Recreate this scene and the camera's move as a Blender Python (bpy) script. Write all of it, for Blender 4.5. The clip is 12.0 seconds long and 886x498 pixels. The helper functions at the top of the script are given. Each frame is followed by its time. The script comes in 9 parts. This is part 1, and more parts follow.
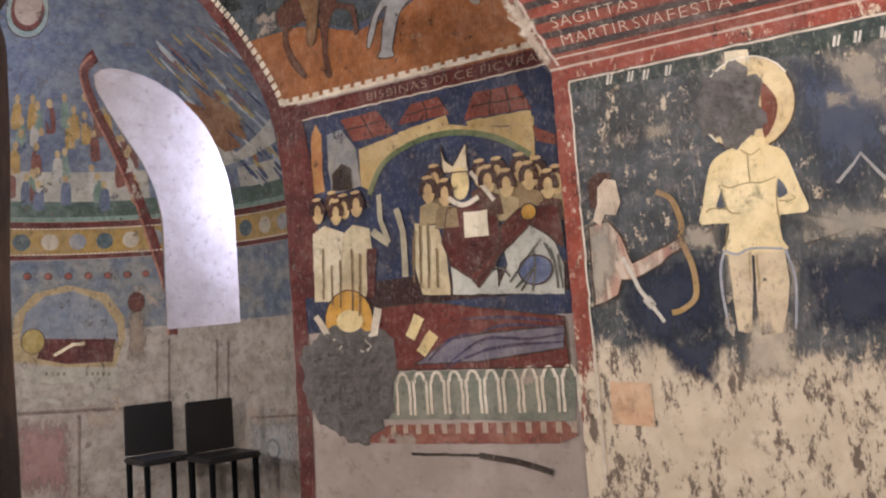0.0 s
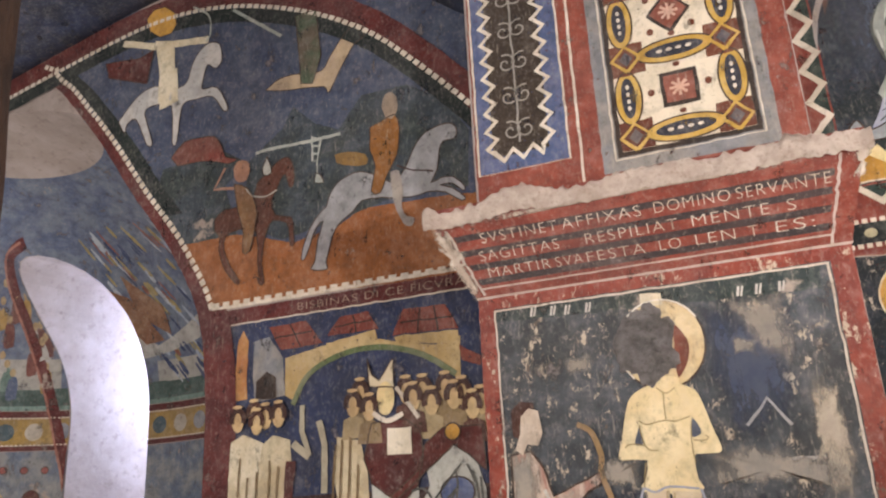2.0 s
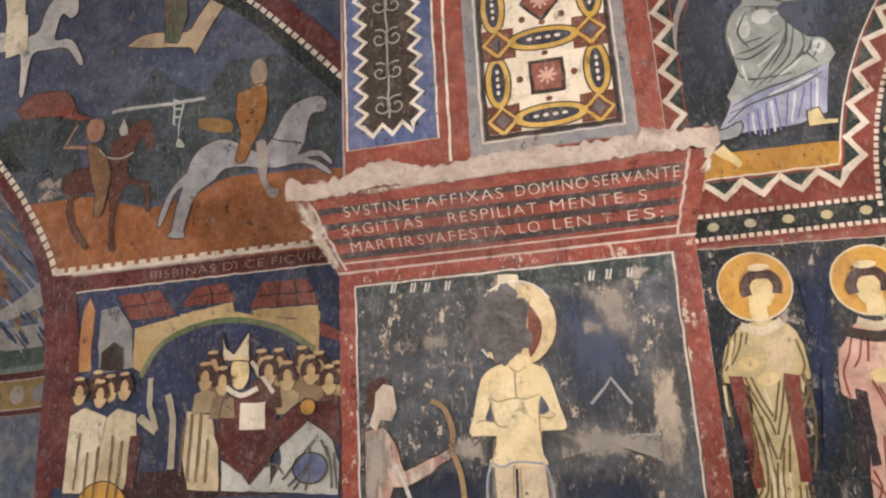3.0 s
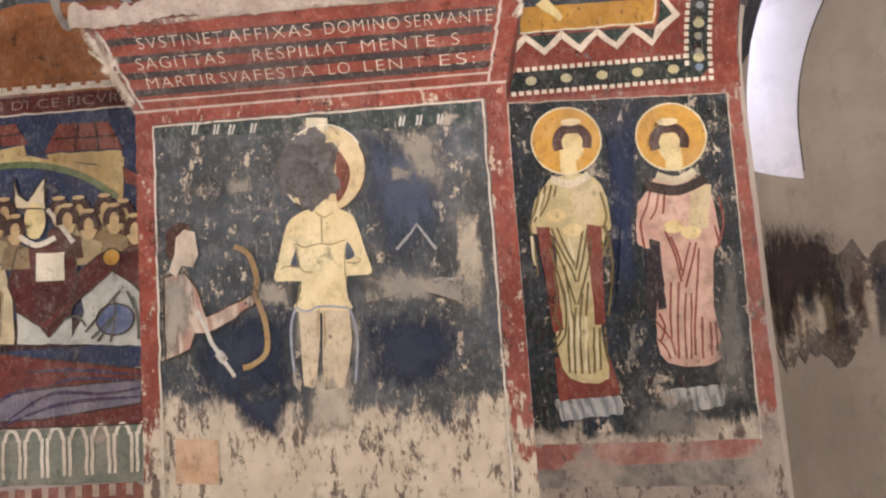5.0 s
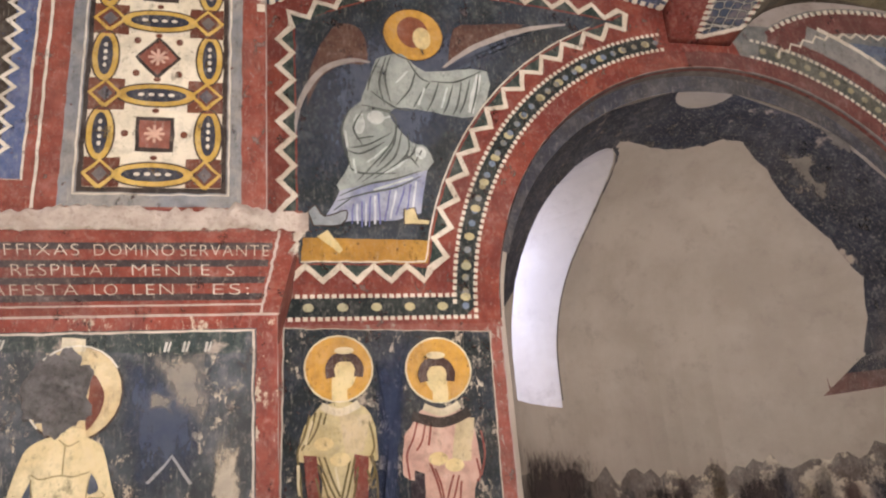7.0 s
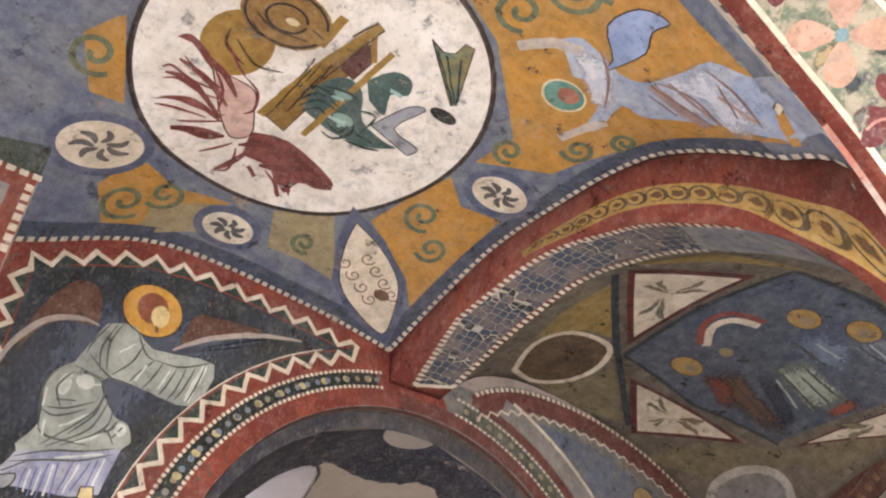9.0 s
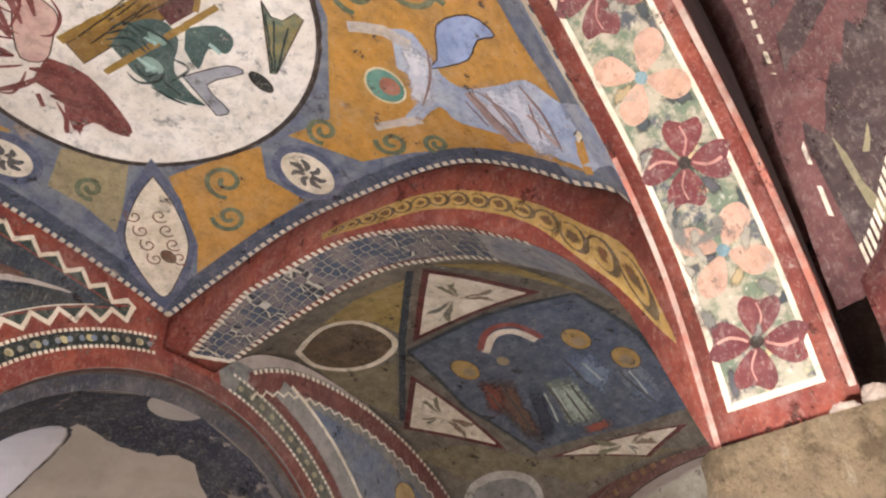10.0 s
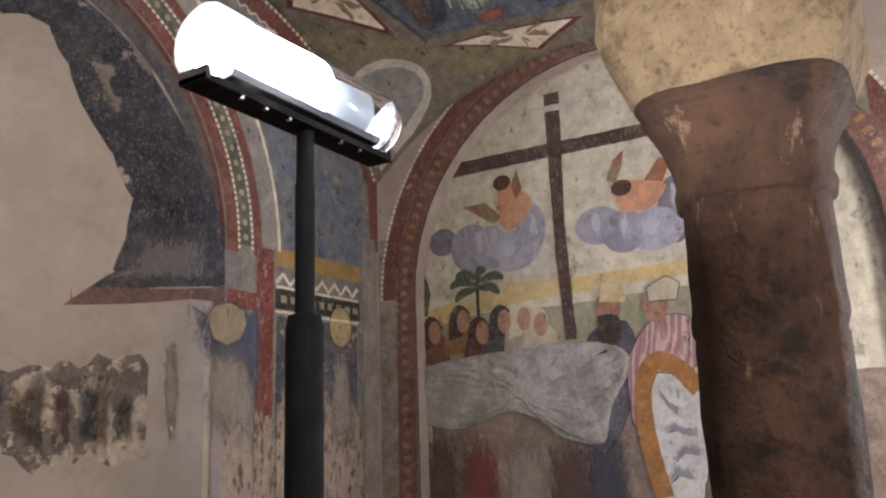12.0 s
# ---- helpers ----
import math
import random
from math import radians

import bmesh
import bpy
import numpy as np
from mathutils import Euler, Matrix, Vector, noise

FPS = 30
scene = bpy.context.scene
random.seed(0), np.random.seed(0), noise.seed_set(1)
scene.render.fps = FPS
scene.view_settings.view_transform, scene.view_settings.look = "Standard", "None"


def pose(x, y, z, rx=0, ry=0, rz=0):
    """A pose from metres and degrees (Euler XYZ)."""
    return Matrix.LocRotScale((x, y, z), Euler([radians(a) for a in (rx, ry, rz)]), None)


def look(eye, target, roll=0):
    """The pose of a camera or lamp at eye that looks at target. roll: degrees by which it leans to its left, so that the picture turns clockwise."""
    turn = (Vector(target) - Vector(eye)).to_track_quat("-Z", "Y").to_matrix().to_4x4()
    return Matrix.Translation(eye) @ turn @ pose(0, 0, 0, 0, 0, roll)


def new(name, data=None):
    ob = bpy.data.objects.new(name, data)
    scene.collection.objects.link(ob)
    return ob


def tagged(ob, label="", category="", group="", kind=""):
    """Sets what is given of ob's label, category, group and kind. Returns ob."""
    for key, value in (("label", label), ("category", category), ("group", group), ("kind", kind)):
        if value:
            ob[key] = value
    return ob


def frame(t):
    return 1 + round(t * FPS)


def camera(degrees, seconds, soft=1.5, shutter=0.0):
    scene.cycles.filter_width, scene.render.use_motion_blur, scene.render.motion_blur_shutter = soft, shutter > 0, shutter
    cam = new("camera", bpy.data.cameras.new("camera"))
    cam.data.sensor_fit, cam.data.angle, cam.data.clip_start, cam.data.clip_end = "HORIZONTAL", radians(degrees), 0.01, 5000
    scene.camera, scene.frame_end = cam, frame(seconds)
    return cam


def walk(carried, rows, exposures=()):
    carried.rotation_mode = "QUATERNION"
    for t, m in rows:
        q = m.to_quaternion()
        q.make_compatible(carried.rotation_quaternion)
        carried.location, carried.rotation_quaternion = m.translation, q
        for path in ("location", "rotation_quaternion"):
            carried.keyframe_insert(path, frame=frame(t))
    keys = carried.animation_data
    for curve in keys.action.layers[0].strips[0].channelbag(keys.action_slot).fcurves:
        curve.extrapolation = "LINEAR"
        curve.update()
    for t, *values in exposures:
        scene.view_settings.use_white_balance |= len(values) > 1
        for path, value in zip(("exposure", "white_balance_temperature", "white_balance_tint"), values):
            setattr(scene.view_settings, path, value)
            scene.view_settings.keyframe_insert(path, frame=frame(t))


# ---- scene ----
cam = camera(56.9, 12.0, soft=2.2)
METRES, EYE, TILT, LEAN, TURN = 1.5, 1.5, 5.9, 4.2, 28.0
ROWS = [
    (0.0, 0.0, 0.0, 0.0, 0.0, 0.0, -0.0),
    (0.5, -0.016, -0.0152, 0.0254, 1.39, 2.93, 0.29),
    (1.0, -0.0202, -0.0347, 0.0525, 2.05, 6.63, 0.22),
    (1.5, -0.019, -0.0468, 0.0738, 0.23, 10.65, -0.71),
    (2.0, -0.0072, -0.0482, 0.0832, -5.39, 13.3, -1.95),
    (2.5, 0.0031, -0.0438, 0.0785, -10.92, 13.54, -2.53),
    (4.5, 0.0887, -0.0293, 0.0251, -22.48, 5.54, -2.21),
    (5.0, 0.1338, -0.0308, 0.0208, -25.2, 3.78, -2.25),
    (5.5, 0.1686, -0.0489, 0.0336, -27.29, 4.24, -2.11),
    (6.0, 0.1941, -0.0717, 0.0556, -29.6, 7.48, -1.97),
    (6.5, 0.1926, -0.088, 0.0754, -33.78, 11.82, -2.11),
    (7.0, 0.1487, -0.1091, 0.1012, -39.87, 18.22, -2.63),
    (7.5, 0.1033, -0.1386, 0.1166, -44.75, 24.83, -3.19),
    (9.5, 0.0419, -0.2584, 0.1433, -70.84, 42.42, -6.68),
    (10.0, 0.0897, -0.287, 0.1378, -79.11, 41.27, -5.28),
    (10.5, 0.1774, -0.3076, 0.1218, -83.46, 34.8, -4.09),
    (11.0, 0.2587, -0.3084, 0.0955, -84.99, 27.44, -3.59),
    (11.5, 0.3246, -0.3073, 0.0707, -85.73, 21.38, -3.75),
    (12.0, 0.3584, -0.3085, 0.0411, -86.49, 16.36, -4.22),
]
walk(cam, [(t, pose(0, 0, EYE, TILT, LEAN, TURN) @ pose(METRES * x, METRES * y, METRES * z, 90 + pitch, roll, yaw)) for t, x, y, z, yaw, pitch, roll in ROWS])

# ---------------------------------------------------------------- light
world = bpy.data.worlds.new("world")
scene.world = world
world.use_nodes = True
wn = world.node_tree.nodes
sky = wn.new("ShaderNodeTexSky")
sky.sky_type, sky.sun_disc = "NISHITA", False
sky.sun_elevation, sky.sun_rotation = radians(40), radians(60)
world.node_tree.links.new(sky.outputs[0], wn["Background"].inputs[0])
wn["Background"].inputs[1].default_value = 0.12


def area_lamp(name, eye, target, size, watts, colour):
    data = bpy.data.lights.new(name, "AREA")
    data.shape, data.size, data.size_y = "RECTANGLE", size[0], size[1]
    data.energy, data.color = watts, colour
    ob = new(name, data)
    ob.matrix_world = look(eye, target)
    return ob


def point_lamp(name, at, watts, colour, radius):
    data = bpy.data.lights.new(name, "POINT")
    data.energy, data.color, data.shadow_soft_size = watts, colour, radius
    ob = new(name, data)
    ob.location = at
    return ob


WARM = (0.98, 0.945, 1.0)
DAY = (0.50, 0.60, 1.0)
# the standing lamp in the bay
point_lamp("lamp_light", (1.39, 0.49, 1.912), 132, WARM, 0.02)
upward = bpy.data.lights.new("lamp_reflector_light", "SPOT")
upward.energy, upward.color, upward.shadow_soft_size, upward.spot_size, upward.spot_blend = 200, WARM, 0.02, radians(180), 0.3
new("lamp_reflector_light", upward).matrix_world = look((1.39, 0.49, 1.913), (1.45, 0.75, 4.0))
# unseen fill lamps without fixtures, added to brighten the walls and vaults
point_lamp("fill_light_west", (-3.2, 0.25, 2.3), 290, WARM, 0.06)
point_lamp("fill_light_south", (0.9, -2.4, 2.4), 510, WARM, 0.15)
point_lamp("fill_light_east", (4.8, -1.1, 1.9), 230, WARM, 0.15)
point_lamp("fill_light_apse", (-6.3, 2.2, 2.0), 170, WARM, 0.15)
area_lamp("apse_daylight", (-4.62, 6.35, 3.3), (-5.75, 4.2, 2.4), (0.7, 1.6), 800, DAY)
area_lamp("niche_daylight", (1.35, 5.55, 3.5), (2.6, 4.2, 2.4), (0.6, 1.2), 170, DAY)


# ---------------------------------------------------------------- materials
def lin(h):
    """A linear colour from an 8-bit sRGB hex string."""
    out = []
    for k in (0, 2, 4):
        c = int(h[k:k + 2], 16) / 255
        out.append(c / 12.92 if c <= 0.04045 else ((c + 0.055) / 1.055) ** 2.4)
    return (*out, 1)


class Nodes:
    def __init__(self, name):
        self.m = bpy.data.materials.new(name)
        self.m.use_nodes = True
        self.t = self.m.node_tree
        self.b = self.t.nodes["Principled BSDF"]

    def add(self, kind, **kw):
        n = self.t.nodes.new(kind)
        for k, v in kw.items():
            n.inputs[k.replace("_", " ")].default_value = v
        return n

    def link(self, a, b):
        self.t.links.new(a, b)

    def pos(self):
        return self.t.nodes.new("ShaderNodeNewGeometry").outputs["Position"]

    def noise(self, scale, detail=4.0, rough=0.55, stretch=None, offset=0.0):
        n = self.add("ShaderNodeTexNoise", Scale=scale, Detail=detail, Roughness=rough)
        mp = self.add("ShaderNodeMapping")
        mp.inputs["Location"].default_value = (offset, offset * 0.7, offset * 1.3)
        if stretch:
            mp.inputs["Scale"].default_value = stretch
        self.link(self.pos(), mp.inputs["Vector"])
        self.link(mp.outputs[0], n.inputs["Vector"])
        return n.outputs["Fac"]

    def ramp(self, fac, a, b, lo=0.0, hi=1.0):
        n = self.add("ShaderNodeMapRange")
        n.interpolation_type = "SMOOTHSTEP"
        self.link(fac, n.inputs["Value"])
        n.inputs["From Min"].default_value, n.inputs["From Max"].default_value = a, b
        n.inputs["To Min"].default_value, n.inputs["To Max"].default_value = lo, hi
        return n.outputs["Result"]

    def math(self, op, a, b):
        n = self.t.nodes.new("ShaderNodeMath")
        n.operation = op
        for k, v in enumerate((a, b)):
            if isinstance(v, (int, float)):
                n.inputs[k].default_value = v
            else:
                self.link(v, n.inputs[k])
        return n.outputs[0]

    def mix(self, fac, a, b):
        n = self.t.nodes.new("ShaderNodeMix")
        n.data_type = "RGBA"
        for k, v in ((0, fac), (6, a), (7, b)):
            if isinstance(v, (int, float, tuple)):
                n.inputs[k].default_value = v
            else:
                self.link(v, n.inputs[k])
        return n.outputs[2]

    def bump(self, height, strength, distance):
        n = self.add("ShaderNodeBump", Strength=strength, Distance=distance)
        self.link(height, n.inputs["Height"])
        self.link(n.outputs[0], self.b.inputs["Normal"])


PLASTER = lin("85776b")
PALE = lin("9c8d7c")
MADE = {}


def fresco(a, b=None, loss=0.5, low=None, folds=None, fleck=0.35, lost=None):
    """Old wall paint: two tones of pigment, clouded and rubbed, with plaster showing where it has flaked. loss: how much has gone;
    low: (z, width) under which nearly all has gone; folds: (hex, scale) of the dark drawn lines in cloth."""
    key = (a, b, loss, low, folds, fleck, lost)
    if key in MADE:
        return MADE[key]
    n = Nodes("fresco_" + a)
    b = b or a
    cloud = n.noise(5.0, 6.0, 0.62)
    col = n.mix(n.ramp(cloud, 0.38, 0.62), lin(a), lin(b))
    veil = n.noise(2.3, 5.0, 0.6, offset=31.0)
    col = n.mix(n.ramp(veil, 0.42, 0.68, 0.0, 0.13), col, lin("7a736b"))
    fine = n.noise(58.0, 6.0, 0.75, stretch=(1, 1, 0.6), offset=3.0)
    col = n.mix(n.ramp(fine, 0.5, 0.72, 0.0, fleck * 0.9), col, lin("a89c8e"))
    dark = n.noise(44.0, 5.0, 0.7, stretch=(1, 1, 0.45), offset=9.0)
    col = n.mix(n.ramp(dark, 0.54, 0.78, 0.0, 0.5), col, lin("2a2522"))
    mottle = n.noise(13.0, 6.0, 0.7, offset=41.0)
    col = n.mix(n.ramp(mottle, 0.32, 0.56, 0.45, 0.0), col, n.mix(0.62, lin(a), (0.02, 0.018, 0.016, 1)))
    col = n.mix(n.ramp(mottle, 0.5, 0.7, 0.0, 0.16), col, n.mix(0.5, lin(b), (0.62, 0.56, 0.48, 1)))
    if folds:
        w = n.t.nodes.new("ShaderNodeTexWave")
        w.wave_type, w.bands_direction = "BANDS", "DIAGONAL"
        w.inputs["Scale"].default_value, w.inputs["Distortion"].default_value = folds[1] * 1.15, 11.0
        w.inputs["Detail"].default_value, w.inputs["Detail Scale"].default_value = 2.5, 0.9
        mp = n.add("ShaderNodeMapping")
        mp.inputs["Scale"].default_value = (1.6, 1.6, 0.30)
        n.link(n.pos(), mp.inputs["Vector"])
        n.link(mp.outputs[0], w.inputs["Vector"])
        col = n.mix(n.ramp(w.outputs["Fac"], 0.6, 0.95, 0.0, 0.42), col, lin(folds[0]))
        col = n.mix(n.ramp(w.outputs["Fac"], 0.35, 0.1, 0.0, 0.25), col, lin("d8ceb8"))
    scratch = n.noise(75.0, 4.0, 0.7, stretch=(1, 1, 0.14), offset=101.0)
    col = n.mix(n.ramp(scratch, 0.6, 0.72, 0.0, fleck), col, lin("b0a48f"))
    big = n.noise(3.1, 7.0, 0.68, offset=17.0)
    mask = n.ramp(big, 0.74 - 0.24 * loss, 0.79 - 0.24 * loss)
    if low:
        sep = n.t.nodes.new("ShaderNodeSeparateXYZ")
        n.link(n.pos(), sep.inputs[0])
        ragged = n.noise(16.0, 6.0, 0.75, stretch=(1, 1, 0.3), offset=5.0)
        lump = n.noise(2.6, 3.0, 0.6, offset=2.0)
        z = n.math("ADD", sep.outputs[2], n.math("MULTIPLY", n.math("SUBTRACT", ragged, 0.5), low[1] * 2.2))
        z = n.math("ADD", z, n.math("MULTIPLY", n.math("SUBTRACT", lump, 0.5), low[1] * 2.0))
        mask = n.math("MAXIMUM", mask, n.ramp(z, low[0] + 0.03, low[0] - 0.03))
    tone = n.mix(n.ramp(n.noise(11.0, 5.0, 0.6, offset=23.0), 0.3, 0.7), lin(lost) if lost else PLASTER, lin("b9a991") if lost else PALE)
    if low:
        pick = n.noise(24.0, 6.0, 0.75, stretch=(1, 1, 0.4), offset=51.0)
        tone = n.mix(n.ramp(pick, 0.525, 0.6, 0.0, 0.88), tone, lin("4a3d34"))
        scab = n.noise(19.0, 7.0, 0.8, stretch=(1, 1, 0.6), offset=61.0)
        mask = n.math("MAXIMUM", mask, n.ramp(scab, 0.57, 0.61))
    col = n.mix(mask, col, tone)
    n.link(col, n.b.inputs["Base Color"])
    worn = n.noise(36.0, 8.0, 0.78, offset=71.0)
    hole = n.t.nodes.new("ShaderNodeBsdfTransparent")
    rub = n.noise(9.0, 9.0, 0.72, stretch=(1, 1, 0.7), offset=91.0)
    both = n.t.nodes.new("ShaderNodeMixShader")
    n.link(n.math("MAXIMUM", n.ramp(worn, 0.61, 0.66, 0.0, 0.8), n.ramp(rub, 0.56, 0.68, 0.0, 0.6)), both.inputs[0])
    n.link(n.b.outputs[0], both.inputs[1])
    n.link(hole.outputs[0], both.inputs[2])
    n.link(both.outputs[0], n.t.nodes["Material Output"].inputs["Surface"])
    n.b.inputs["Roughness"].default_value = 0.85
    n.b.inputs["Specular IOR Level"].default_value = 0.25
    n.bump(n.math("ADD", n.math("MULTIPLY", mask, -0.6), n.noise(14.0, 6.0, 0.6)), 0.35, 0.01)
    MADE[key] = n.m
    return n.m


def stone(name, a, b, c, rough=0.85, bump=0.6, scale=6.0, distance=0.02, patch=0.25, b2=None):
    n = Nodes(name)
    col = n.mix(n.ramp(n.noise(scale, 6.0, 0.65), 0.35, 0.65), lin(a), lin(b))
    col = n.mix(n.ramp(n.noise(scale * 4.5, 5.0, 0.7, offset=7.0), 0.5, 0.75, 0.0, 0.8), col, lin(c))
    col = n.mix(n.ramp(n.noise(scale * 0.55, 5.0, 0.7, offset=13.0), 0.48, 0.62, 0.0, patch), col, lin(c))
    col = n.mix(n.ramp(n.noise(scale * 1.3, 7.0, 0.75, stretch=(1, 1, 0.3), offset=19.0), 0.6, 0.68, 0.0, patch * 0.7), col, lin(b2 or b))
    n.link(col, n.b.inputs["Base Color"])
    n.b.inputs["Roughness"].default_value = rough
    n.b.inputs["Specular IOR Level"].default_value = 0.3
    n.bump(n.math("ADD", n.noise(scale * 2.2, 8.0, 0.68, offset=1.0), n.math("MULTIPLY", n.noise(scale * 9, 4.0, 0.7), 0.35)), bump, distance)
    return n.m


def plain(name, colour, rough=0.5, metal=0.0):
    n = Nodes(name)
    col = n.mix(n.ramp(n.noise(30.0, 4.0), 0.4, 0.7, 0.0, 0.5), lin(colour), lin(colour)[:3] + (1,))
    n.b.inputs["Base Color"].default_value = lin(colour)
    n.link(n.ramp(n.noise(40.0, 4.0), 0.3, 0.7, rough - 0.08, rough + 0.08), n.b.inputs["Roughness"])
    n.b.inputs["Metallic"].default_value = metal
    return n.m


plaster_grey = stone("plaster_grey", "968979", "a39686", "8b7f72", bump=0.12, scale=1.6)
plaster_white = stone("plaster_white", "d9d4cf", "e6e2de", "c4bdb8", bump=0.2, scale=2.5)
wall_plaster = stone("wall_plaster", "94867a", "a39589", "786b60", bump=0.3, scale=3.0)
lime_stone = stone("lime_stone", "8c785c", "a08a69", "56462f", bump=1.0, scale=9.0, distance=0.09, patch=0.7, b2="bba98e")
brown_stone = stone("brown_stone", "3d2a1e", "503928", "1e140d", bump=1.0, scale=6.0, distance=0.05, patch=0.95, b2="8a755e")
floor_stone = stone("floor_stone", "6d6257", "83786b", "4d463f", rough=0.6, bump=0.25, scale=4.0)
broken = stone("broken_plaster", "c0b09e", "ae9c8a", "86705f", bump=1.0, scale=14.0)
dark_mortar = stone("dark_mortar", "857f78", "716b64", "4c4641", bump=1.0, scale=20.0, distance=0.03)
black_paint = plain("black_paint", "050505", 0.75)
black_paint.node_tree.nodes["Principled BSDF"].inputs["Specular IOR Level"].default_value = 0.12
black_plastic = plain("black_plastic", "1b1817", 0.45)
steel = plain("steel", "8f9194", 0.25, 1.0)

RED = fresco("82402f", "6d2f25", 0.35)
DEEP = fresco("5e2a24", "4a1f1c", 0.3)
WHITE = fresco("d8cbb4", "c4b49b", 0.3, fleck=0.1)
GREEN = fresco("232a25", "191f1d", 0.4)
NAVY = fresco("333a4d", "2b2f39", 0.5)
BLUE = fresco("5c6374", "72757a", 0.5)
OCHRE = fresco("b98a3a", "a3752f", 0.35)
UMBER = fresco("7a4a28", "8f5c30", 0.4)
FLESH = fresco("d9c48e", "cbb079", 0.3, fleck=0.15)


# ---------------------------------------------------------------- helpers for building
def part(name, bm, material, parent=None, label=""):
    me = bpy.data.meshes.new(name)
    bmesh.ops.recalc_face_normals(bm, faces=bm.faces)
    bm.to_mesh(me)
    bm.free()
    me.materials.append(material)
    ob = new(name, me)
    ob.parent = parent
    if label:
        ob["label"] = label
    return ob


def curve(points):
    """A smooth function through a few (x, y) knots, rising in x (monotone cubic)."""
    p = sorted(points)
    xs, ys = [a for a, _ in p], [b for _, b in p]
    k = len(p)
    d = [(ys[i + 1] - ys[i]) / (xs[i + 1] - xs[i]) for i in range(k - 1)]
    m = [d[0]] + [(d[i - 1] + d[i]) / 2 if d[i - 1] * d[i] > 0 else (d[i - 1] + d[i]) / 4 for i in range(1, k - 1)] + [d[-1]]

    def f(x):
        x = min(max(x, xs[0]), xs[-1])
        i = max(j for j in range(k - 1) if xs[j] <= x)
        h = xs[i + 1] - xs[i]
        t = (x - xs[i]) / h
        return (ys[i] * (1 + 2 * t) * (1 - t) ** 2 + m[i] * h * t * (1 - t) ** 2
                + ys[i + 1] * t * t * (3 - 2 * t) + m[i + 1] * h * t * t * (t - 1))
    return f


def grid(nu, nv, at):
    """A bmesh sheet of nu x nv cells; at(u, v) gives places for u, v in 0..1."""
    bm = bmesh.new()
    vs = [[bm.verts.new(at(i / nu, j / nv)) for j in range(nv + 1)] for i in range(nu + 1)]
    for i in range(nu):
        for j in range(nv):
            bm.faces.new((vs[i][j], vs[i + 1][j], vs[i + 1][j + 1], vs[i][j + 1]))
    return bm


def slab(nu, nv, inner, outer):
    """A closed shell between two sheets."""
    bm = bmesh.new()
    rows = []
    for at in (inner, outer):
        rows.append([[bm.verts.new(at(i / nu, j / nv)) for j in range(nv + 1)] for i in range(nu + 1)])
    a, b = rows
    for i in range(nu):
        for j in range(nv):
            bm.faces.new((a[i][j], a[i][j + 1], a[i + 1][j + 1], a[i + 1][j]))
            bm.faces.new((b[i][j], b[i + 1][j], b[i + 1][j + 1], b[i][j + 1]))
    for i in range(nu):
        for j in (0, nv):
            bm.faces.new((a[i][j], a[i + 1][j], b[i + 1][j], b[i][j]))
    for j in range(nv):
        for i in (0, nu):
            bm.faces.new((a[i][j], a[i][j + 1], b[i][j + 1], b[i][j]))
    return bm


def prism(points, axis, lo, hi):
    """A closed solid: a 2D outline carried along an axis (0 x, 1 y, 2 z) from lo to hi."""
    bm = bmesh.new()

    def at(p, w):
        return {0: (w, p[0], p[1]), 1: (p[0], w, p[1]), 2: (p[0], p[1], w)}[axis]
    a = [bm.verts.new(at(p, lo)) for p in points]
    b = [bm.verts.new(at(p, hi)) for p in points]
    k = len(points)
    bm.faces.new(a), bm.faces.new(b)
    for i in range(k):
        bm.faces.new((a[i], a[(i + 1) % k], b[(i + 1) % k], b[i]))
    return bm


def box(x0, x1, y0, y1, z0, z1):
    return prism(((x0, y0), (x1, y0), (x1, y1), (x0, y1)), 2, z0, z1)


def lathe(profile, n=32, at=(0, 0)):
    """A turned solid: (radius, z) from the foot up."""
    bm = bmesh.new()
    rings = [[bm.verts.new((at[0] + r * math.cos(2 * math.pi * k / n), at[1] + r * math.sin(2 * math.pi * k / n), z)) for k in range(n)] for r, z in profile]
    for p, q in zip(rings, rings[1:]):
        for k in range(n):
            bm.faces.new((p[k], p[(k + 1) % n], q[(k + 1) % n], q[k]))
    bm.faces.new(rings[0]), bm.faces.new(rings[-1])
    return bm


def smooth(ob):
    for p in ob.data.polygons:
        p.use_smooth = True
    return ob


def cut(ob, bm):
    """Cuts a solid out of an object's mesh for good."""
    bmesh.ops.recalc_face_normals(bm, faces=bm.faces)
    me = bpy.data.meshes.new("cut")
    bm.to_mesh(me)
    bm.free()
    tool = new("cut", me)
    mod = ob.modifiers.new("cut", "BOOLEAN")
    mod.operation, mod.object, mod.solver = "DIFFERENCE", tool, "EXACT"
    bpy.context.view_layer.update()
    done = bpy.data.meshes.new_from_object(ob.evaluated_get(bpy.context.evaluated_depsgraph_get()))
    ob.modifiers.clear()
    ob.data = done
    bpy.data.objects.remove(tool)


def arch_outline(x0, x1, z0, spring, rise, n=20):
    """An opening's outline: jambs and a round head."""
    c, a = (x0 + x1) / 2, (x1 - x0) / 2
    return [(x0, z0)] + [(c - a * math.cos(math.pi * k / n), spring + rise * math.sin(math.pi * k / n)) for k in range(n + 1)] + [(x1, z0)]


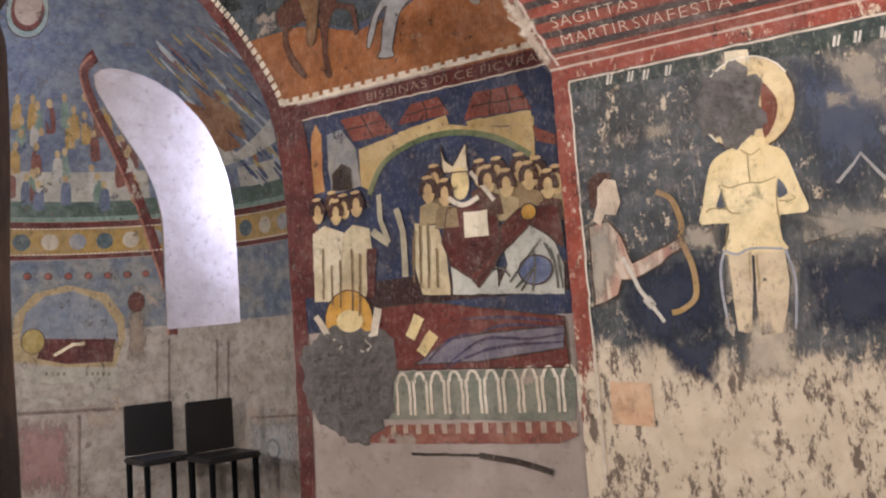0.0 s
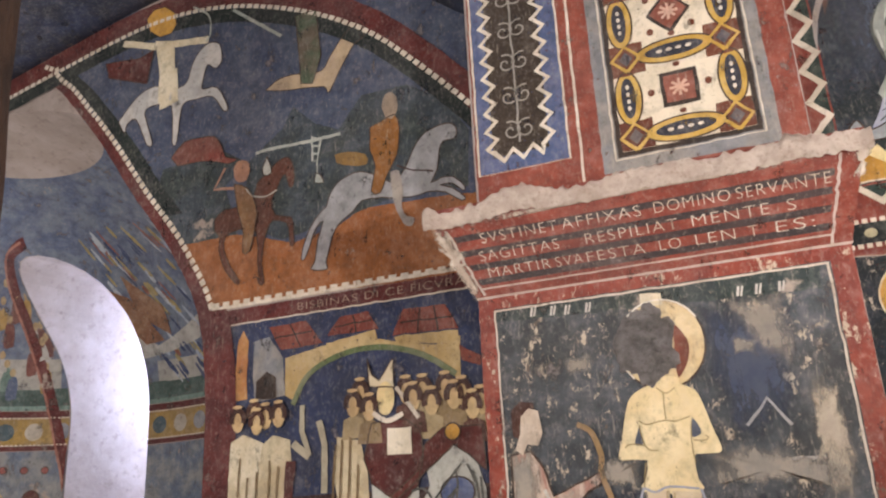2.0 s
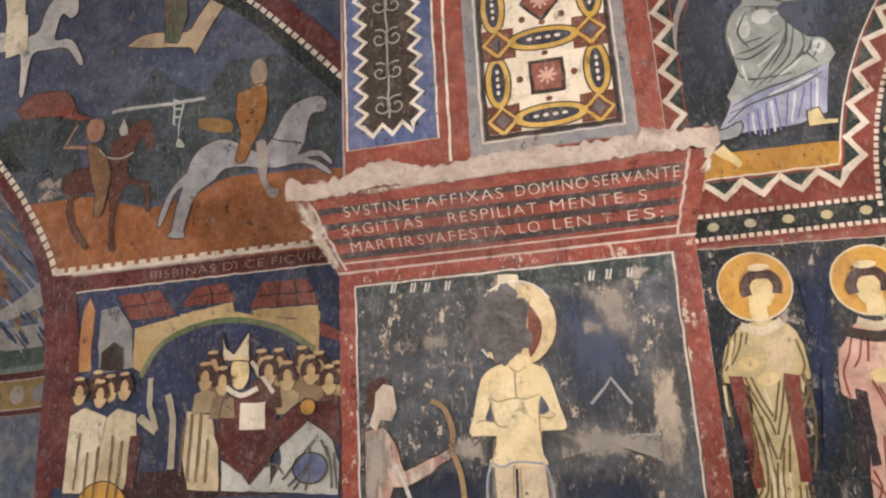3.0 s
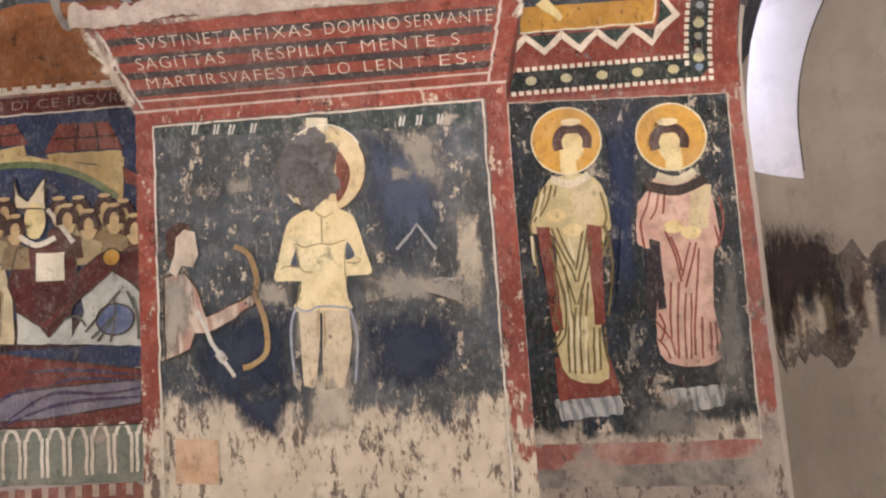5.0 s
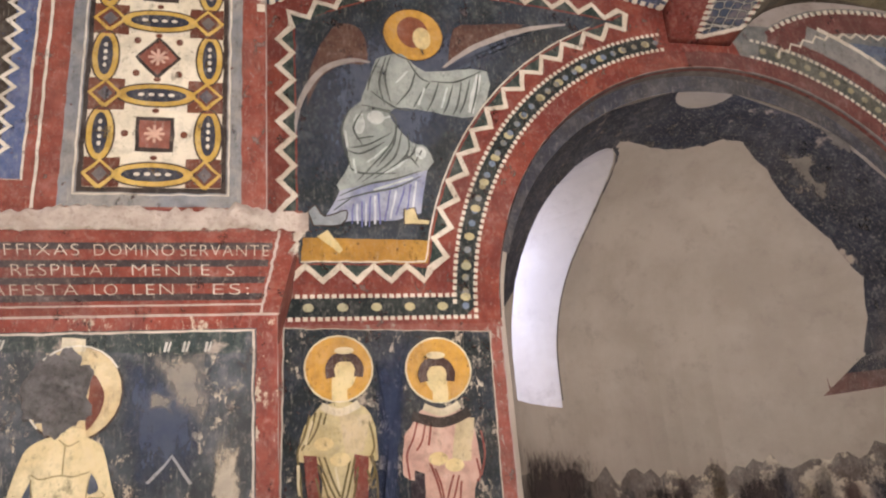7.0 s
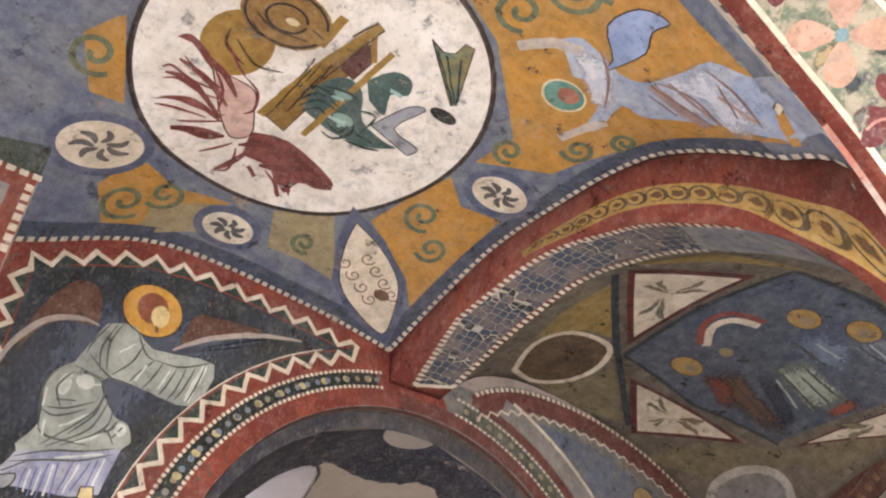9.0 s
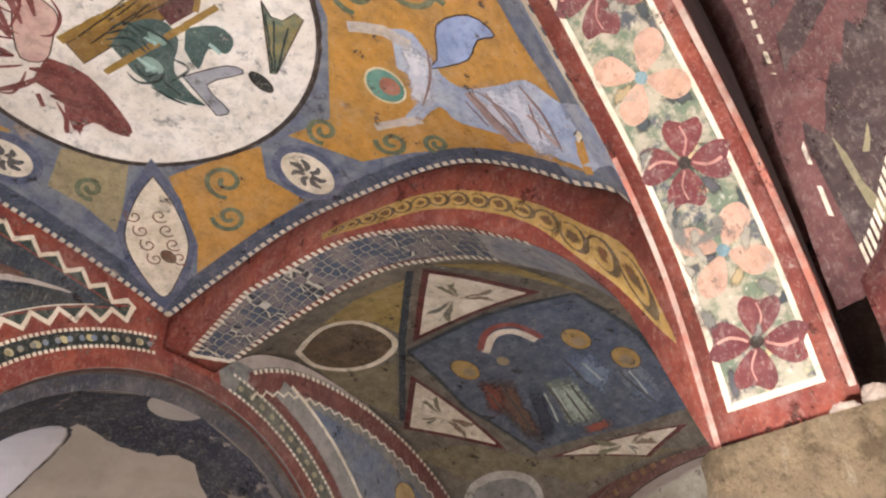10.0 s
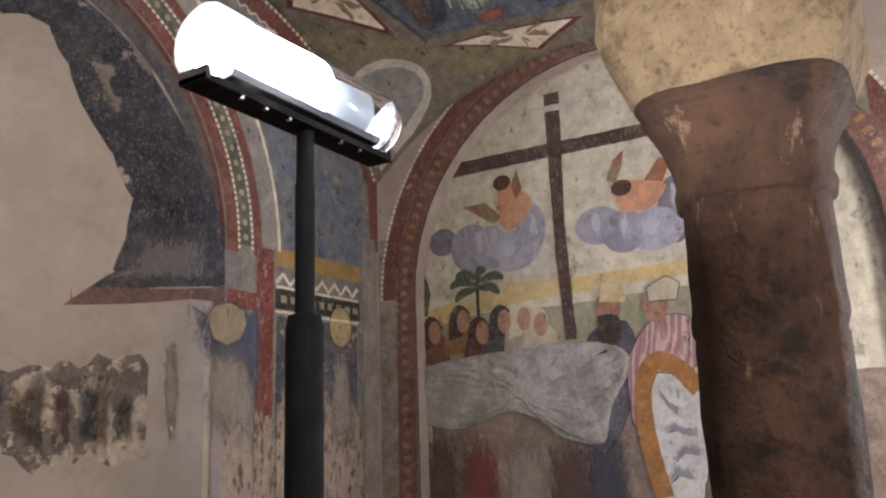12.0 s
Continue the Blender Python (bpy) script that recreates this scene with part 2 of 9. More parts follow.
# ---------------------------------------------------------------- plan, in metres
NORTH, EAST = 3.65, 6.0
PIER_Y, UPPER_Y = 2.95, 3.10
PIER = (-1.01, 0.365)
NICHE = (2.90, 1.45, 2.65)          # centre, half width, springing
APSE = (-4.9, 2.0, 2.6)
zW_n = curve([(-5.2, 4.75), (-4.3, 4.95), (-3.3, 5.1), (-2.6, 4.97), (-1.85, 4.57), (-1.4, 4.12), (-1.04, 3.7)])
arch_x = curve([(0.0, -2.80), (1.8, -2.78), (2.85, -2.87), (3.3, -3.11), (3.72, -3.43), (4.1, -3.70), (4.41, -3.95), (4.72, -4.25), (4.9, -4.6), (4.95, -5.2)])
AX0, AX1, AY0, AY1 = -0.15, 2.95, 0.55, 3.65
BX0, BX1, BY0, BY1 = 3.35, 6.0, 0.0, 3.65

zA_n = curve([(-0.15, 4.2), (0.32, 4.37), (1.1, 4.70), (1.9, 4.66), (2.62, 4.53), (2.651, 4.52)])
zA_e = curve([(0.55, 3.6), (0.62, 3.89), (0.9, 4.2), (1.25, 4.51), (1.5, 4.66), (2.29, 4.78), (2.6, 4.785), (3.0, 4.71), (3.65, 4.52)])


def rib_x(y):
    """The arch between the bays runs slightly askew."""
    return 2.95 - 0.098 * (min(max(y, 0.6), 3.65) - 0.6)


zA_s = curve([(-0.15, 3.7), (0.3, 4.2), (1.3, 4.65), (1.95, 4.45), (2.33, 4.13), (2.7, 3.8), (2.95, 3.6)])
zA_w = curve([(0.55, 3.7), (1.3, 4.5), (2.1, 4.75), (3.0, 4.5), (3.65, 4.2)])
rib_in = curve([(0.55, 2.77), (0.585, 2.87), (0.765, 3.46), (0.945, 3.775), (1.45, 4.22), (1.83, 4.44), (2.3, 4.55), (2.8, 4.50), (3.24, 4.41), (3.65, 4.30)])
zB_n = curve([(3.05, 4.12), (3.3, 4.40), (3.6, 4.56), (4.0, 4.62), (4.6, 4.56), (5.24, 4.315), (5.69, 3.96), (6.0, 3.45)])
zB_e = curve([(0.0, 3.2), (0.7, 3.95), (1.72, 4.2), (2.73, 4.05), (3.3, 3.75), (3.65, 3.45)])
zB_s = curve([(3.35, 2.9), (3.7, 3.7), (4.6, 4.3), (5.5, 3.9), (6.0, 3.2)])


def zB_w(y):
    return rib_in(max(y, 0.55)) - max(0.0, 0.55 - y) * 0.2


def sail(x, y, x0, x1, y0, y1, crown, n, e, s, w, ne, se, nw, sw):
    """Height of a vault that hangs between four edge curves."""
    u, v = (x - x0) / (x1 - x0), (y - y0) / (y1 - y0)
    u, v = min(max(u, 0), 1), min(max(v, 0), 1)
    a, b, c, d = v ** 3, (1 - v) ** 3, u ** 3, (1 - u) ** 3
    f = (crown - n(x)) * a + (crown - s(x)) * b + (crown - e(y)) * c + (crown - w(y)) * d
    f -= (crown - n(ne)) * a * c + (crown - n(nw)) * a * d + (crown - s(se)) * b * c + (crown - s(sw)) * b * d
    return crown - f


def vault_a(x, y, d=0.0):
    return (x, y, sail(x, y, AX0, rib_x(y), AY0, AY1, 4.97, zA_n, zA_e, zA_s, zA_w, 2.651, 2.95, AX0, AX0) - d)


def vault_b(x, y, d=0.0):
    return (x, y, sail(x, y, rib_x(y) + 0.4, BX1, BY0, BY1, 4.72, zB_n, zB_e, zB_s, zB_w, BX1, BX1, 3.05, 3.35) - d)


def north(x, z, d=0.0):
    return (x, NORTH - d, z)


def east(y, z, d=0.0):
    return (EAST - d, y, z)


def pier_face(x, z, d=0.0):
    return (x, PIER_Y - d, z)


def upper_face(x, z, d=0.0):
    return (x, UPPER_Y - d, z)


# ---------------------------------------------------------------- the setting
def setting(ob, label, category):
    return tagged(ob, label, category, kind="structure")


floor = setting(part("floor", box(-9, 8, -6, 7.5, -0.2, 0), floor_stone), "worn grey stone floor of the crypt", "floor")

wall_north = setting(part("wall_north", prism([(-9.0, 0), (6.3, 0), (6.3, 6.2), (-9.0, 6.2)], 1, NORTH, NORTH + 0.12), wall_plaster),
                     "frescoed plaster wall with arched openings to the apse and niche", "wall")
cut(wall_north, prism(arch_outline(NICHE[0] - NICHE[1], NICHE[0] + NICHE[1], -1, NICHE[2], 1.50, 32), 1, NORTH - 1, NORTH + 1))
edge = [(arch_x(4.94 * k / 40) - 0.10, 4.94 * k / 40) for k in range(41)]
cut(wall_north, prism([(edge[0][0], -1)] + edge + [(-6.8, 4.6), (-7.0, -1)], 1, NORTH - 1, NORTH + 1))

wall_east = setting(part("wall_east", prism([(-6.0, 0), (NORTH, 0), (NORTH, 6.2), (-6.0, 6.2)], 0, EAST, EAST + 0.6), wall_plaster),
                    "plaster end wall with a shallow painted arched recess", "wall")
cut(wall_east, prism(arch_outline(0.0, 3.29, -1, 2.5, 1.64, 36), 0, EAST - 1, EAST + 0.14))
wall_south = setting(part("wall_south", box(-9, 6.6, -6.4, -6, 0, 6.2), wall_plaster), "plain plaster wall closing the crypt", "wall")
wall_west = setting(part("wall_west", box(-9.4, -9, -6.4, 4.15, 0, 6.2), wall_plaster), "plain plaster wall closing the crypt", "wall")


def apse_shell(name, cx, cy, r, spring, base, thick, material, label):
    """Half a cylinder under a quarter of a sphere, as one thick shell."""
    def surf(radius):
        def at(u, v):
            th = math.pi * (0.0 + 1.0 * u)
            if v < 0.45:
                return (cx + radius * math.cos(th), cy + radius * math.sin(th), base + (spring - base) * v / 0.45)
            ph = (v - 0.45) / 0.55 * math.pi / 2 * 0.999
            return (cx + radius * math.cos(ph) * math.cos(th), cy + radius * math.cos(ph) * math.sin(th), spring + radius * math.sin(ph))
        return at
    ob = part(name, slab(48, 40, surf(r), surf(r + thick)), material)
    return setting(ob, label, "apse")


def window_prism(cx, cy, angle, lo, hi, z0, spring, rise, near, far, taper):
    """A splayed arched slot, running outwards in the direction of an angle (degrees)."""
    d = Vector((math.cos(radians(angle)), math.sin(radians(angle)), 0))
    p = Vector((d.y, -d.x, 0))
    bm = bmesh.new()
    rings = []
    for dist, k in ((near, 1.0), (far, taper)):
        mid, zm = (lo + hi) / 2, z0 + 0.5 * (spring - z0)
        ring = []
        for q, z in arch_outline(lo, hi, z0, spring, rise, 16):
            q, z = mid + (q - mid) * k, zm + (z - zm) * (0.5 + 0.5 * k)
            ring.append(bm.verts.new(Vector((cx, cy, z)) + d * dist + p * q))
        rings.append(ring)
    a, b = rings
    bm.faces.new(a), bm.faces.new(b)
    for i in range(len(a)):
        j = (i + 1) % len(a)
        bm.faces.new((a[i], a[j], b[j], b[i]))
    return bm


def window_planes(*args):
    """The sides of such a slot, as (place, outward normal)."""
    bm = window_prism(*args)
    bmesh.ops.recalc_face_normals(bm, faces=bm.faces)
    bm.normal_update()
    out = [(f.calc_center_median().copy(), f.normal.copy()) for f in bm.faces if len(f.verts) == 4]
    bm.free()
    return out


APSE_WINDOW = (APSE[0], NORTH, 70, -1.46, -0.80, 1.69, 3.38, 0.665, 0.2, 3.4, 0.8)
NICHE_WINDOW = (NICHE[0], NORTH + 0.1, 131, -0.31, 0.31, 2.38, 3.45, 0.45, 0.5, 2.6, 0.8)
apse = apse_shell("wall_apse", APSE[0], NORTH + 0.02, APSE[1], APSE[2], 0.0, 1.0, wall_plaster, "frescoed curved apse wall and half dome")
cut(apse, window_prism(*APSE_WINDOW))
niche = apse_shell("wall_niche", NICHE[0], NORTH + 0.1, 1.40, NICHE[2], 0.0, 0.8, plaster_grey, "curved niche wall patched with bare grey plaster")
cut(niche, window_prism(*NICHE_WINDOW))

# the pier with its flaring impost
pier = setting(part("pier", prism([(PIER[0], PIER_Y), (PIER[1], PIER_Y), (PIER[1], NORTH + 0.1), (PIER[0], NORTH + 0.1)], 2, 0, 2.48), wall_plaster),
               "broad frescoed masonry pier against the wall", "pier")
upper = setting(part("pier_upper", prism([(-1.04, UPPER_Y), (0.33, UPPER_Y), (0.33, NORTH + 0.1), (-1.04, NORTH + 0.1)], 2, 2.5, 5.6), wall_plaster),
                "upper pier above the impost, with painted ornament panels", "pier")


def impost(u, v, d=0.0):
    """The sloping face: u along 0..1, v up 0..1."""
    x0, x1 = -1.01 - 0.10 * v, 0.365 + 0.08 * v
    y, z = PIER_Y - 0.22 * v, 2.48 + 0.27 * v
    return (x0 + (x1 - x0) * u, y - d * 0.77, z - d * 0.63)


bm = bmesh.new()
rings = []
for x0, x1, y, z in ((-1.01, 0.365, PIER_Y, 2.47), (-1.11, 0.445, PIER_Y - 0.22, 2.75), (-1.12, 0.45, PIER_Y - 0.23, 2.80), (-1.06, 0.38, PIER_Y - 0.05, 2.86)):
    rings.append([bm.verts.new(q) for q in ((x0, y, z), (x1, y, z), (x1, NORTH, z), (x0, NORTH, z))])
for a, b in zip(rings, rings[1:]):
    for i in range(4):
        bm.faces.new((a[i], a[(i + 1) % 4], b[(i + 1) % 4], b[i]))
bm.faces.new(rings[0]), bm.faces.new(rings[-1])
impost_block = setting(part("impost", bm, RED), "flaring red-painted impost with broken plaster edge and white lettering", "impost")

# vaults and arches
ceiling_a = setting(smooth(part("ceiling_bay", slab(40, 40, lambda u, v: vault_a(AX0 + (rib_x(AY0 + 3.12 * v) + 0.02 - AX0) * u, AY0 + 3.12 * v),
                                            lambda u, v: vault_a(AX0 + (rib_x(AY0 + 3.12 * v) + 0.02 - AX0) * u, AY0 + 3.12 * v, -0.25)), BLUE)),
                    "painted vault of the bay with a large white medallion", "vault")
ceiling_b = setting(smooth(part("ceiling_east_bay", slab(40, 40, lambda u, v: vault_b(rib_x(3.67 * v) + 0.39 + (5.63 - rib_x(3.67 * v)) * u, 3.67 * v),
                                                 lambda u, v: vault_b(rib_x(3.67 * v) + 0.39 + (5.63 - rib_x(3.67 * v)) * u, 3.67 * v, -0.25)), fresco("6f6454", "5c564a", 0.4))),
                    "painted vault of the end bay with a blue lozenge", "vault")


def apse_at(u, z, d=0.0):
    """The apse wall: u is the angle in units of 30 degrees, z the height."""
    th, r = radians(u * 30), APSE[1] - d
    r = math.sqrt(max(r * r - max(z - APSE[2], 0) ** 2, 0.0))
    return (APSE[0] + r * math.cos(th), NORTH + 0.02 + r * math.sin(th), z)


def niche_at(u, z, d=0.0):
    th, r = radians(u * 30), 1.40 - d
    r = math.sqrt(max(r * r - max(z - NICHE[2], 0) ** 2, 0.0))
    return (NICHE[0] + r * math.cos(th), NORTH + 0.10 + r * math.sin(th), z)


def niche_front(x, z, d=0.0):
    """The niche wall, by x and height, for what faces the room."""
    r = 1.40 - d
    return (x, NORTH + 0.10 + math.sqrt(max(r * r - (x - NICHE[0]) ** 2 - max(z - NICHE[2], 0) ** 2, 0.0)), z)


def niche_soffit(a, w, d=0.0):
    """Under the niche arch: a in tens of degrees, w 0..1 into the wall."""
    t = radians(a * 10)
    return (NICHE[0] - (NICHE[1] - d) * math.cos(t), NORTH - 0.002 + 0.105 * w, NICHE[2] + (1.50 - d) * math.sin(t))


def niche_ring(a, w, d=0.0):
    """The step between the arch and the niche shell."""
    t = radians(a * 10)
    r, q = NICHE[1] + (1.39 - NICHE[1]) * w, 1.50 + (1.39 - 1.50) * w
    return (NICHE[0] - r * math.cos(t), NORTH + 0.098 - d, NICHE[2] + q * math.sin(t))


def recess(y, z, d=0.0):
    return (EAST + 0.14 - d, y, z)


def rib_soffit(w, y, d=0.0):
    """Under the arch between the bays: w across 0..1, y along."""
    return (rib_x(y) + 0.40 * w, y, rib_in(y) - d)


def rib_face(y, v, d=0.0):
    """Its west face: v 0 at the lower edge, 1 at the vault."""
    return (rib_x(y) - d, y, rib_in(y) + (zA_e(y) + 0.01 - rib_in(y)) * v)


rib = setting(smooth(part("rib_arch", slab(60, 3, lambda u, v: rib_soffit(v, 0.55 + 3.1 * u), lambda u, v: (rib_x(0.55 + 3.1 * u) + 0.4 * v, 0.55 + 3.1 * u, zA_e(0.55 + 3.1 * u) + 0.15)), RED)),
              "red painted arch between the two vaulted bays", "arch")

flower_in = curve([(-0.75, 2.77), (-0.7, 3.2), (-0.45, 3.75), (-0.05, 4.15), (0.4, 4.42), (1.15, 4.6), (1.95, 4.42), (2.35, 4.08), (2.72, 3.66), (2.88, 3.25), (2.95, 2.77)])


FLOWER = [(2.95 - 3.7 * k / 400, flower_in(2.95 - 3.7 * k / 400)) for k in range(401)]
FLOWER_S = [0.0]
for (xa, za), (xb, zb) in zip(FLOWER, FLOWER[1:]):
    FLOWER_S.append(FLOWER_S[-1] + math.hypot(xb - xa, zb - za))


def flower_soffit(w, s, d=0.0):
    """Under the arch between the columns: w across, s metres along from the east column."""
    s = min(max(s, 0.0), FLOWER_S[-1] - 1e-6)
    i = int(np.searchsorted(FLOWER_S, s, side="right")) - 1
    t = (s - FLOWER_S[i]) / (FLOWER_S[i + 1] - FLOWER_S[i])
    (xa, za), (xb, zb) = FLOWER[i], FLOWER[i + 1]
    n = math.hypot(xb - xa, zb - za)
    return (xa + (xb - xa) * t - d * (zb - za) / n, 0.06 + 0.49 * w, za + (zb - za) * t + d * (xb - xa) / n)


flower_arch = setting(smooth(part("flower_arch", slab(90, 3, lambda u, v: flower_soffit(v, FLOWER_S[-1] * u), lambda u, v: (flower_soffit(v, FLOWER_S[-1] * u)[0], 0.06 + 0.49 * v, 5.1)), RED)),
                      "painted arch with red and pink flowers between the columns", "arch")
zC_n = curve([(-0.6, 3.6), (0.2, 4.7), (1.2, 4.95), (1.95, 4.88), (2.5, 4.6), (2.8, 4.15), (2.95, 3.2)])
zC_e = curve([(-3.2, 3.0), (-1.6, 4.75), (-0.8, 4.3), (-0.387, 3.71), (-0.264, 3.465), (-0.115, 3.2), (0.06, 3.15)])
rib2_in = curve([(-3.2, 2.8), (-1.6, 4.5), (-1.0, 4.15), (-0.5, 3.62), (-0.36, 3.40), (-0.228, 3.10), (-0.11, 2.85), (-0.06, 2.77)])


def vault_c(x, y, d=0.0):
    return (x, y, sail(x, y, -0.6, 2.95, -3.2, 0.06, 5.0, zC_n, zC_e, lambda q: 4.0, lambda q: 4.0, 2.95, 2.95, -0.6, -0.6) - d)


def vault_d(x, y, d=0.0):
    return (x, y, sail(x, y, 3.35, 6.0, -3.2, 0.0, 4.8, zB_s, lambda q: 4.1, lambda q: 4.0, lambda q: 4.3, 6.0, 6.0, 3.35, 3.35) - d)


ceiling_c = setting(smooth(part("ceiling_south_bay", slab(36, 30, lambda u, v: vault_c(-0.6 + 3.56 * u, -3.2 + 3.26 * v), lambda u, v: vault_c(-0.6 + 3.56 * u, -3.2 + 3.26 * v, -0.2)), fresco("6a4440", "5a3a36", 0.35))),
                    "maroon painted vault of the neighbouring south bay", "vault")
ceiling_d = setting(smooth(part("ceiling_south_east_bay", slab(24, 24, lambda u, v: vault_d(3.34 + 2.68 * u, -3.2 + 3.2 * v), lambda u, v: vault_d(3.34 + 2.68 * u, -3.2 + 3.2 * v, -0.2)), fresco("9a948a", "857f78", 0.4))),
                    "pale painted vault of the far south bay", "vault")
rib_south = setting(smooth(part("rib_arch_south", slab(50, 3, lambda u, v: (2.95 + 0.4 * v, -3.2 + 3.14 * u, rib2_in(-3.2 + 3.14 * u)), lambda u, v: (2.95 + 0.4 * v, -3.2 + 3.14 * u, zC_e(-3.2 + 3.14 * u) + 0.2)), DEEP)),
                    "dark red arch running south from the column", "arch")
ceiling_far = setting(part("ceiling_far", box(-9, 7, -6.2, 0.3, 5.0, 5.3), wall_plaster), "plain plaster ceiling of the dim crypt beyond", "ceiling")
ceiling_west = setting(smooth(part("ceiling_west", slab(30, 20, lambda u, v: (-5.2 + 4.25 * u, 0.3 + 3.37 * v, sail(-5.2 + 4.25 * u, 0.3 + 3.37 * v, -5.2, -0.95, 0.3, 3.65, 5.15, zW_n, lambda y: 4.2, lambda x: 4.6, lambda y: 4.75, -0.95, -0.95, -5.2, -5.2)),
                                               lambda u, v: (-5.2 + 4.25 * u, 0.3 + 3.37 * v, 5.6)), NAVY)), "plaster vault before the apse", "ceiling")


# columns
def make_column(at, name_label):
    root = new("column")
    root.location = (at[0], at[1], 0)
    rows = [(0.25, 0.0), (0.25, 0.12), (0.225, 0.18), (0.215, 0.25)] + [(0.214 - 0.005 * k / 110, 0.35 + 1.75 * k / 110) for k in range(111)]
    shaft = smooth(part("shaft", lathe(rows, 96), brown_stone, root))
    for v in shaft.data.vertices:
        x, y, z = v.co.x * 4, v.co.y * 4, v.co.z
        k = 1 + 0.05 * noise.noise(Vector((at[0] + x, y, z * 3))) + 0.018 * noise.noise(Vector((x * 4, y * 4, z * 9 + at[0])))
        # weathered gouges run down the stone; two drums meet in an open joint
        k -= 0.07 * max(0.0, noise.noise(Vector((x * 3.2, y * 3.2, z * 2.2 + 5))) - 0.12) ** 0.8
        joint = z - 1.715 - 0.03 * noise.noise(Vector((x * 1.5, y * 1.5, 3)))
        k -= 0.035 * math.exp(-(joint / 0.012) ** 2) - 0.025 * math.exp(-((joint - 0.045) / 0.03) ** 2)
        v.co.x, v.co.y = v.co.x * k, v.co.y * k

    def lofted(levels, n=48):
        """Rings that pass from round to square: (half width, z, squareness, wobble)."""
        bm = bmesh.new()
        rings = []
        for h, z, q, wob in levels:
            ring = []
            for k in range(n):
                a = 2 * math.pi * (k + 0.5) / n
                c, t = math.cos(a), math.sin(a)
                e = 2 + 10 * q
                r = h / (abs(c) ** e + abs(t) ** e) ** (1 / e)
                r += wob * noise.noise(Vector((at[0] + c * 2.2, t * 2.2, z * 9)))
                ring.append(bm.verts.new((r * c, r * t, z + 0.4 * wob * noise.noise(Vector((c * 3, t * 3, z * 5 + 4))))))
            rings.append(ring)
        for p, q2 in zip(rings, rings[1:]):
            for k in range(n):
                bm.faces.new((p[k], p[(k + 1) % n], q2[(k + 1) % n], q2[k]))
        bm.faces.new(rings[0]), bm.faces.new(rings[-1])
        return bm
    smooth(part("capital", lofted([(0.205, 2.09, 0, 0), (0.226, 2.10, 0, 0.006), (0.232, 2.14, 0, 0.008), (0.222, 2.17, 0, 0.006), (0.228, 2.22, 0.0, 0.01), (0.245, 2.28, 0.05, 0.012), (0.268, 2.33, 0.1, 0.012),
                                   (0.278, 2.345, 0.12, 0.01), (0.270, 2.355, 0.12, 0.01), (0.288, 2.37, 0.15, 0.01), (0.280, 2.382, 0.16, 0.01), (0.302, 2.41, 0.2, 0.012)]), brown_stone, root))
    part("abacus", lofted([(0.300, 2.405, 0.22, 0.012), (0.322, 2.46, 0.4, 0.016), (0.338, 2.52, 0.7, 0.016), (0.350, 2.57, 1.0, 0.014), (0.356, 2.60, 1.2, 0.012), (0.352, 2.68, 1.2, 0.014), (0.356, 2.74, 1.2, 0.012), (0.346, 2.768, 1.2, 0.006)]), lime_stone, root, "pale yellowish limestone block")
    return tagged(root, name_label, "column", "crypt columns")


make_column((3.20, 0.25), "brown stone column with a worn pale capital block")
make_column((-0.56, 0.13), "brown stone column with a worn pale capital block")

# ---------------------------------------------------------------- wall painting: tools
def ell(cx, cy, rx, ry, n=24, a0=0.0, a1=360.0):
    return [(cx + rx * math.cos(radians(a0 + (a1 - a0) * k / n)), cy + ry * math.sin(radians(a0 + (a1 - a0) * k / n))) for k in range(n + (a1 - a0 < 360))]


def rect(x0, y0, x1, y1):
    return [(x0, y0), (x1, y0), (x1, y1), (x0, y1)]


def even(path, step):
    """Points at even steps along a path, with the direction at each."""
    out, left = [], 0.0
    for (x0, y0), (x1, y1) in zip(path, path[1:]):
        n = math.hypot(x1 - x0, y1 - y0)
        if n < 1e-9:
            continue
        dx, dy = (x1 - x0) / n, (y1 - y0) / n
        s = left
        while s < n:
            out.append((x0 + dx * s, y0 + dy * s, dx, dy))
            s += step
        left = s - n
    return out


def bend(path, n=5):
    """The same path, rounded through its knots."""
    if len(path) < 3:
        return list(path)
    p = [path[0]] + list(path) + [path[-1]]
    out = []
    for a, b, c, d in zip(p, p[1:], p[2:], p[3:]):
        for k in range(n):
            t = k / n
            out.append(tuple(0.5 * (2 * b[i] + (c[i] - a[i]) * t + (2 * a[i] - 5 * b[i] + 4 * c[i] - d[i]) * t * t + (3 * b[i] - a[i] - 3 * c[i] + d[i]) * t ** 3) for i in (0, 1)))
    return out + [path[-1]]


def stroke(path, w, taper=False):
    """One quad for each step of a brush line."""
    k = len(path) - 1
    sides = []
    for i, (x, y) in enumerate(path):
        a, b = path[max(i - 1, 0)], path[min(i + 1, k)]
        dx, dy = b[0] - a[0], b[1] - a[1]
        n = math.hypot(dx, dy) or 1
        h = w / 2 * (0.25 + 0.75 * math.sin(math.pi * (i + 0.3) / (k + 0.6)) if taper else 1)
        sides.append(((x - dy / n * h, y + dx / n * h), (x + dy / n * h, y - dx / n * h)))
    return [[p[0], q[0], q[1], p[1]] for p, q in zip(sides, sides[1:])]


def dashes(path, w, length, step, shift=0.0):
    return [[(x + dx * a - dy * b, y + dy * a + dx * b) for a, b in ((0, shift - w / 2), (length, shift - w / 2), (length, shift + w / 2), (0, shift + w / 2))]
            for x, y, dx, dy in even(path, step)]


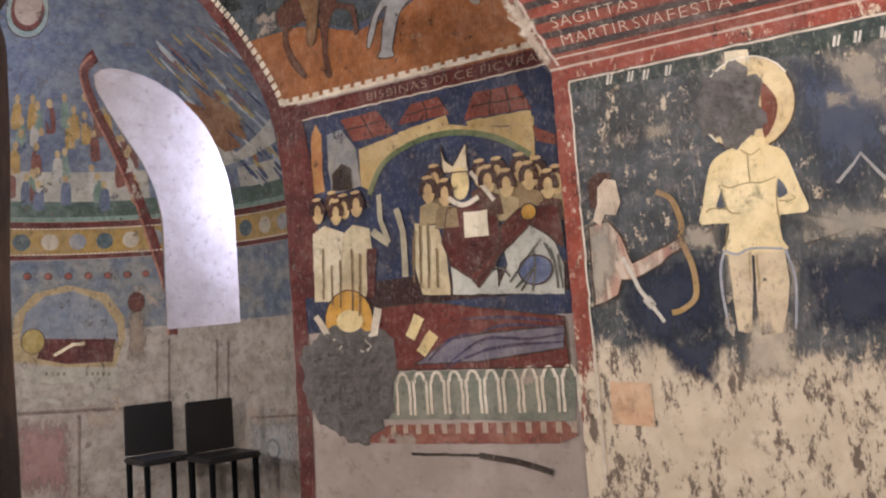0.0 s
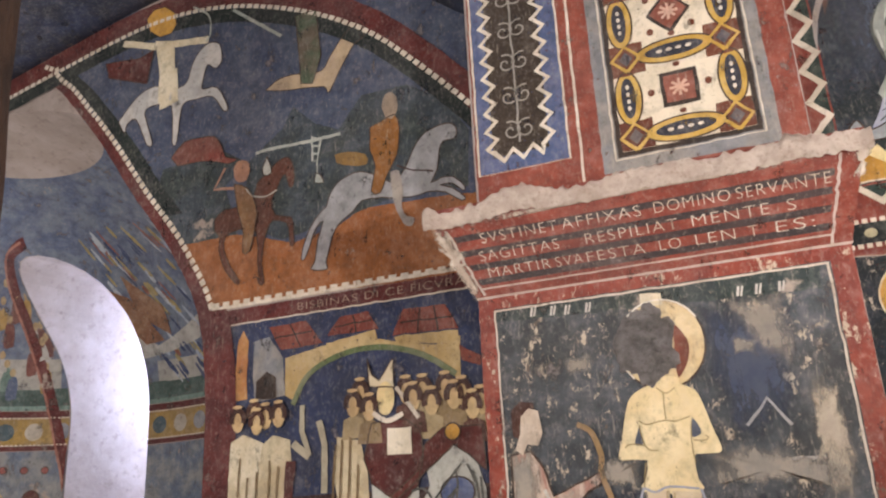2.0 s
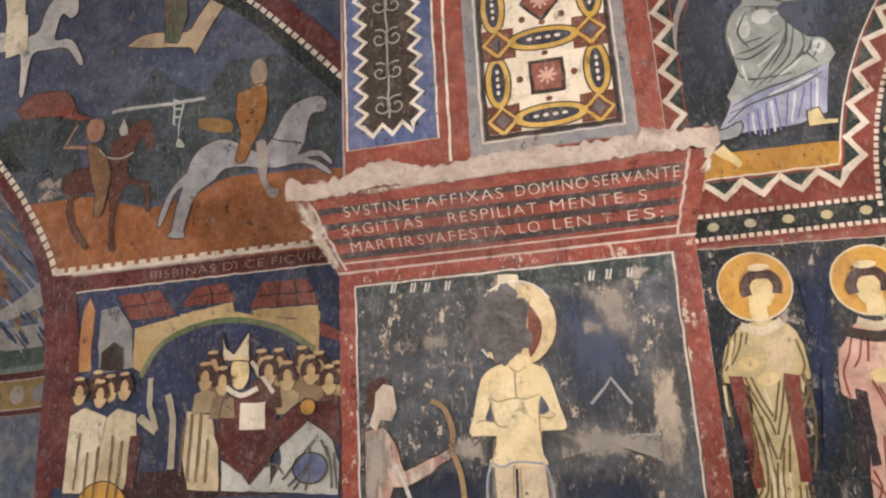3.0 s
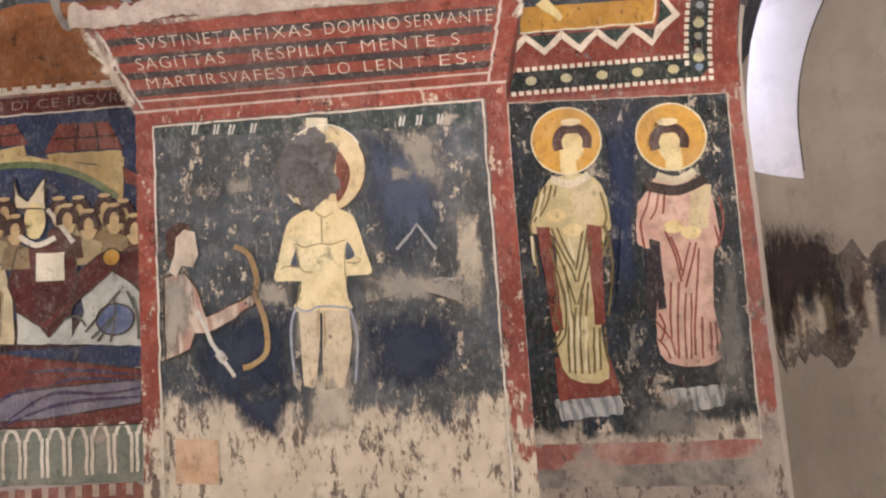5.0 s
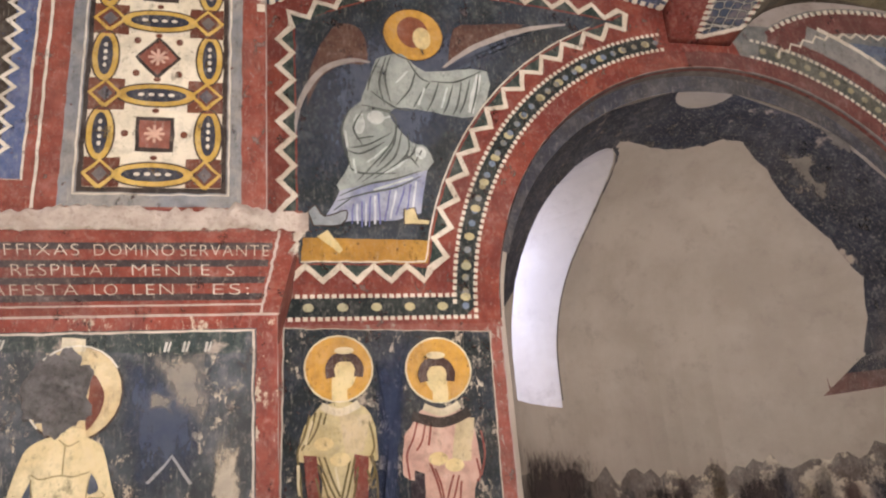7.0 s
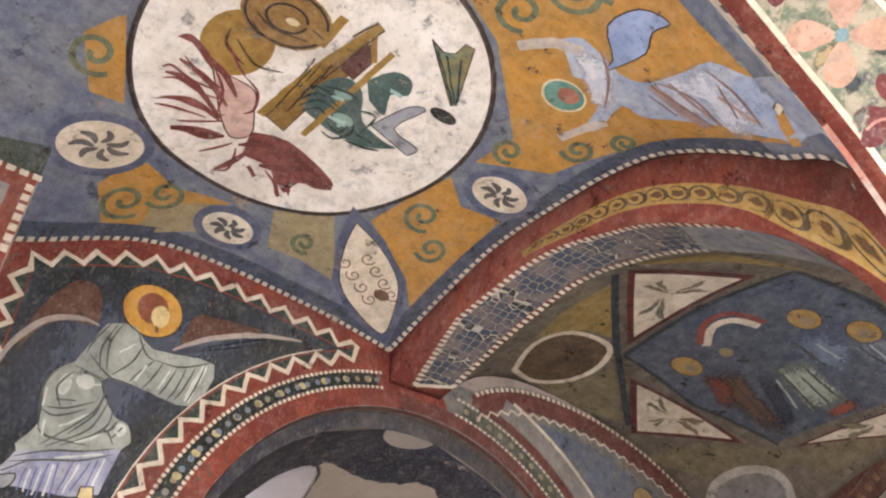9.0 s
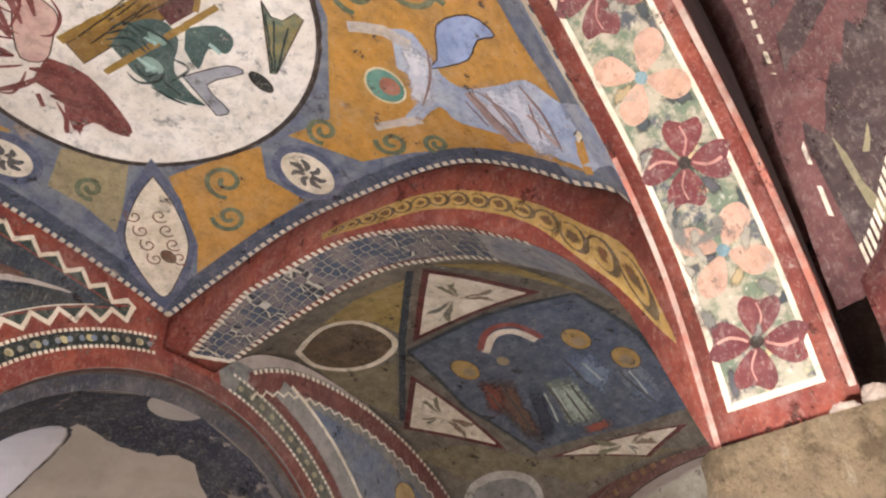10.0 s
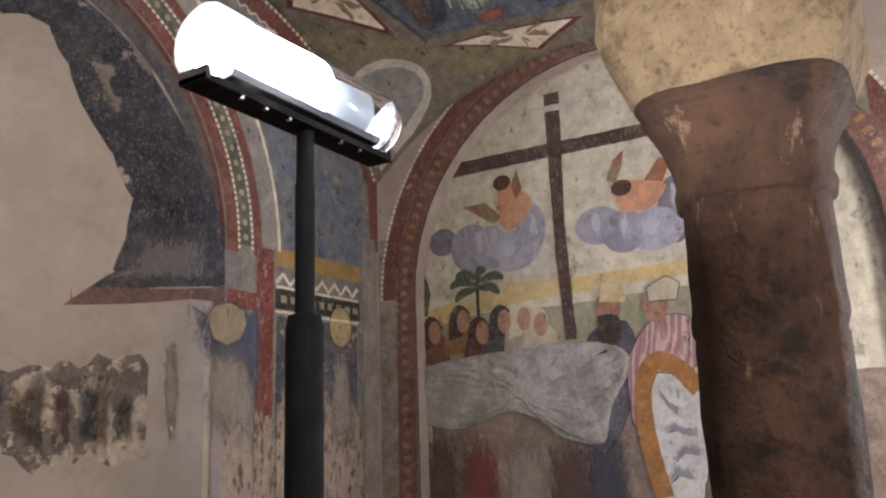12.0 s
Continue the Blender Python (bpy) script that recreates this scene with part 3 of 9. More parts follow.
def torn_round(poly, amp=0.03):
    """An outline torn at two scales, as flaked paint is."""
    out = []
    for (x0, y0), (x1, y1) in zip(poly, poly[1:] + poly[:1]):
        k = max(2, int(math.hypot(x1 - x0, y1 - y0) / 0.012))
        for j in range(k):
            x, y = x0 + (x1 - x0) * j / k, y0 + (y1 - y0) * j / k
            out.append(tuple(c + amp * (noise.noise(Vector((x * 11, y * 11, q))) + 0.6 * noise.noise(Vector((x * 37, y * 23, q + 3))) + 0.35 * noise.noise(Vector((x * 90, y * 60, q + 5)))) for c, q in ((x, 1.0), (y, 8.0))))
    return out


def tooth_fill(path, w, step):
    """The triangles between zigzag strokes, on the left of the path."""
    pts = [(x - dy * (w / 2 if i % 2 else -w / 2), y + dx * (w / 2 if i % 2 else -w / 2)) for i, (x, y, dx, dy) in enumerate(even(path, step))]
    return [[a, b, c] for a, b, c in zip(pts[1::2], pts[2::2], pts[3::2])]


def teeth(path, w, step):
    """A row of white zigzag strokes."""
    pts = []
    for i, (x, y, dx, dy) in enumerate(even(path, step)):
        h = w / 2 if i % 2 else -w / 2
        pts.append((x - dy * h, y + dx * h))
    return stroke(pts, w * 0.48)


def beads(path, r, step, squash=1.0):
    return [ell(x, y, r, r * squash, 12) for x, y, _, _ in even(path, step)]


def scroll(x, y, r, turns=1.6, flip=1, n=26, a0=0.0):
    return [(x + flip * r * (1 - 0.85 * k / n) * math.cos(a0 + turns * 2 * math.pi * k / n), y + r * (1 - 0.85 * k / n) * math.sin(a0 + turns * 2 * math.pi * k / n)) for k in range(n + 1)]


COATS = [0]
OUTLINE = fresco("3a2c22", "4a382a", 0.3, fleck=0.2)
OPENINGS = {apse_at: window_planes(*APSE_WINDOW), niche_at: window_planes(*NICHE_WINDOW), niche_front: window_planes(*NICHE_WINDOW)}


def by_hand(poly):
    """An outline with the slight wander of a brush."""
    out = []
    for (x0, y0), (x1, y1) in zip(poly, poly[1:] + poly[:1]):
        n = math.hypot(x1 - x0, y1 - y0)
        k = max(1, min(60, int(n / 0.035)))
        for j in range(k):
            x, y = x0 + (x1 - x0) * j / k, y0 + (y1 - y0) * j / k
            a = 0.006 if n > 0.05 else 0.0015
            out.append((x + a * noise.noise(Vector((x * 19, y * 19, 1.0))), y + a * noise.noise(Vector((x * 19, y * 19, 7.0)))))
    return out


def paint(parent, name, surf, polys, material, layer=1, seg=0.0, label=""):
    """Flat shapes of paint laid on a surface, a hair's breadth for each coat. seg: grid step on curved surfaces."""
    if polys and not isinstance(polys[0], list):
        polys = [polys]
    if 2 <= len(polys) <= 12 and all(len(q) > 4 for q in polys):
        for q in polys:
            paint(parent, name, surf, [q], material, layer, seg, label)
        return None
    bm = bmesh.new()
    rims, brush = [], not seg
    COATS[0] += 1
    for i, poly in enumerate(polys):
        poly = [p for k, p in enumerate(poly) if k == 0 or math.dist(p, poly[k - 1]) > 1e-6]
        if len(poly) < 3:
            continue
        first = len(poly)
        if not seg:
            poly = by_hand(poly)
        bm.faces.new([bm.verts.new((x, y, (i % 40) * 2e-5)) for x, y in poly])
        xs, ys = [q[0] for q in poly], [q[1] for q in poly]
        if layer >= 3 and first > 4 and min(max(xs) - min(xs), max(ys) - min(ys)) > 0.05 and not any(k in name for k in ("ground", "field", "panel", "band", "sky", "puff", "light", "palm", "crowd", "heart", "hair", "head", "leg", "shoulder", "tonsure", "body", "loincloth", "border", "core", "tonsure", "face", "arch", "blossom", "petal", "oval", "triangle", "robe", "mantle", "shape", "stain", "torn", "flank", "line", "plaster", "figure", "cloth", "crown", "wheel", "beast", "hem", "wing", "marks")):
            rims.append(poly + poly[:1])
    if brush and all(len(q) == 4 for q in polys) and len(polys) > 2:
        bmesh.ops.remove_doubles(bm, verts=bm.verts, dist=3e-5)
    for poly in rims:
        for quad in stroke(poly, 0.007):
            f = bm.faces.new([bm.verts.new((x, y, 0.0012)) for x, y in quad])
            f.material_index = 1
    if seg:
        for axis in (0, 1):
            cs = [v.co[axis] for v in bm.verts]
            c = math.ceil(min(cs) / seg + 0.01) * seg
            no = (1, 0, 0) if axis == 0 else (0, 1, 0)
            while c < max(cs):
                bmesh.ops.bisect_plane(bm, geom=bm.verts[:] + bm.edges[:] + bm.faces[:], plane_co=(c if axis == 0 else 0, c if axis else 0, 0), plane_no=no)
                c += seg
    d = 0.003 * layer + 1.2e-5 * (COATS[0] % 100)
    for v in bm.verts:
        v.co = surf(v.co.x, v.co.y, d + v.co.z)
    if surf in OPENINGS:
        planes = OPENINGS[surf]
        for co, no in planes:
            bmesh.ops.bisect_plane(bm, geom=bm.verts[:] + bm.edges[:] + bm.faces[:], plane_co=co, plane_no=no)
        gone = [f for f in bm.faces if all((f.calc_center_median() - co).dot(no) < 0.002 for co, no in planes)]
        bmesh.ops.delete(bm, geom=gone, context="FACES")
    me = bpy.data.meshes.new(name)
    bm.to_mesh(me)
    bm.free()
    me.materials.append(material)
    if rims:
        me.materials.append(OUTLINE)
    ob = new(name, me)
    ob.parent = parent
    if len(polys) > 12:
        ob["kind"] = "stuff"
    if label:
        ob["label"] = label
    return ob


def glaze(a, b, strength):
    """Thin paint that dies away to its rim in flakes; the mesh's own "cover" says how thick it lies."""
    key = ("glaze", a, b, strength)
    if key not in MADE:
        n = Nodes("glaze_" + a)
        n.link(n.mix(n.ramp(n.noise(12.0, 6.0, 0.65), 0.35, 0.65), lin(a), lin(b)), n.b.inputs["Base Color"])
        n.b.inputs["Roughness"].default_value, n.b.inputs["Specular IOR Level"].default_value = 0.85, 0.25
        cover = n.t.nodes.new("ShaderNodeAttribute")
        cover.attribute_name = "cover"
        grit = n.math("MULTIPLY", n.math("SUBTRACT", n.noise(34.0, 9.0, 0.8, stretch=(1, 1, 0.4), offset=33.0), 0.5), 2.0)
        thick = n.ramp(n.math("ADD", cover.outputs["Fac"], grit), 0.1, 0.85, 0.0, strength)
        both = n.t.nodes.new("ShaderNodeMixShader")
        n.link(thick, both.inputs[0])
        n.link(n.t.nodes.new("ShaderNodeBsdfTransparent").outputs[0], both.inputs[1])
        n.link(n.b.outputs[0], both.inputs[2])
        n.link(both.outputs[0], n.t.nodes["Material Output"].inputs["Surface"])
        MADE[key] = n.m
    return MADE[key]


def soft_patch(parent, name, surf, poly, a, b, layer=2.4, strength=0.9, rings=8):
    """A patch of paint or wear without a hard rim."""
    if isinstance(poly[0], list):
        return [soft_patch(parent, name, surf, p, a, b, layer, strength, rings) for p in poly]
    COATS[0] += 1
    rim = torn_round(list(poly), 0.02)
    cx, cy = sum(p[0] for p in rim) / len(rim), sum(p[1] for p in rim) / len(rim)
    d = 0.003 * layer + 1.2e-5 * (COATS[0] % 100)
    verts, cover, faces, n = [surf(cx, cy, d)], [1.0], [], len(rim)
    for j in range(1, rings + 1):
        f = 1.12 * j / rings
        verts += [surf(cx + (x - cx) * f, cy + (y - cy) * f, d) for x, y in rim]
        cover += [1.0 - (j / rings) ** 1.6] * n
    faces += [(0, 1 + k, 1 + (k + 1) % n) for k in range(n)]
    faces += [(1 + j * n + k, 1 + (j + 1) * n + k, 1 + (j + 1) * n + (k + 1) % n, 1 + j * n + (k + 1) % n) for j in range(rings - 1) for k in range(n)]
    me = bpy.data.meshes.new(name)
    me.from_pydata(verts, [], faces)
    me.attributes.new("cover", "FLOAT", "POINT").data.foreach_set("value", cover)
    me.materials.append(glaze(a, b, strength))
    ob = new(name, me)
    ob.parent = parent
    return ob


def mural(name, label):
    return tagged(new(name), label, "fresco")


def inscription(parent, name, text, at, u_dir, v_dir, height, material, spacing=1.1, width=None):
    """Painted letters: at is the lower left corner; u_dir and v_dir span the surface."""
    data = bpy.data.curves.new(name, "FONT")
    data.body, data.size, data.space_character = text, 1.0, spacing
    data.offset = -0.02
    tmp = new(name, data)
    bpy.context.view_layer.update()
    me = bpy.data.meshes.new_from_object(tmp.evaluated_get(bpy.context.evaluated_depsgraph_get()))
    bpy.data.objects.remove(tmp)
    u, v = Vector(u_dir), Vector(v_dir)
    xs = [p.co.x for p in me.vertices]
    k = width / (max(xs) - min(xs)) if width else height / 0.72
    for p in me.vertices:
        p.co = Vector(at) + u * (p.co.x * k) + v * (p.co.y * height / 0.72)
    me.materials.append(material)
    ob = new(name, me)
    ob.parent = parent
    return ob


LINE = fresco("2e2620", "3a2d24", 0.25, fleck=0.15)
CREAM = fresco("d6c8a8", "c2b08c", 0.25, fleck=0.1)
HALO = fresco("c9963f", "b98a3f", 0.25, fleck=0.25)
HAIR = fresco("4a2d20", "3a241c", 0.2)
MAROON = fresco("56261f", "45201b", 0.3)
TILE = fresco("7d4232", "6b3529", 0.3)
GREYP = fresco("7b7a78", "8a8378", 0.3)

# ---------------------------------------------------------------- the mounted hunt over the bishop's panel
hunt = mural("hunt_fresco", "lunette fresco of riders in dark blue and orange ochre")
paint(hunt, "sky", north, [(arch_x(2.86 + 2.05 * k / 20), 2.86 + 2.05 * k / 20) for k in range(21)] + [(-4.0, 5.1), (-0.9, 5.1), (-0.9, 2.86)], fresco("3d4354", "4c525e", 0.4), 1)
paint(hunt, "ground", north, [(-2.884, 2.873), (-3.204, 3.29), (-2.713, 3.291), (-2.328, 3.17), (-2.038, 3.218), (-1.896, 3.291), (-1.362, 3.266), (-1.174, 3.243), (-1.204, 2.82)], fresco("84502a", "915a30", 0.35), 2)
paint(hunt, "hillside", north, [[(-3.204, 3.29), (-3.355, 3.577), (-3.287, 3.832), (-2.817, 3.842), (-2.649, 3.73), (-2.807, 3.616), (-2.713, 3.291)], [(-2.649, 3.73), (-2.415, 3.899), (-2.338, 4.031), (-2.183, 3.88), (-2.033, 3.807), (-1.883, 3.989), (-1.596, 3.986), (-1.364, 3.819), (-1.244, 3.618), (-1.265, 3.294), (-1.689, 3.316), (-2.038, 3.251), (-2.403, 3.201), (-2.675, 3.337)]], fresco("333a36", "3d4448", 0.4), 2)
for n, (body, cloak) in enumerate((
        (bend([(-3.682, 4.254), (-3.611, 4.34), (-3.513, 4.421), (-3.387, 4.447), (-3.233, 4.389), (-3.139, 4.408), (-3.107, 4.515), (-3.057, 4.605), (-2.979, 4.657), (-2.893, 4.62), (-2.871, 4.493), (-2.92, 4.452), (-2.981, 4.494), (-3.012, 4.38), (-3.007, 4.324), (-2.896, 4.307), (-2.807, 4.141), (-2.846, 4.133), (-2.928, 4.251), (-3.055, 4.263), (-3.164, 4.246), (-3.188, 4.002), (-3.229, 4.002), (-3.249, 4.264), (-3.405, 4.305), (-3.468, 4.262), (-3.387, 4.041), (-3.432, 4.034), (-3.533, 4.235), (-3.608, 4.219), (-3.627, 4.162), (-3.682, 4.254)], 3),
         [(-3.84, 4.739), (-3.542, 4.7), (-3.426, 4.733), (-3.467, 4.485), (-3.802, 4.618)]),
        (bend([(-2.533, 4.19), (-2.433, 4.245), (-2.288, 4.243), (-2.146, 4.219), (-2.085, 4.3), (-2.003, 4.408), (-1.931, 4.468), (-1.872, 4.461), (-1.856, 4.38), (-1.921, 4.339), (-1.967, 4.273), (-2.02, 4.191), (-2.055, 4.124), (-2.097, 4.059), (-2.128, 4.11), (-2.284, 4.136), (-2.428, 4.16), (-2.533, 4.19)], 3),
         [(-2.325, 4.659), (-2.183, 4.656), (-2.144, 4.325), (-2.202, 4.148), (-2.28, 4.169)]),
        (bend([(-2.874, 3.404), (-2.807, 3.459), (-2.701, 3.457), (-2.608, 3.485), (-2.577, 3.584), (-2.526, 3.623), (-2.461, 3.676), (-2.407, 3.706), (-2.36, 3.699), (-2.326, 3.625), (-2.329, 3.521), (-2.357, 3.515), (-2.382, 3.599), (-2.416, 3.574), (-2.445, 3.504), (-2.476, 3.45), (-2.446, 3.358), (-2.339, 3.323), (-2.326, 3.237), (-2.32, 3.161), (-2.344, 3.154), (-2.354, 3.227), (-2.372, 3.297), (-2.464, 3.328), (-2.499, 3.281), (-2.52, 3.21), (-2.536, 3.083), (-2.512, 2.959), (-2.551, 2.968), (-2.559, 3.089), (-2.567, 3.222), (-2.594, 3.305), (-2.709, 3.313), (-2.786, 3.289), (-2.798, 3.214), (-2.754, 3.105), (-2.678, 2.995), (-2.711, 2.992), (-2.788, 3.092), (-2.833, 3.208), (-2.828, 3.285), (-2.869, 3.338)], 2),
         bend([(-3.223, 3.891), (-3.126, 3.979), (-3.002, 3.979), (-2.899, 3.962), (-2.841, 3.883), (-2.81, 3.806), (-2.726, 3.773), (-2.791, 3.756), (-2.942, 3.808), (-3.068, 3.819), (-3.17, 3.821)], 2)),
        (bend([(-2.086, 3.418), (-2.041, 3.473), (-1.977, 3.501), (-1.9, 3.512), (-1.802, 3.47), (-1.714, 3.411), (-1.651, 3.438), (-1.604, 3.502), (-1.562, 3.587), (-1.502, 3.653), (-1.411, 3.681), (-1.338, 3.676), (-1.311, 3.628), (-1.329, 3.582), (-1.389, 3.583), (-1.417, 3.534), (-1.435, 3.424), (-1.475, 3.354), (-1.412, 3.373), (-1.341, 3.361), (-1.286, 3.298), (-1.295, 3.273), (-1.351, 3.326), (-1.426, 3.333), (-1.354, 3.299), (-1.286, 3.236), (-1.307, 3.22), (-1.39, 3.282), (-1.493, 3.308), (-1.598, 3.297), (-1.763, 3.327), (-1.888, 3.336), (-1.942, 3.284), (-2.01, 3.243), (-2.057, 3.196), (-2.09, 3.105), (-2.115, 3.019), (-2.104, 2.978), (-2.155, 2.976), (-2.212, 2.993), (-2.187, 3.03), (-2.167, 3.151), (-2.132, 3.262), (-2.179, 3.227), (-2.216, 3.136), (-2.252, 3.058), (-2.274, 3.07), (-2.242, 3.189), (-2.183, 3.282), (-2.11, 3.35)], 2),
         bend([(-1.828, 3.767), (-1.762, 3.786), (-1.676, 3.811), (-1.647, 3.721), (-1.669, 3.562), (-1.731, 3.449), (-1.774, 3.356), (-1.831, 3.379), (-1.801, 3.522), (-1.833, 3.626)], 2)))):
    rider = new("painted_rider")
    rider.parent = hunt
    paint(rider, "horse", north, body, (fresco("c0b8aa", "a9a59c", 0.3, fleck=0.1), fresco("b29a78", "a08a70", 0.4), fresco("5a3526", "4d3024", 0.35), fresco("9c9894", "86847f", 0.3))[n], 3)
    paint(rider, "cloak", north, cloak, (MAROON, fresco("4c5a44", "5c5040", 0.4), fresco("7c4034", "6c4438", 0.35), fresco("8a5a26", "7a5024", 0.3))[n], 4)
    if n == 3:
        paint(rider, "head", north, bend([(-1.753, 3.879), (-1.732, 3.946), (-1.691, 3.958), (-1.656, 3.908), (-1.656, 3.838), (-1.691, 3.788), (-1.732, 3.811)], 2), fresco("a08a70", "8c7a66", 0.3), 4)
        paint(rider, "leg", north, bend([(-1.71, 3.462), (-1.661, 3.467), (-1.633, 3.348), (-1.649, 3.256), (-1.622, 3.192), (-1.577, 3.177), (-1.589, 3.133), (-1.633, 3.144), (-1.683, 3.247), (-1.705, 3.363)], 2), fresco("9c9080", "8a8076", 0.35), 5)
        paint(rider, "saddlecloth", north, bend([(-2.057, 3.648), (-1.965, 3.647), (-1.86, 3.608), (-1.855, 3.546), (-1.954, 3.555), (-2.046, 3.597)], 2), fresco("8a6a34", "7a5c30", 0.4), 4)
        paint(rider, "rein", north, stroke([(-1.672, 3.497), (-1.583, 3.45), (-1.455, 3.418)], 0.008), HAIR, 5)
    if n == 2:
        paint(rider, "arm", north, stroke([(-2.805, 3.73), (-2.881, 3.604), (-2.711, 3.578)], 0.02), fresco("a07860", "8c6a56", 0.35), 5)
        paint(rider, "head", north, bend([(-2.746, 3.706), (-2.718, 3.753), (-2.651, 3.743), (-2.629, 3.686), (-2.65, 3.619), (-2.709, 3.614), (-2.741, 3.653)], 2), fresco("a07458", "8c6650", 0.35), 5)
        paint(rider, "coat", north, bend([(-2.735, 3.607), (-2.644, 3.567), (-2.578, 3.442), (-2.577, 3.329), (-2.611, 3.17), (-2.66, 3.164), (-2.661, 3.287), (-2.703, 3.421)], 2), fresco("7c5c38", "6c4c30", 0.4), 5)
paint(hunt, "rider_halo", north, [(-3.509, 4.988), (-3.452, 5.052), (-3.356, 5.049), (-3.27, 4.973), (-3.249, 4.878), (-3.291, 4.816), (-3.386, 4.817), (-3.472, 4.887)], HALO, 4)
paint(hunt, "rider_body", north, [[(-3.417, 4.796), (-3.254, 4.748), (-3.237, 4.508), (-3.276, 4.289), (-3.36, 4.31), (-3.364, 4.543)], *stroke([(-3.693, 4.854), (-3.404, 4.748), (-2.977, 4.68)], 0.05), *stroke([(-3.248, 4.532), (-3.223, 4.296), (-3.344, 4.286)], 0.06)], CREAM, 5)
for k, mark in enumerate((stroke([(-2.795, 4.847), (-2.425, 4.542)], 0.022), stroke([(-2.59, 3.776), (-2.507, 3.784), (-2.276, 3.773), (-2.017, 3.771)], 0.02))):
    paint(hunt, ("blade", "lance")[k], north, mark, fresco("9aa092", "aaa898", 0.35), 5)
paint(hunt, "bow", north, stroke(bend([(-3.116, 4.969), (-2.987, 4.863), (-2.966, 4.728), (-2.995, 4.672)]), 0.012), fresco("9aa092", "aaa898", 0.35), 5)
paint(hunt, "flail", north, [*stroke([(-2.204, 3.8), (-2.2, 3.644), (-2.171, 3.628), (-2.145, 3.767), (-2.197, 3.79)], 0.012), *stroke([(-2.201, 3.735), (-2.156, 3.728)], 0.012), *stroke([(-2.201, 3.686), (-2.156, 3.679)], 0.012), *stroke([(-2.171, 3.628), (-2.169, 3.558)], 0.008), bend([(-2.176, 3.56), (-2.147, 3.544), (-2.125, 3.49), (-2.188, 3.501)], 2)], fresco("9aa092", "aaa898", 0.35), 5)
paint(hunt, "bell", north, bend([(-2.51, 3.738), (-2.489, 3.688), (-2.477, 3.627), (-2.526, 3.62), (-2.539, 3.667)], 2), fresco("a8a494", "98968a", 0.35), 5)
paint(hunt, "strap", north, stroke(bend([(-2.653, 3.562), (-2.599, 3.504), (-2.514, 3.485), (-2.436, 3.509)]), 0.008), fresco("a8a494", "98968a", 0.35), 5)
paint(hunt, "red_border", north, [[(arch_x(z) - 0.098, z), (arch_x(z) + 0.0, z), (arch_x(z + 0.1) + 0.0, z + 0.1), (arch_x(z + 0.1) - 0.098, z + 0.1)] for z in [0.0 + 0.1 * k for k in range(49)]], DEEP, 2)
paint(hunt, "dentil_border", north, dashes([(arch_x(2.86 + 0.05 * k) + 0.01, 2.86 + 0.05 * k) for k in range(41)], 0.035, 0.04, 0.055), WHITE, 4)
paint(hunt, "dark_border", north, [[(arch_x(z) + 0.03, z), (arch_x(z) + 0.14, z), (arch_x(z + 0.1) + 0.14, z + 0.1), (arch_x(z + 0.1) + 0.03, z + 0.1)] for z in [3.5 + 0.1 * k for k in range(13)]], GREEN, 2)
top = [(-4.8 + 0.1 * k, zW_n(-4.8 + 0.1 * k)) for k in range(39)]
paint(hunt, "upper_border", north, stroke([(x, z - 0.07) for x, z in top], 0.15), DEEP, 3)
paint(hunt, "upper_dentil", north, dashes([(x, z - 0.155) for x, z in top], 0.03, 0.04, 0.055), WHITE, 4)
paint(hunt, "upper_shade", north, stroke([(x, z - 0.22) for x, z in top], 0.10), GREEN, 3)

# ---------------------------------------------------------------- the bishop and the lying saint
bishop = mural("bishop_fresco", "fresco panel of a mitred bishop before a crowd and bier")
paint(bishop, "sky", north, rect(-2.80, 1.55, -0.9, 2.80), fresco("303850", "2a3042", 0.35), 1)
paint(bishop, "title_band", north, rect(-2.86, 2.75, -0.9, 2.835), DEEP, 2)
paint(bishop, "dentil_border", north, [rect(-2.86, 2.845, -0.9, 2.865), *dashes([(-2.86, 2.875), (-0.9, 2.86)], 0.03, 0.045, 0.07)], WHITE, 3)
paint(bishop, "white_line", north, [rect(-2.80, 2.742, -0.9, 2.75)], WHITE, 3)
inscription(bishop, "lettering", "BISBINAS DI CE FICVRAS", (-2.30, NORTH - 0.012, 2.77), (1, 0, 0), (0, 0, 1), 0.045, fresco("a8957e", "947e6a", 0.5), 1.1, 1.02)
paint(bishop, "facade", north, [[(-2.369, 2.518), (-2.137, 2.554), (-1.802, 2.546), (-1.494, 2.481), (-1.358, 2.511), (-1.37, 2.277), (-1.444, 2.373), (-1.617, 2.475), (-1.804, 2.518), (-2.038, 2.506), (-2.218, 2.416), (-2.3, 2.276), (-2.369, 2.317)], [(-2.115, 2.566), (-1.829, 2.602), (-1.818, 2.549), (-2.119, 2.521)], [(-1.721, 2.552), (-1.37, 2.542), (-1.365, 2.429), (-1.494, 2.489), (-1.708, 2.52)]], fresco("b9a070", "a88c58", 0.3), 2)
paint(bishop, "arch_line", north, stroke(bend([(-2.319, 2.263), (-2.218, 2.416), (-2.004, 2.5), (-1.773, 2.503), (-1.559, 2.436), (-1.39, 2.322)]), 0.03), fresco("59663f", "6a6e4c", 0.3), 3)
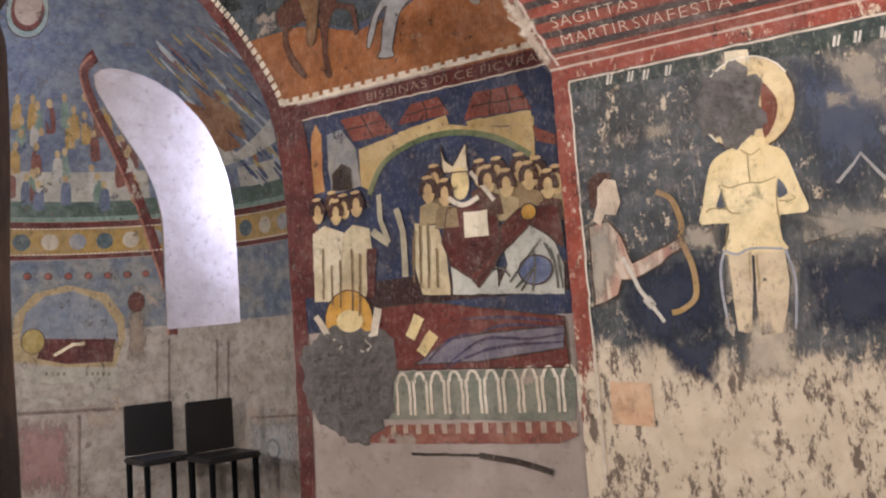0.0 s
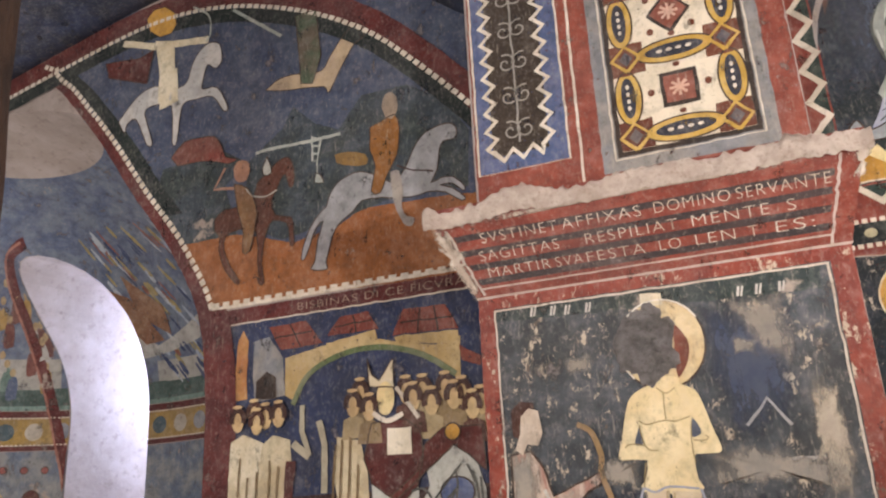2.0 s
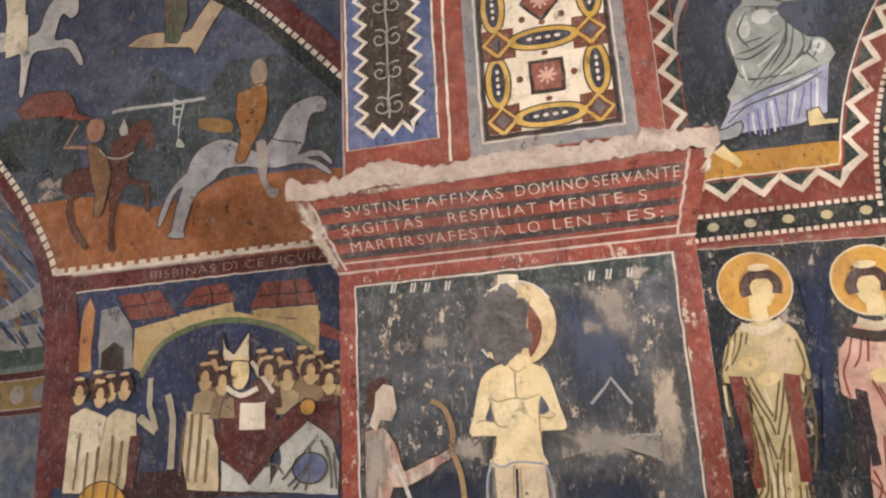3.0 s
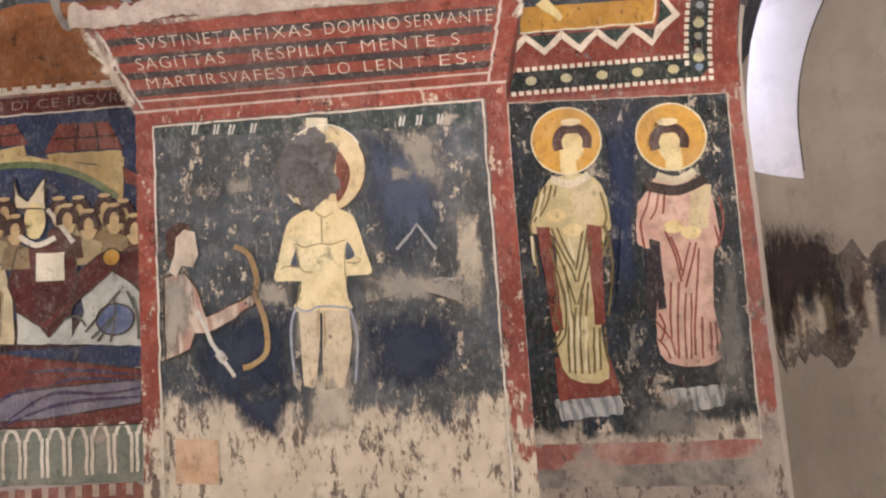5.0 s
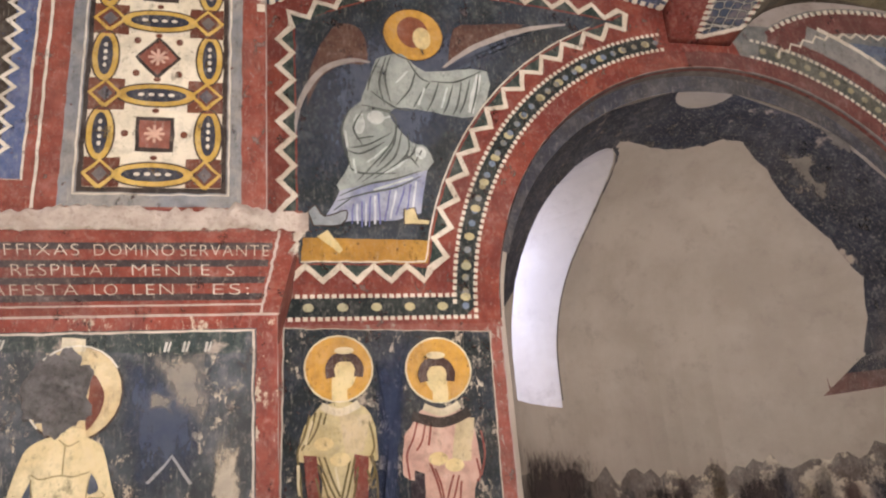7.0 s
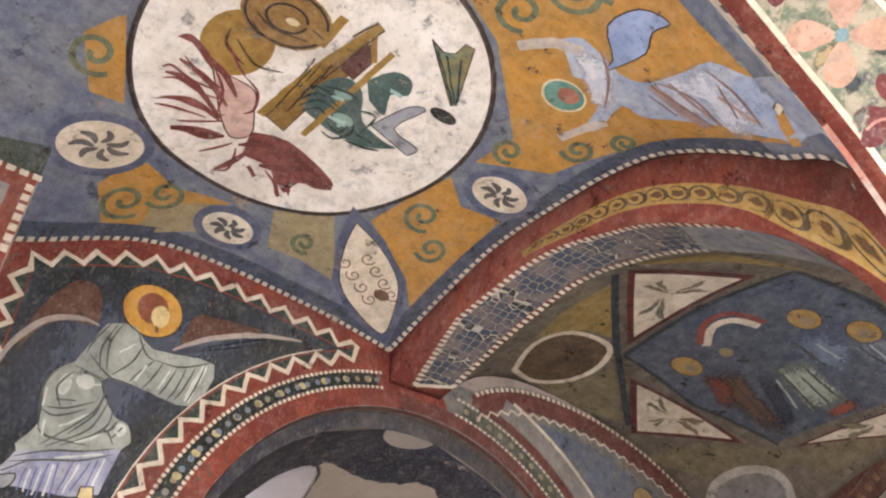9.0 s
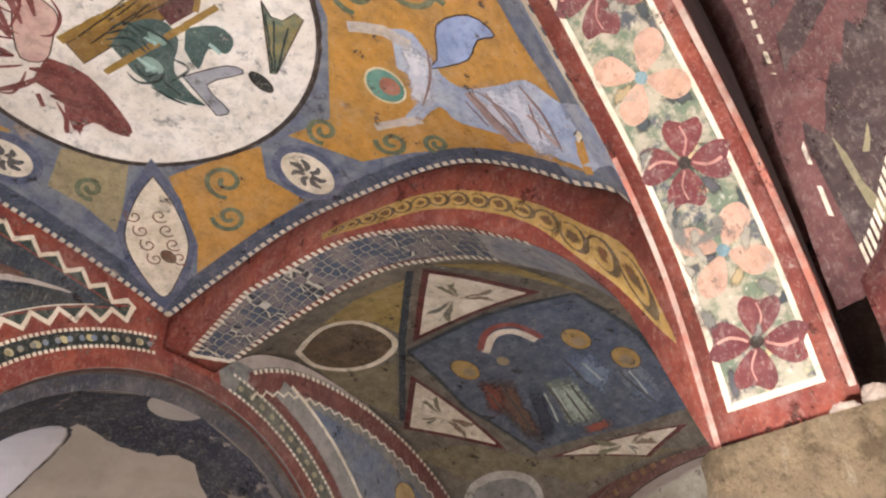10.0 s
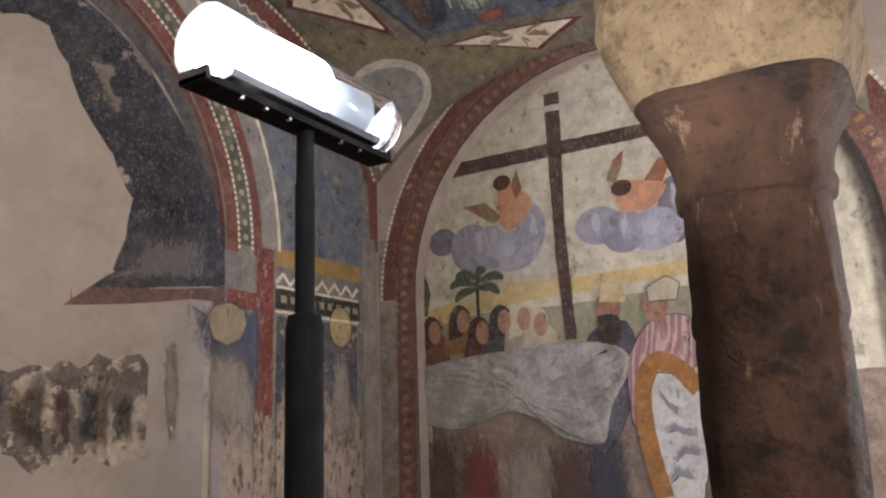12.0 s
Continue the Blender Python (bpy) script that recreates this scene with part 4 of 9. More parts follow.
paint(bishop, "roof", north, [[(-2.474, 2.701), (-2.239, 2.705), (-2.136, 2.569), (-2.395, 2.563)], [(-2.036, 2.696), (-1.87, 2.708), (-1.806, 2.603), (-2.112, 2.605)], [(-1.662, 2.686), (-1.431, 2.681), (-1.363, 2.549), (-1.73, 2.559)], [(-1.368, 2.466), (-1.253, 2.395), (-1.258, 2.346), (-1.355, 2.385)]], TILE, 3)
paint(bishop, "roof_line", north, [*stroke([(-2.438, 2.634), (-2.201, 2.643)], 0.008), *stroke([(-2.34, 2.7), (-2.271, 2.569)], 0.008), *stroke([(-2.067, 2.648), (-1.841, 2.655)], 0.008), *stroke([(-1.954, 2.701), (-1.935, 2.601)], 0.008), *stroke([(-1.683, 2.617), (-1.393, 2.611)], 0.008), *stroke([(-1.568, 2.681), (-1.586, 2.555)], 0.008), *stroke([(-1.492, 2.68), (-1.473, 2.548)], 0.008)], LINE, 4)
paint(bishop, "tower", north, [[(-2.677, 2.652), (-2.642, 2.703), (-2.608, 2.639), (-2.614, 2.449), (-2.69, 2.461)], [(-2.686, 2.46), (-2.614, 2.449), (-2.611, 2.321), (-2.681, 2.316)]], fresco("b0804a", "a06a40", 0.3), 2)
paint(bishop, "grey_wall", north, [(-2.57, 2.632), (-2.474, 2.647), (-2.383, 2.521), (-2.369, 2.317), (-2.556, 2.298), (-2.576, 2.443)], GREYP, 2)
paint(bishop, "doorway", north, [(-2.548, 2.407), (-2.488, 2.454), (-2.428, 2.419), (-2.425, 2.309), (-2.547, 2.318)], LINE, 3)
monks = new("painted_monks")
monks.parent = bishop
paint(monks, "robe", north, [[(-2.7, 2.096), (-2.625, 2.134), (-2.497, 2.081), (-2.534, 1.876), (-2.554, 1.709), (-2.712, 1.722)]], CREAM, 4)
paint(monks, "robe", north, [[(-2.521, 2.059), (-2.439, 2.117), (-2.333, 2.082), (-2.323, 1.975), (-2.378, 1.724), (-2.542, 1.723)], [(-2.055, 2.077), (-1.925, 2.045), (-1.886, 1.925), (-1.874, 1.689), (-2.035, 1.703), (-2.073, 1.858)]], fresco("c8b894", "b8a47e", 0.25), 3)
paint(monks, "sleeve", north, [[(-2.359, 1.979), (-2.295, 1.972), (-2.326, 1.714), (-2.371, 1.718)]], MAROON, 3)
BACK = [(-1.916, 2.28), (-1.661, 2.265), (-1.569, 2.262), (-1.449, 2.262), (-1.363, 2.23), (-1.268, 2.175), (-2.556, 2.235), (-2.483, 2.21)]
FRONT = [(-2.654, 2.207), (-2.534, 2.185), (-2.399, 2.213), (-1.956, 2.225), (-1.863, 2.197), (-1.62, 2.227), (-1.523, 2.195), (-1.405, 2.213), (-1.312, 2.158)]
for k, (x, z) in enumerate(BACK + FRONT):
    up = 3 if k < len(BACK) else 5
    tone = (fresco("8a7450", "7a6444", 0.25), fresco("5a3a2c", "4c3026", 0.25), fresco("a8946c", "98845e", 0.25))[k % 3]
    if x > -2.3:
        paint(monks, "shoulder", north, [(x - 0.07, z - 0.17), (x + 0.07, z - 0.17), (x + 0.055, z - 0.075), (x, z - 0.05), (x - 0.055, z - 0.075)], tone, up)
    paint(monks, "head", north, ell(x, z, 0.038, 0.062, 16), fresco("c8ac7a", "b8986a", 0.3), up + 1)
    paint(monks, "hair", north, stroke(ell(x, z + 0.006, 0.038, 0.05, 14, -25, 205), 0.03), HAIR, up + 2)
    paint(monks, "tonsure", north, ell(x, z + 0.072, 0.03, 0.01, 12), fresco("c8ac7a", "b8986a", 0.3), up + 3)
paint(monks, "raised_arm", north, [*stroke([(-2.259, 2.254), (-2.259, 2.118), (-2.216, 1.992)], 0.03), *stroke([(-2.158, 2.165), (-2.126, 2.041), (-2.128, 1.805)], 0.035), *stroke([(-2.316, 2.065), (-2.217, 1.987)], 0.04)], fresco("a39a80", "b0a488", 0.3), 4)
prelate = new("painted_bishop")
prelate.parent = bishop
paint(prelate, "chasuble", north, [(-1.853, 2.123), (-1.772, 2.135), (-1.663, 2.125), (-1.591, 2.073), (-1.578, 1.946), (-1.614, 1.811), (-1.715, 1.709), (-1.748, 1.754), (-1.861, 1.836), (-1.9, 1.955)], MAROON, 5)
paint(prelate, "robe", north, [[(-1.861, 1.836), (-1.713, 1.723), (-1.613, 1.824), (-1.611, 1.672), (-1.858, 1.688)], [(-1.574, 1.917), (-1.419, 1.995), (-1.3, 1.885), (-1.269, 1.775), (-1.281, 1.643), (-1.626, 1.673), (-1.554, 1.804)]], fresco("b9b6a6", "a5a396", 0.25), 4)
paint(prelate, "cloak", north, [[(-1.567, 2.0), (-1.471, 2.071), (-1.27, 2.065), (-1.261, 1.854), (-1.339, 1.93), (-1.42, 1.989), (-1.547, 1.886), (-1.743, 1.74), (-1.756, 1.769), (-1.608, 1.879)]], fresco("4a211c", "5a2a22", 0.3), 5)
paint(prelate, "shield", north, [ell(*[(-1.411, 1.768)][0], 0.085, 0.07)], fresco("4f5a78", "6a7288", 0.3), 6)
paint(prelate, "mitre", north, [(-1.868, 2.453), (-1.849, 2.37), (-1.803, 2.333), (-1.727, 2.437), (-1.721, 2.291), (-1.864, 2.305)], CREAM, 6)
paint(prelate, "head", north, [ell(*[(-1.773, 2.241)][0], 0.05, 0.085, 16)], FLESH, 6)
paint(prelate, "collar", north, [*stroke(bend([(-1.843, 2.174), (-1.766, 2.128), (-1.676, 2.156)]), 0.025), *stroke([(-1.711, 2.29), (-1.592, 2.129)], 0.022)], WHITE, 7)
paint(prelate, "open_book", north, [(-1.766, 2.091), (-1.636, 2.088), (-1.638, 1.958), (-1.771, 1.963)], fresco("dccfb4", "cfc0a2", 0.2, fleck=0.1), 7)
paint(prelate, "brooch", north, [ell(*[(-1.42, 2.047)][0], 0.04, 0.04)], OCHRE, 7)
for lines, tone in ((([(-1.547, 1.721), (-1.433, 1.846), (-1.385, 1.895)], [(-1.52, 1.691), (-1.409, 1.789)], [(-1.492, 1.675), (-1.443, 1.738), (-1.409, 1.789)], [(-1.331, 1.862), (-1.31, 1.779), (-1.306, 1.672)], [(-1.357, 1.892), (-1.322, 1.807)], [(-1.416, 1.872), (-1.409, 1.789), (-1.434, 1.67)], [(-1.291, 1.831), (-1.284, 1.67)], [(-1.647, 1.786), (-1.585, 1.794), (-1.544, 1.748)],), fresco("4a4a44", "5c5a50", 0.2)), (([(-2.023, 2.058), (-2.039, 1.738)], [(-1.972, 2.066), (-1.993, 1.734)], [(-2.059, 2.033), (-2.077, 1.771)], [(-1.934, 1.931), (-1.941, 1.73)], [(-2.584, 1.911), (-2.592, 1.697)], [(-2.526, 1.936), (-2.542, 1.677)], [(-2.449, 1.989), (-2.463, 1.656)], [(-2.397, 1.953), (-2.422, 1.623)], [(-2.634, 2.01), (-2.65, 1.732)],), fresco("6c5636", "7c6644", 0.2))):
    for line in lines:
        paint(prelate, "fold_line", north, stroke(bend(line), 0.011), tone, 6)
bier = new("painted_bier")
bier.parent = bishop
paint(bier, "shadow_band", north, rect(-2.45, 1.66, -0.9, 1.80), fresco("38211c", "2e1c1a", 0.3), 2)
paint(bier, "shroud", north, [(-2.319, 1.66), (-2.005, 1.663), (-1.291, 1.538), (-1.285, 1.302), (-2.302, 1.334)], fresco("5c2620", "6a3228", 0.35), 3)
paint(bier, "drapery", north, [(-2.113, 1.354), (-1.892, 1.47), (-1.703, 1.486), (-1.294, 1.499), (-1.304, 1.394), (-1.746, 1.351)], fresco("67606a", "756c70", 0.3), 4)
for line in ([(-1.901, 1.358), (-1.706, 1.459), (-1.469, 1.444), (-1.298, 1.46)], [(-1.935, 1.332), (-1.649, 1.414), (-1.302, 1.421)], [(-1.734, 1.488), (-1.58, 1.519), (-1.295, 1.486)], [(-2.03, 1.365), (-1.892, 1.47), (-1.734, 1.488)], [(-1.821, 1.564), (-1.577, 1.554), (-1.293, 1.512)],):
    paint(bier, "fold_line", north, stroke(bend(line), 0.016, True), fresco("39304a", "4a3a44", 0.2), 5)
paint(bier, "nimbus", north, [ell(*[(-2.496, 1.598)][0], 0.155, 0.17)], HALO, 4)
paint(bier, "pillow", north, [*stroke([(-2.709, 1.644), (-2.614, 1.5), (-2.479, 1.431)], 0.04), *stroke([(-2.305, 1.658), (-2.34, 1.527), (-2.418, 1.428)], 0.045)], WHITE, 5)
paint(bier, "face", north, [ell(*[(-2.488, 1.603)][0], 0.085, 0.06)], FLESH, 5)
paint(bier, "folded_arm", north, [*stroke([(-2.061, 1.596), (-2.126, 1.49)], 0.06), *stroke([(-1.986, 1.504), (-2.066, 1.409)], 0.06)], FLESH, 5)
rail = new("painted_balustrade")
rail.parent = bishop
paint(rail, "ground", north, [(-2.269, 1.318), (-1.258, 1.301), (-1.281, 1.057), (-2.288, 1.081)], fresco("6f7263", "7f7d6c", 0.4), 2)
paint(rail, "arcade", north, [p for k in range(10) for p in stroke(ell(-2.19 + 0.10 * k, 1.26, 0.03, 0.05, 10, 0, 180), 0.016)] + [rect(-2.16 + 0.10 * k, 1.10, -2.145 + 0.10 * k, 1.27) for k in range(10)] + [rect(-2.235 + 0.10 * k, 1.10, -2.22 + 0.10 * k, 1.27) for k in range(10)], WHITE, 3)
paint(bishop, "lower_band", north, [(-2.543, 0.967), (-2.29, 1.052), (-1.335, 1.057), (-1.273, 0.992), (-1.373, 0.955), (-2.263, 0.957)], fresco("7c4438", "8a5a48", 0.6), 2)
paint(bishop, "worn_letters", north, [rect(-2.28 + 0.075 * k, 1.005, -2.25 + 0.075 * k, 1.055) for k in range(15)], fresco("b09a84", "a08a76", 0.6), 3)
paint(bishop, "dark_stroke", north, [*stroke([(-2.166, 0.906), (-1.785, 0.899)], 0.012), *stroke(bend([(-1.785, 0.899), (-1.579, 0.868), (-1.413, 0.823)]), 0.03)], LINE, 3)
paint(bishop, "red_border", north, [[(arch_x(z), z), (arch_x(z) + 0.11, z), (arch_x(z + 0.1) + 0.11, z + 0.1), (arch_x(z + 0.1), z + 0.1)] for z in [1.75 + 0.1 * k for k in range(11)]], DEEP, 3)


def rough_patch(name, surf, cx, cy, rx, ry, depth, material, parent, seed, n=72):
    """A patch of rough mortar standing off the wall, ragged round its edge."""
    bm = bmesh.new()
    rings = [[bm.verts.new(surf(cx, cy, depth))]]
    for j in range(1, 23):
        ring = []
        for k in range(n):
            a, f = 2 * math.pi * k / n, j / 22
            e = 1 + 0.12 * noise.noise(Vector((math.cos(a) * 6 + seed, math.sin(a) * 6, seed))) * f + 0.28 * noise.noise(Vector((math.cos(a) * 1.7 + seed, math.sin(a) * 1.7, seed))) * f + 0.08 * noise.noise(Vector((k * 1.3, seed, 0))) * f
            x, y = cx + rx * f * e * math.cos(a), cy + ry * f * e * math.sin(a)
            h = 0.004 if j == 22 else depth * (1 - f ** 6) * (0.7 + 0.7 * noise.noise(Vector((x * 26, y * 26, seed))) + 0.45 * noise.noise(Vector((x * 60, y * 60, seed))))
            ring.append(bm.verts.new(surf(x, y, h if j == 22 else max(h, 0.014))))
        rings.append(ring)
    for k in range(n):
        bm.faces.new((rings[0][0], rings[1][k], rings[1][(k + 1) % n]))
        for a, b in zip(rings[1:], rings[2:]):
            bm.faces.new((a[k], b[k], b[(k + 1) % n], a[(k + 1) % n]))
    return part(name, bm, material, parent)


tagged(rough_patch("mortar_patch", north, -2.52, 1.30, 0.33, 0.31, 0.035, dark_mortar, None, 3.1), "rough grey mortar patch where fresco has fallen", "patch", kind="structure")

# ---------------------------------------------------------------- the pier: the archers' martyr
martyr = mural("pier_fresco", "worn blue fresco panel of a pale standing figure and archer")
LOST = (1.34, 0.17)
paint(martyr, "field", pier_face, rect(-1.0, 0.5, 0.36, 2.47), fresco("353837", "484b4c", 0.5, low=LOST, fleck=0.38, lost="ab9b83"), 1)
for k, shape in enumerate(([(-0.173, 2.323), (0.157, 2.306), (0.123, 2.11), (0.086, 1.886), (-0.1, 1.839), (-0.17, 2.029)], [(-0.212, 1.665), (-0.048, 1.693), (0.109, 1.641), (0.16, 1.519), (0.071, 1.387), (-0.109, 1.38), (-0.226, 1.427)], [(-0.802, 1.708), (-0.452, 1.723), (-0.447, 1.423), (-0.793, 1.348), (-0.838, 1.529)], [(-0.71, 1.421), (-0.457, 1.424), (-0.515, 1.251), (-0.654, 1.299)],)):
    soft_patch(martyr, "blue_field", pier_face, shape, *(("3c4250", "474b54") if k == 0 else ("272b38", "32363f")), 2, 0.95)
for k, shape in enumerate(([(-0.244, 1.809), (-0.079, 1.837), (0.218, 1.754), (0.221, 1.663), (0.033, 1.707), (-0.209, 1.705)], [(0.125, 1.996), (0.238, 2.018), (0.242, 1.752), (0.142, 1.76)], [(-0.931, 1.881), (-0.836, 1.915), (-0.81, 1.749), (-0.869, 1.532), (-0.934, 1.556)], [(-0.582, 1.814), (-0.449, 1.804), (-0.453, 1.713), (-0.616, 1.735)], [(-0.413, 1.5), (-0.258, 1.489), (-0.236, 1.252), (-0.435, 1.256)], [(-0.452, 1.723), (-0.401, 1.729), (-0.404, 1.559), (-0.442, 1.522)], [(-0.25, 1.708), (-0.21, 1.695), (-0.221, 1.506), (-0.257, 1.508)], [(-0.68, 2.217), (-0.575, 2.208), (-0.579, 2.124), (-0.682, 2.143)], [(-0.076, 2.21), (0.005, 2.182), (0, 2.12), (-0.081, 2.137)], [(-0.089, 2.338), (0.118, 2.331), (0.12, 2.068), (0.021, 2.118)],)):
    soft_patch(martyr, "rubbed_patch", pier_face, shape, *(("ab9d86", "978a78") if k in (1, 4) else ("968b7a", "817a6e")), 3.2, 1.0 if k < 5 else 0.7)
paint(martyr, "top_band", pier_face, [(-0.939, 2.452), (0.252, 2.416), (0.245, 2.331), (-0.941, 2.373)], fresco("2b352f", "333b38", 0.7, fleck=0.5), 2)
paint(martyr, "red_border", pier_face, [rect(-1.008, 0.3, -0.945, 2.47), rect(0.285, 0.3, 0.363, 2.47), rect(-0.945, 2.425, 0.285, 2.475)], fresco("86402f", "6f3226", 0.5, low=(1.2, 0.4), lost="ab9b83"), 3)
paint(martyr, "white_line", pier_face, [rect(-0.943, 0.9, -0.936, 2.42), rect(0.272, 0.9, 0.28, 2.42), rect(-0.943, 2.412, 0.28, 2.42)], fresco("c8bca8", "b8aa96", 0.6), 4)
paint(martyr, "name_marks", pier_face, [p for q in [(-0.796, 2.394), (-0.717, 2.388), (-0.661, 2.383), (-0.579, 2.381), (-0.032, 2.361), (0.031, 2.361), (0.107, 2.359)] for p in stroke([(q[0], q[1] - 0.018), (q[0] + 0.008, q[1] + 0.018)], 0.009) + stroke([(q[0] + 0.022, q[1] + 0.018), (q[0] + 0.012, q[1] - 0.018)], 0.007)], fresco("c0b8a8", "aaa294", 0.4), 3)
paint(martyr, "halo", pier_face, [ell(*[(-0.318, 2.207)][0], 0.155, 0.165)], fresco("cdb98f", "c0a676", 0.25), 3)
SKIN = fresco("dbc89b", "ceb888", 0.2, fleck=0.12)
paint(martyr, "body", pier_face, bend([(-0.354, 2.094), (-0.278, 2.083), (-0.273, 2.059), (-0.233, 2.037), (-0.213, 2.01), (-0.197, 1.957), (-0.18, 1.889), (-0.164, 1.83), (-0.177, 1.81), (-0.25, 1.812), (-0.259, 1.782), (-0.254, 1.726), (-0.251, 1.684), (-0.443, 1.698), (-0.433, 1.739), (-0.419, 1.804), (-0.503, 1.808), (-0.516, 1.828), (-0.501, 1.871), (-0.484, 1.941), (-0.462, 2.011), (-0.435, 2.041), (-0.393, 2.059), (-0.36, 2.066)], 2), SKIN, 4)
for leg in ([(-0.433, 1.702), (-0.357, 1.696), (-0.362, 1.595), (-0.373, 1.513), (-0.383, 1.422), (-0.427, 1.435), (-0.43, 1.517)], [(-0.348, 1.696), (-0.252, 1.688), (-0.248, 1.586), (-0.262, 1.504), (-0.287, 1.42), (-0.354, 1.416), (-0.357, 1.512)]):
    paint(martyr, "leg", pier_face, leg, fresco("cdbb94", "bda98a", 0.55, low=(1.44, 0.12)), 4, 0.1)
paint(martyr, "loincloth", pier_face, [*stroke(bend([(-0.442, 1.712), (-0.405, 1.695), (-0.353, 1.71), (-0.256, 1.698)]), 0.008), *stroke(bend([(-0.442, 1.712), (-0.462, 1.649), (-0.463, 1.556), (-0.454, 1.446)]), 0.009), *stroke(bend([(-0.251, 1.697), (-0.231, 1.612), (-0.233, 1.521), (-0.247, 1.43)]), 0.008)], fresco("a3a19e", "8f9096", 0.6, low=(1.44, 0.12)), 5)
for gap in ([(-0.431, 1.926), (-0.427, 1.889), (-0.42, 1.862), (-0.447, 1.855), (-0.454, 1.869), (-0.441, 1.9)], [(-0.247, 1.936), (-0.23, 1.912), (-0.222, 1.883), (-0.237, 1.871), (-0.254, 1.87), (-0.256, 1.903)]):
    paint(martyr, "arm_gap", pier_face, bend(gap, 2), fresco("4c5058", "5c5f66", 0.5), 5)
for line in ([(-0.333, 2.035), (-0.335, 1.996), (-0.336, 1.939)], [(-0.432, 1.942), (-0.404, 1.926), (-0.366, 1.932), (-0.336, 1.935), (-0.3, 1.929), (-0.253, 1.941)], [(-0.49, 1.852), (-0.478, 1.86), (-0.454, 1.861), (-0.419, 1.853)], [(-0.252, 1.859), (-0.219, 1.855), (-0.202, 1.863), (-0.211, 1.873)], [(-0.431, 1.928), (-0.424, 1.87), (-0.408, 1.839), (-0.376, 1.833)], [(-0.251, 1.923), (-0.259, 1.858), (-0.256, 1.782)], [(-0.356, 2.051), (-0.324, 2.029), (-0.292, 2.046)], [(-0.363, 1.697), (-0.371, 1.595)], [(-0.34, 1.69), (-0.344, 1.575)], [(-0.424, 1.795), (-0.431, 1.758), (-0.44, 1.712)]):
    paint(martyr, "drawn_line", pier_face, stroke(bend(line), 0.0045), fresco("8c7a52", "a08c62", 0.3), 5)
paint(martyr, "hair", pier_face, bend([(-0.268, 2.272), (-0.25, 2.261), (-0.224, 2.21), (-0.224, 2.162), (-0.243, 2.115), (-0.272, 2.078), (-0.279, 2.127)], 2), fresco("74402e", "5e3426", 0.4), 4)
paint(martyr, "halo_rim", pier_face, stroke(ell(*[(-0.318, 2.207)][0], 0.155, 0.165)[2:-8], 0.006), fresco("e0d6c0", "d0c4aa", 0.3), 4)
archer = new("painted_archer")
archer.parent = martyr
paint(archer, "hair", pier_face, [(-0.908, 2.02), (-0.866, 2.054), (-0.816, 2.043), (-0.817, 2.002), (-0.879, 1.966), (-0.876, 1.915), (-0.904, 1.921)], HAIR, 3)
paint(archer, "head", pier_face, [(-0.868, 1.996), (-0.837, 2.024), (-0.8, 2.011), (-0.788, 1.929), (-0.81, 1.885), (-0.85, 1.893), (-0.871, 1.854), (-0.897, 1.876), (-0.875, 1.935)], fresco("bfae98", "b3a088", 0.4), 4)
paint(archer, "tunic", pier_face, [(-0.918, 1.857), (-0.841, 1.871), (-0.798, 1.807), (-0.765, 1.704), (-0.642, 1.755), (-0.581, 1.781), (-0.572, 1.75), (-0.665, 1.687), (-0.767, 1.641), (-0.81, 1.648), (-0.828, 1.59), (-0.919, 1.557)], fresco("b39a84", "a88a78", 0.6, folds=("8a4c40", 7.0)), 3)
paint(archer, "bow", pier_face, stroke(bend([(-0.656, 1.949), (-0.606, 1.915), (-0.579, 1.831), (-0.585, 1.771), (-0.555, 1.669), (-0.553, 1.569), (-0.601, 1.523), (-0.641, 1.513)]), 0.02), fresco("9a7c48", "8a7050", 0.5), 4)
paint(archer, "arrow", pier_face, [*stroke([(-0.8, 1.727), (-0.748, 1.604), (-0.672, 1.484)], 0.014), *stroke([(-0.729, 1.573), (-0.706, 1.541)], 0.03)], fresco("b8b0a0", "a8a090", 0.3), 4)
paint(martyr, "faint_tent", pier_face, [*stroke([(-0.07, 1.894), (0.006, 1.98), (0.071, 1.883)], 0.012), *stroke([(-0.038, 1.77), (0.154, 1.775)], 0.012)], fresco("a09a90", "8c8a88", 0.6), 3)
soft_patch(martyr, "faint_figure", pier_face, bend([(0.151, 2.02), (0.203, 2.037), (0.222, 1.953), (0.219, 1.831), (0.233, 1.669), (0.156, 1.654), (0.156, 1.795), (0.139, 1.939)], 3), "a79a84", "968c7c", 3, 0.95)
rough_patch("mortar_scar", pier_face, *[(-0.369, 2.217)][0], 0.112, 0.152, 0.034, dark_mortar, martyr, 8.4)
paint(martyr, "pale_plug", pier_face, [(-0.375, 2.401), (-0.295, 2.395), (-0.291, 2.348), (-0.373, 2.35)], CREAM, 4)
paint(martyr, "brick_scar", pier_face, [(-0.891, 1.282), (-0.742, 1.271), (-0.743, 1.119), (-0.895, 1.13)], fresco("b08a68", "b89878", 0.5), 3)

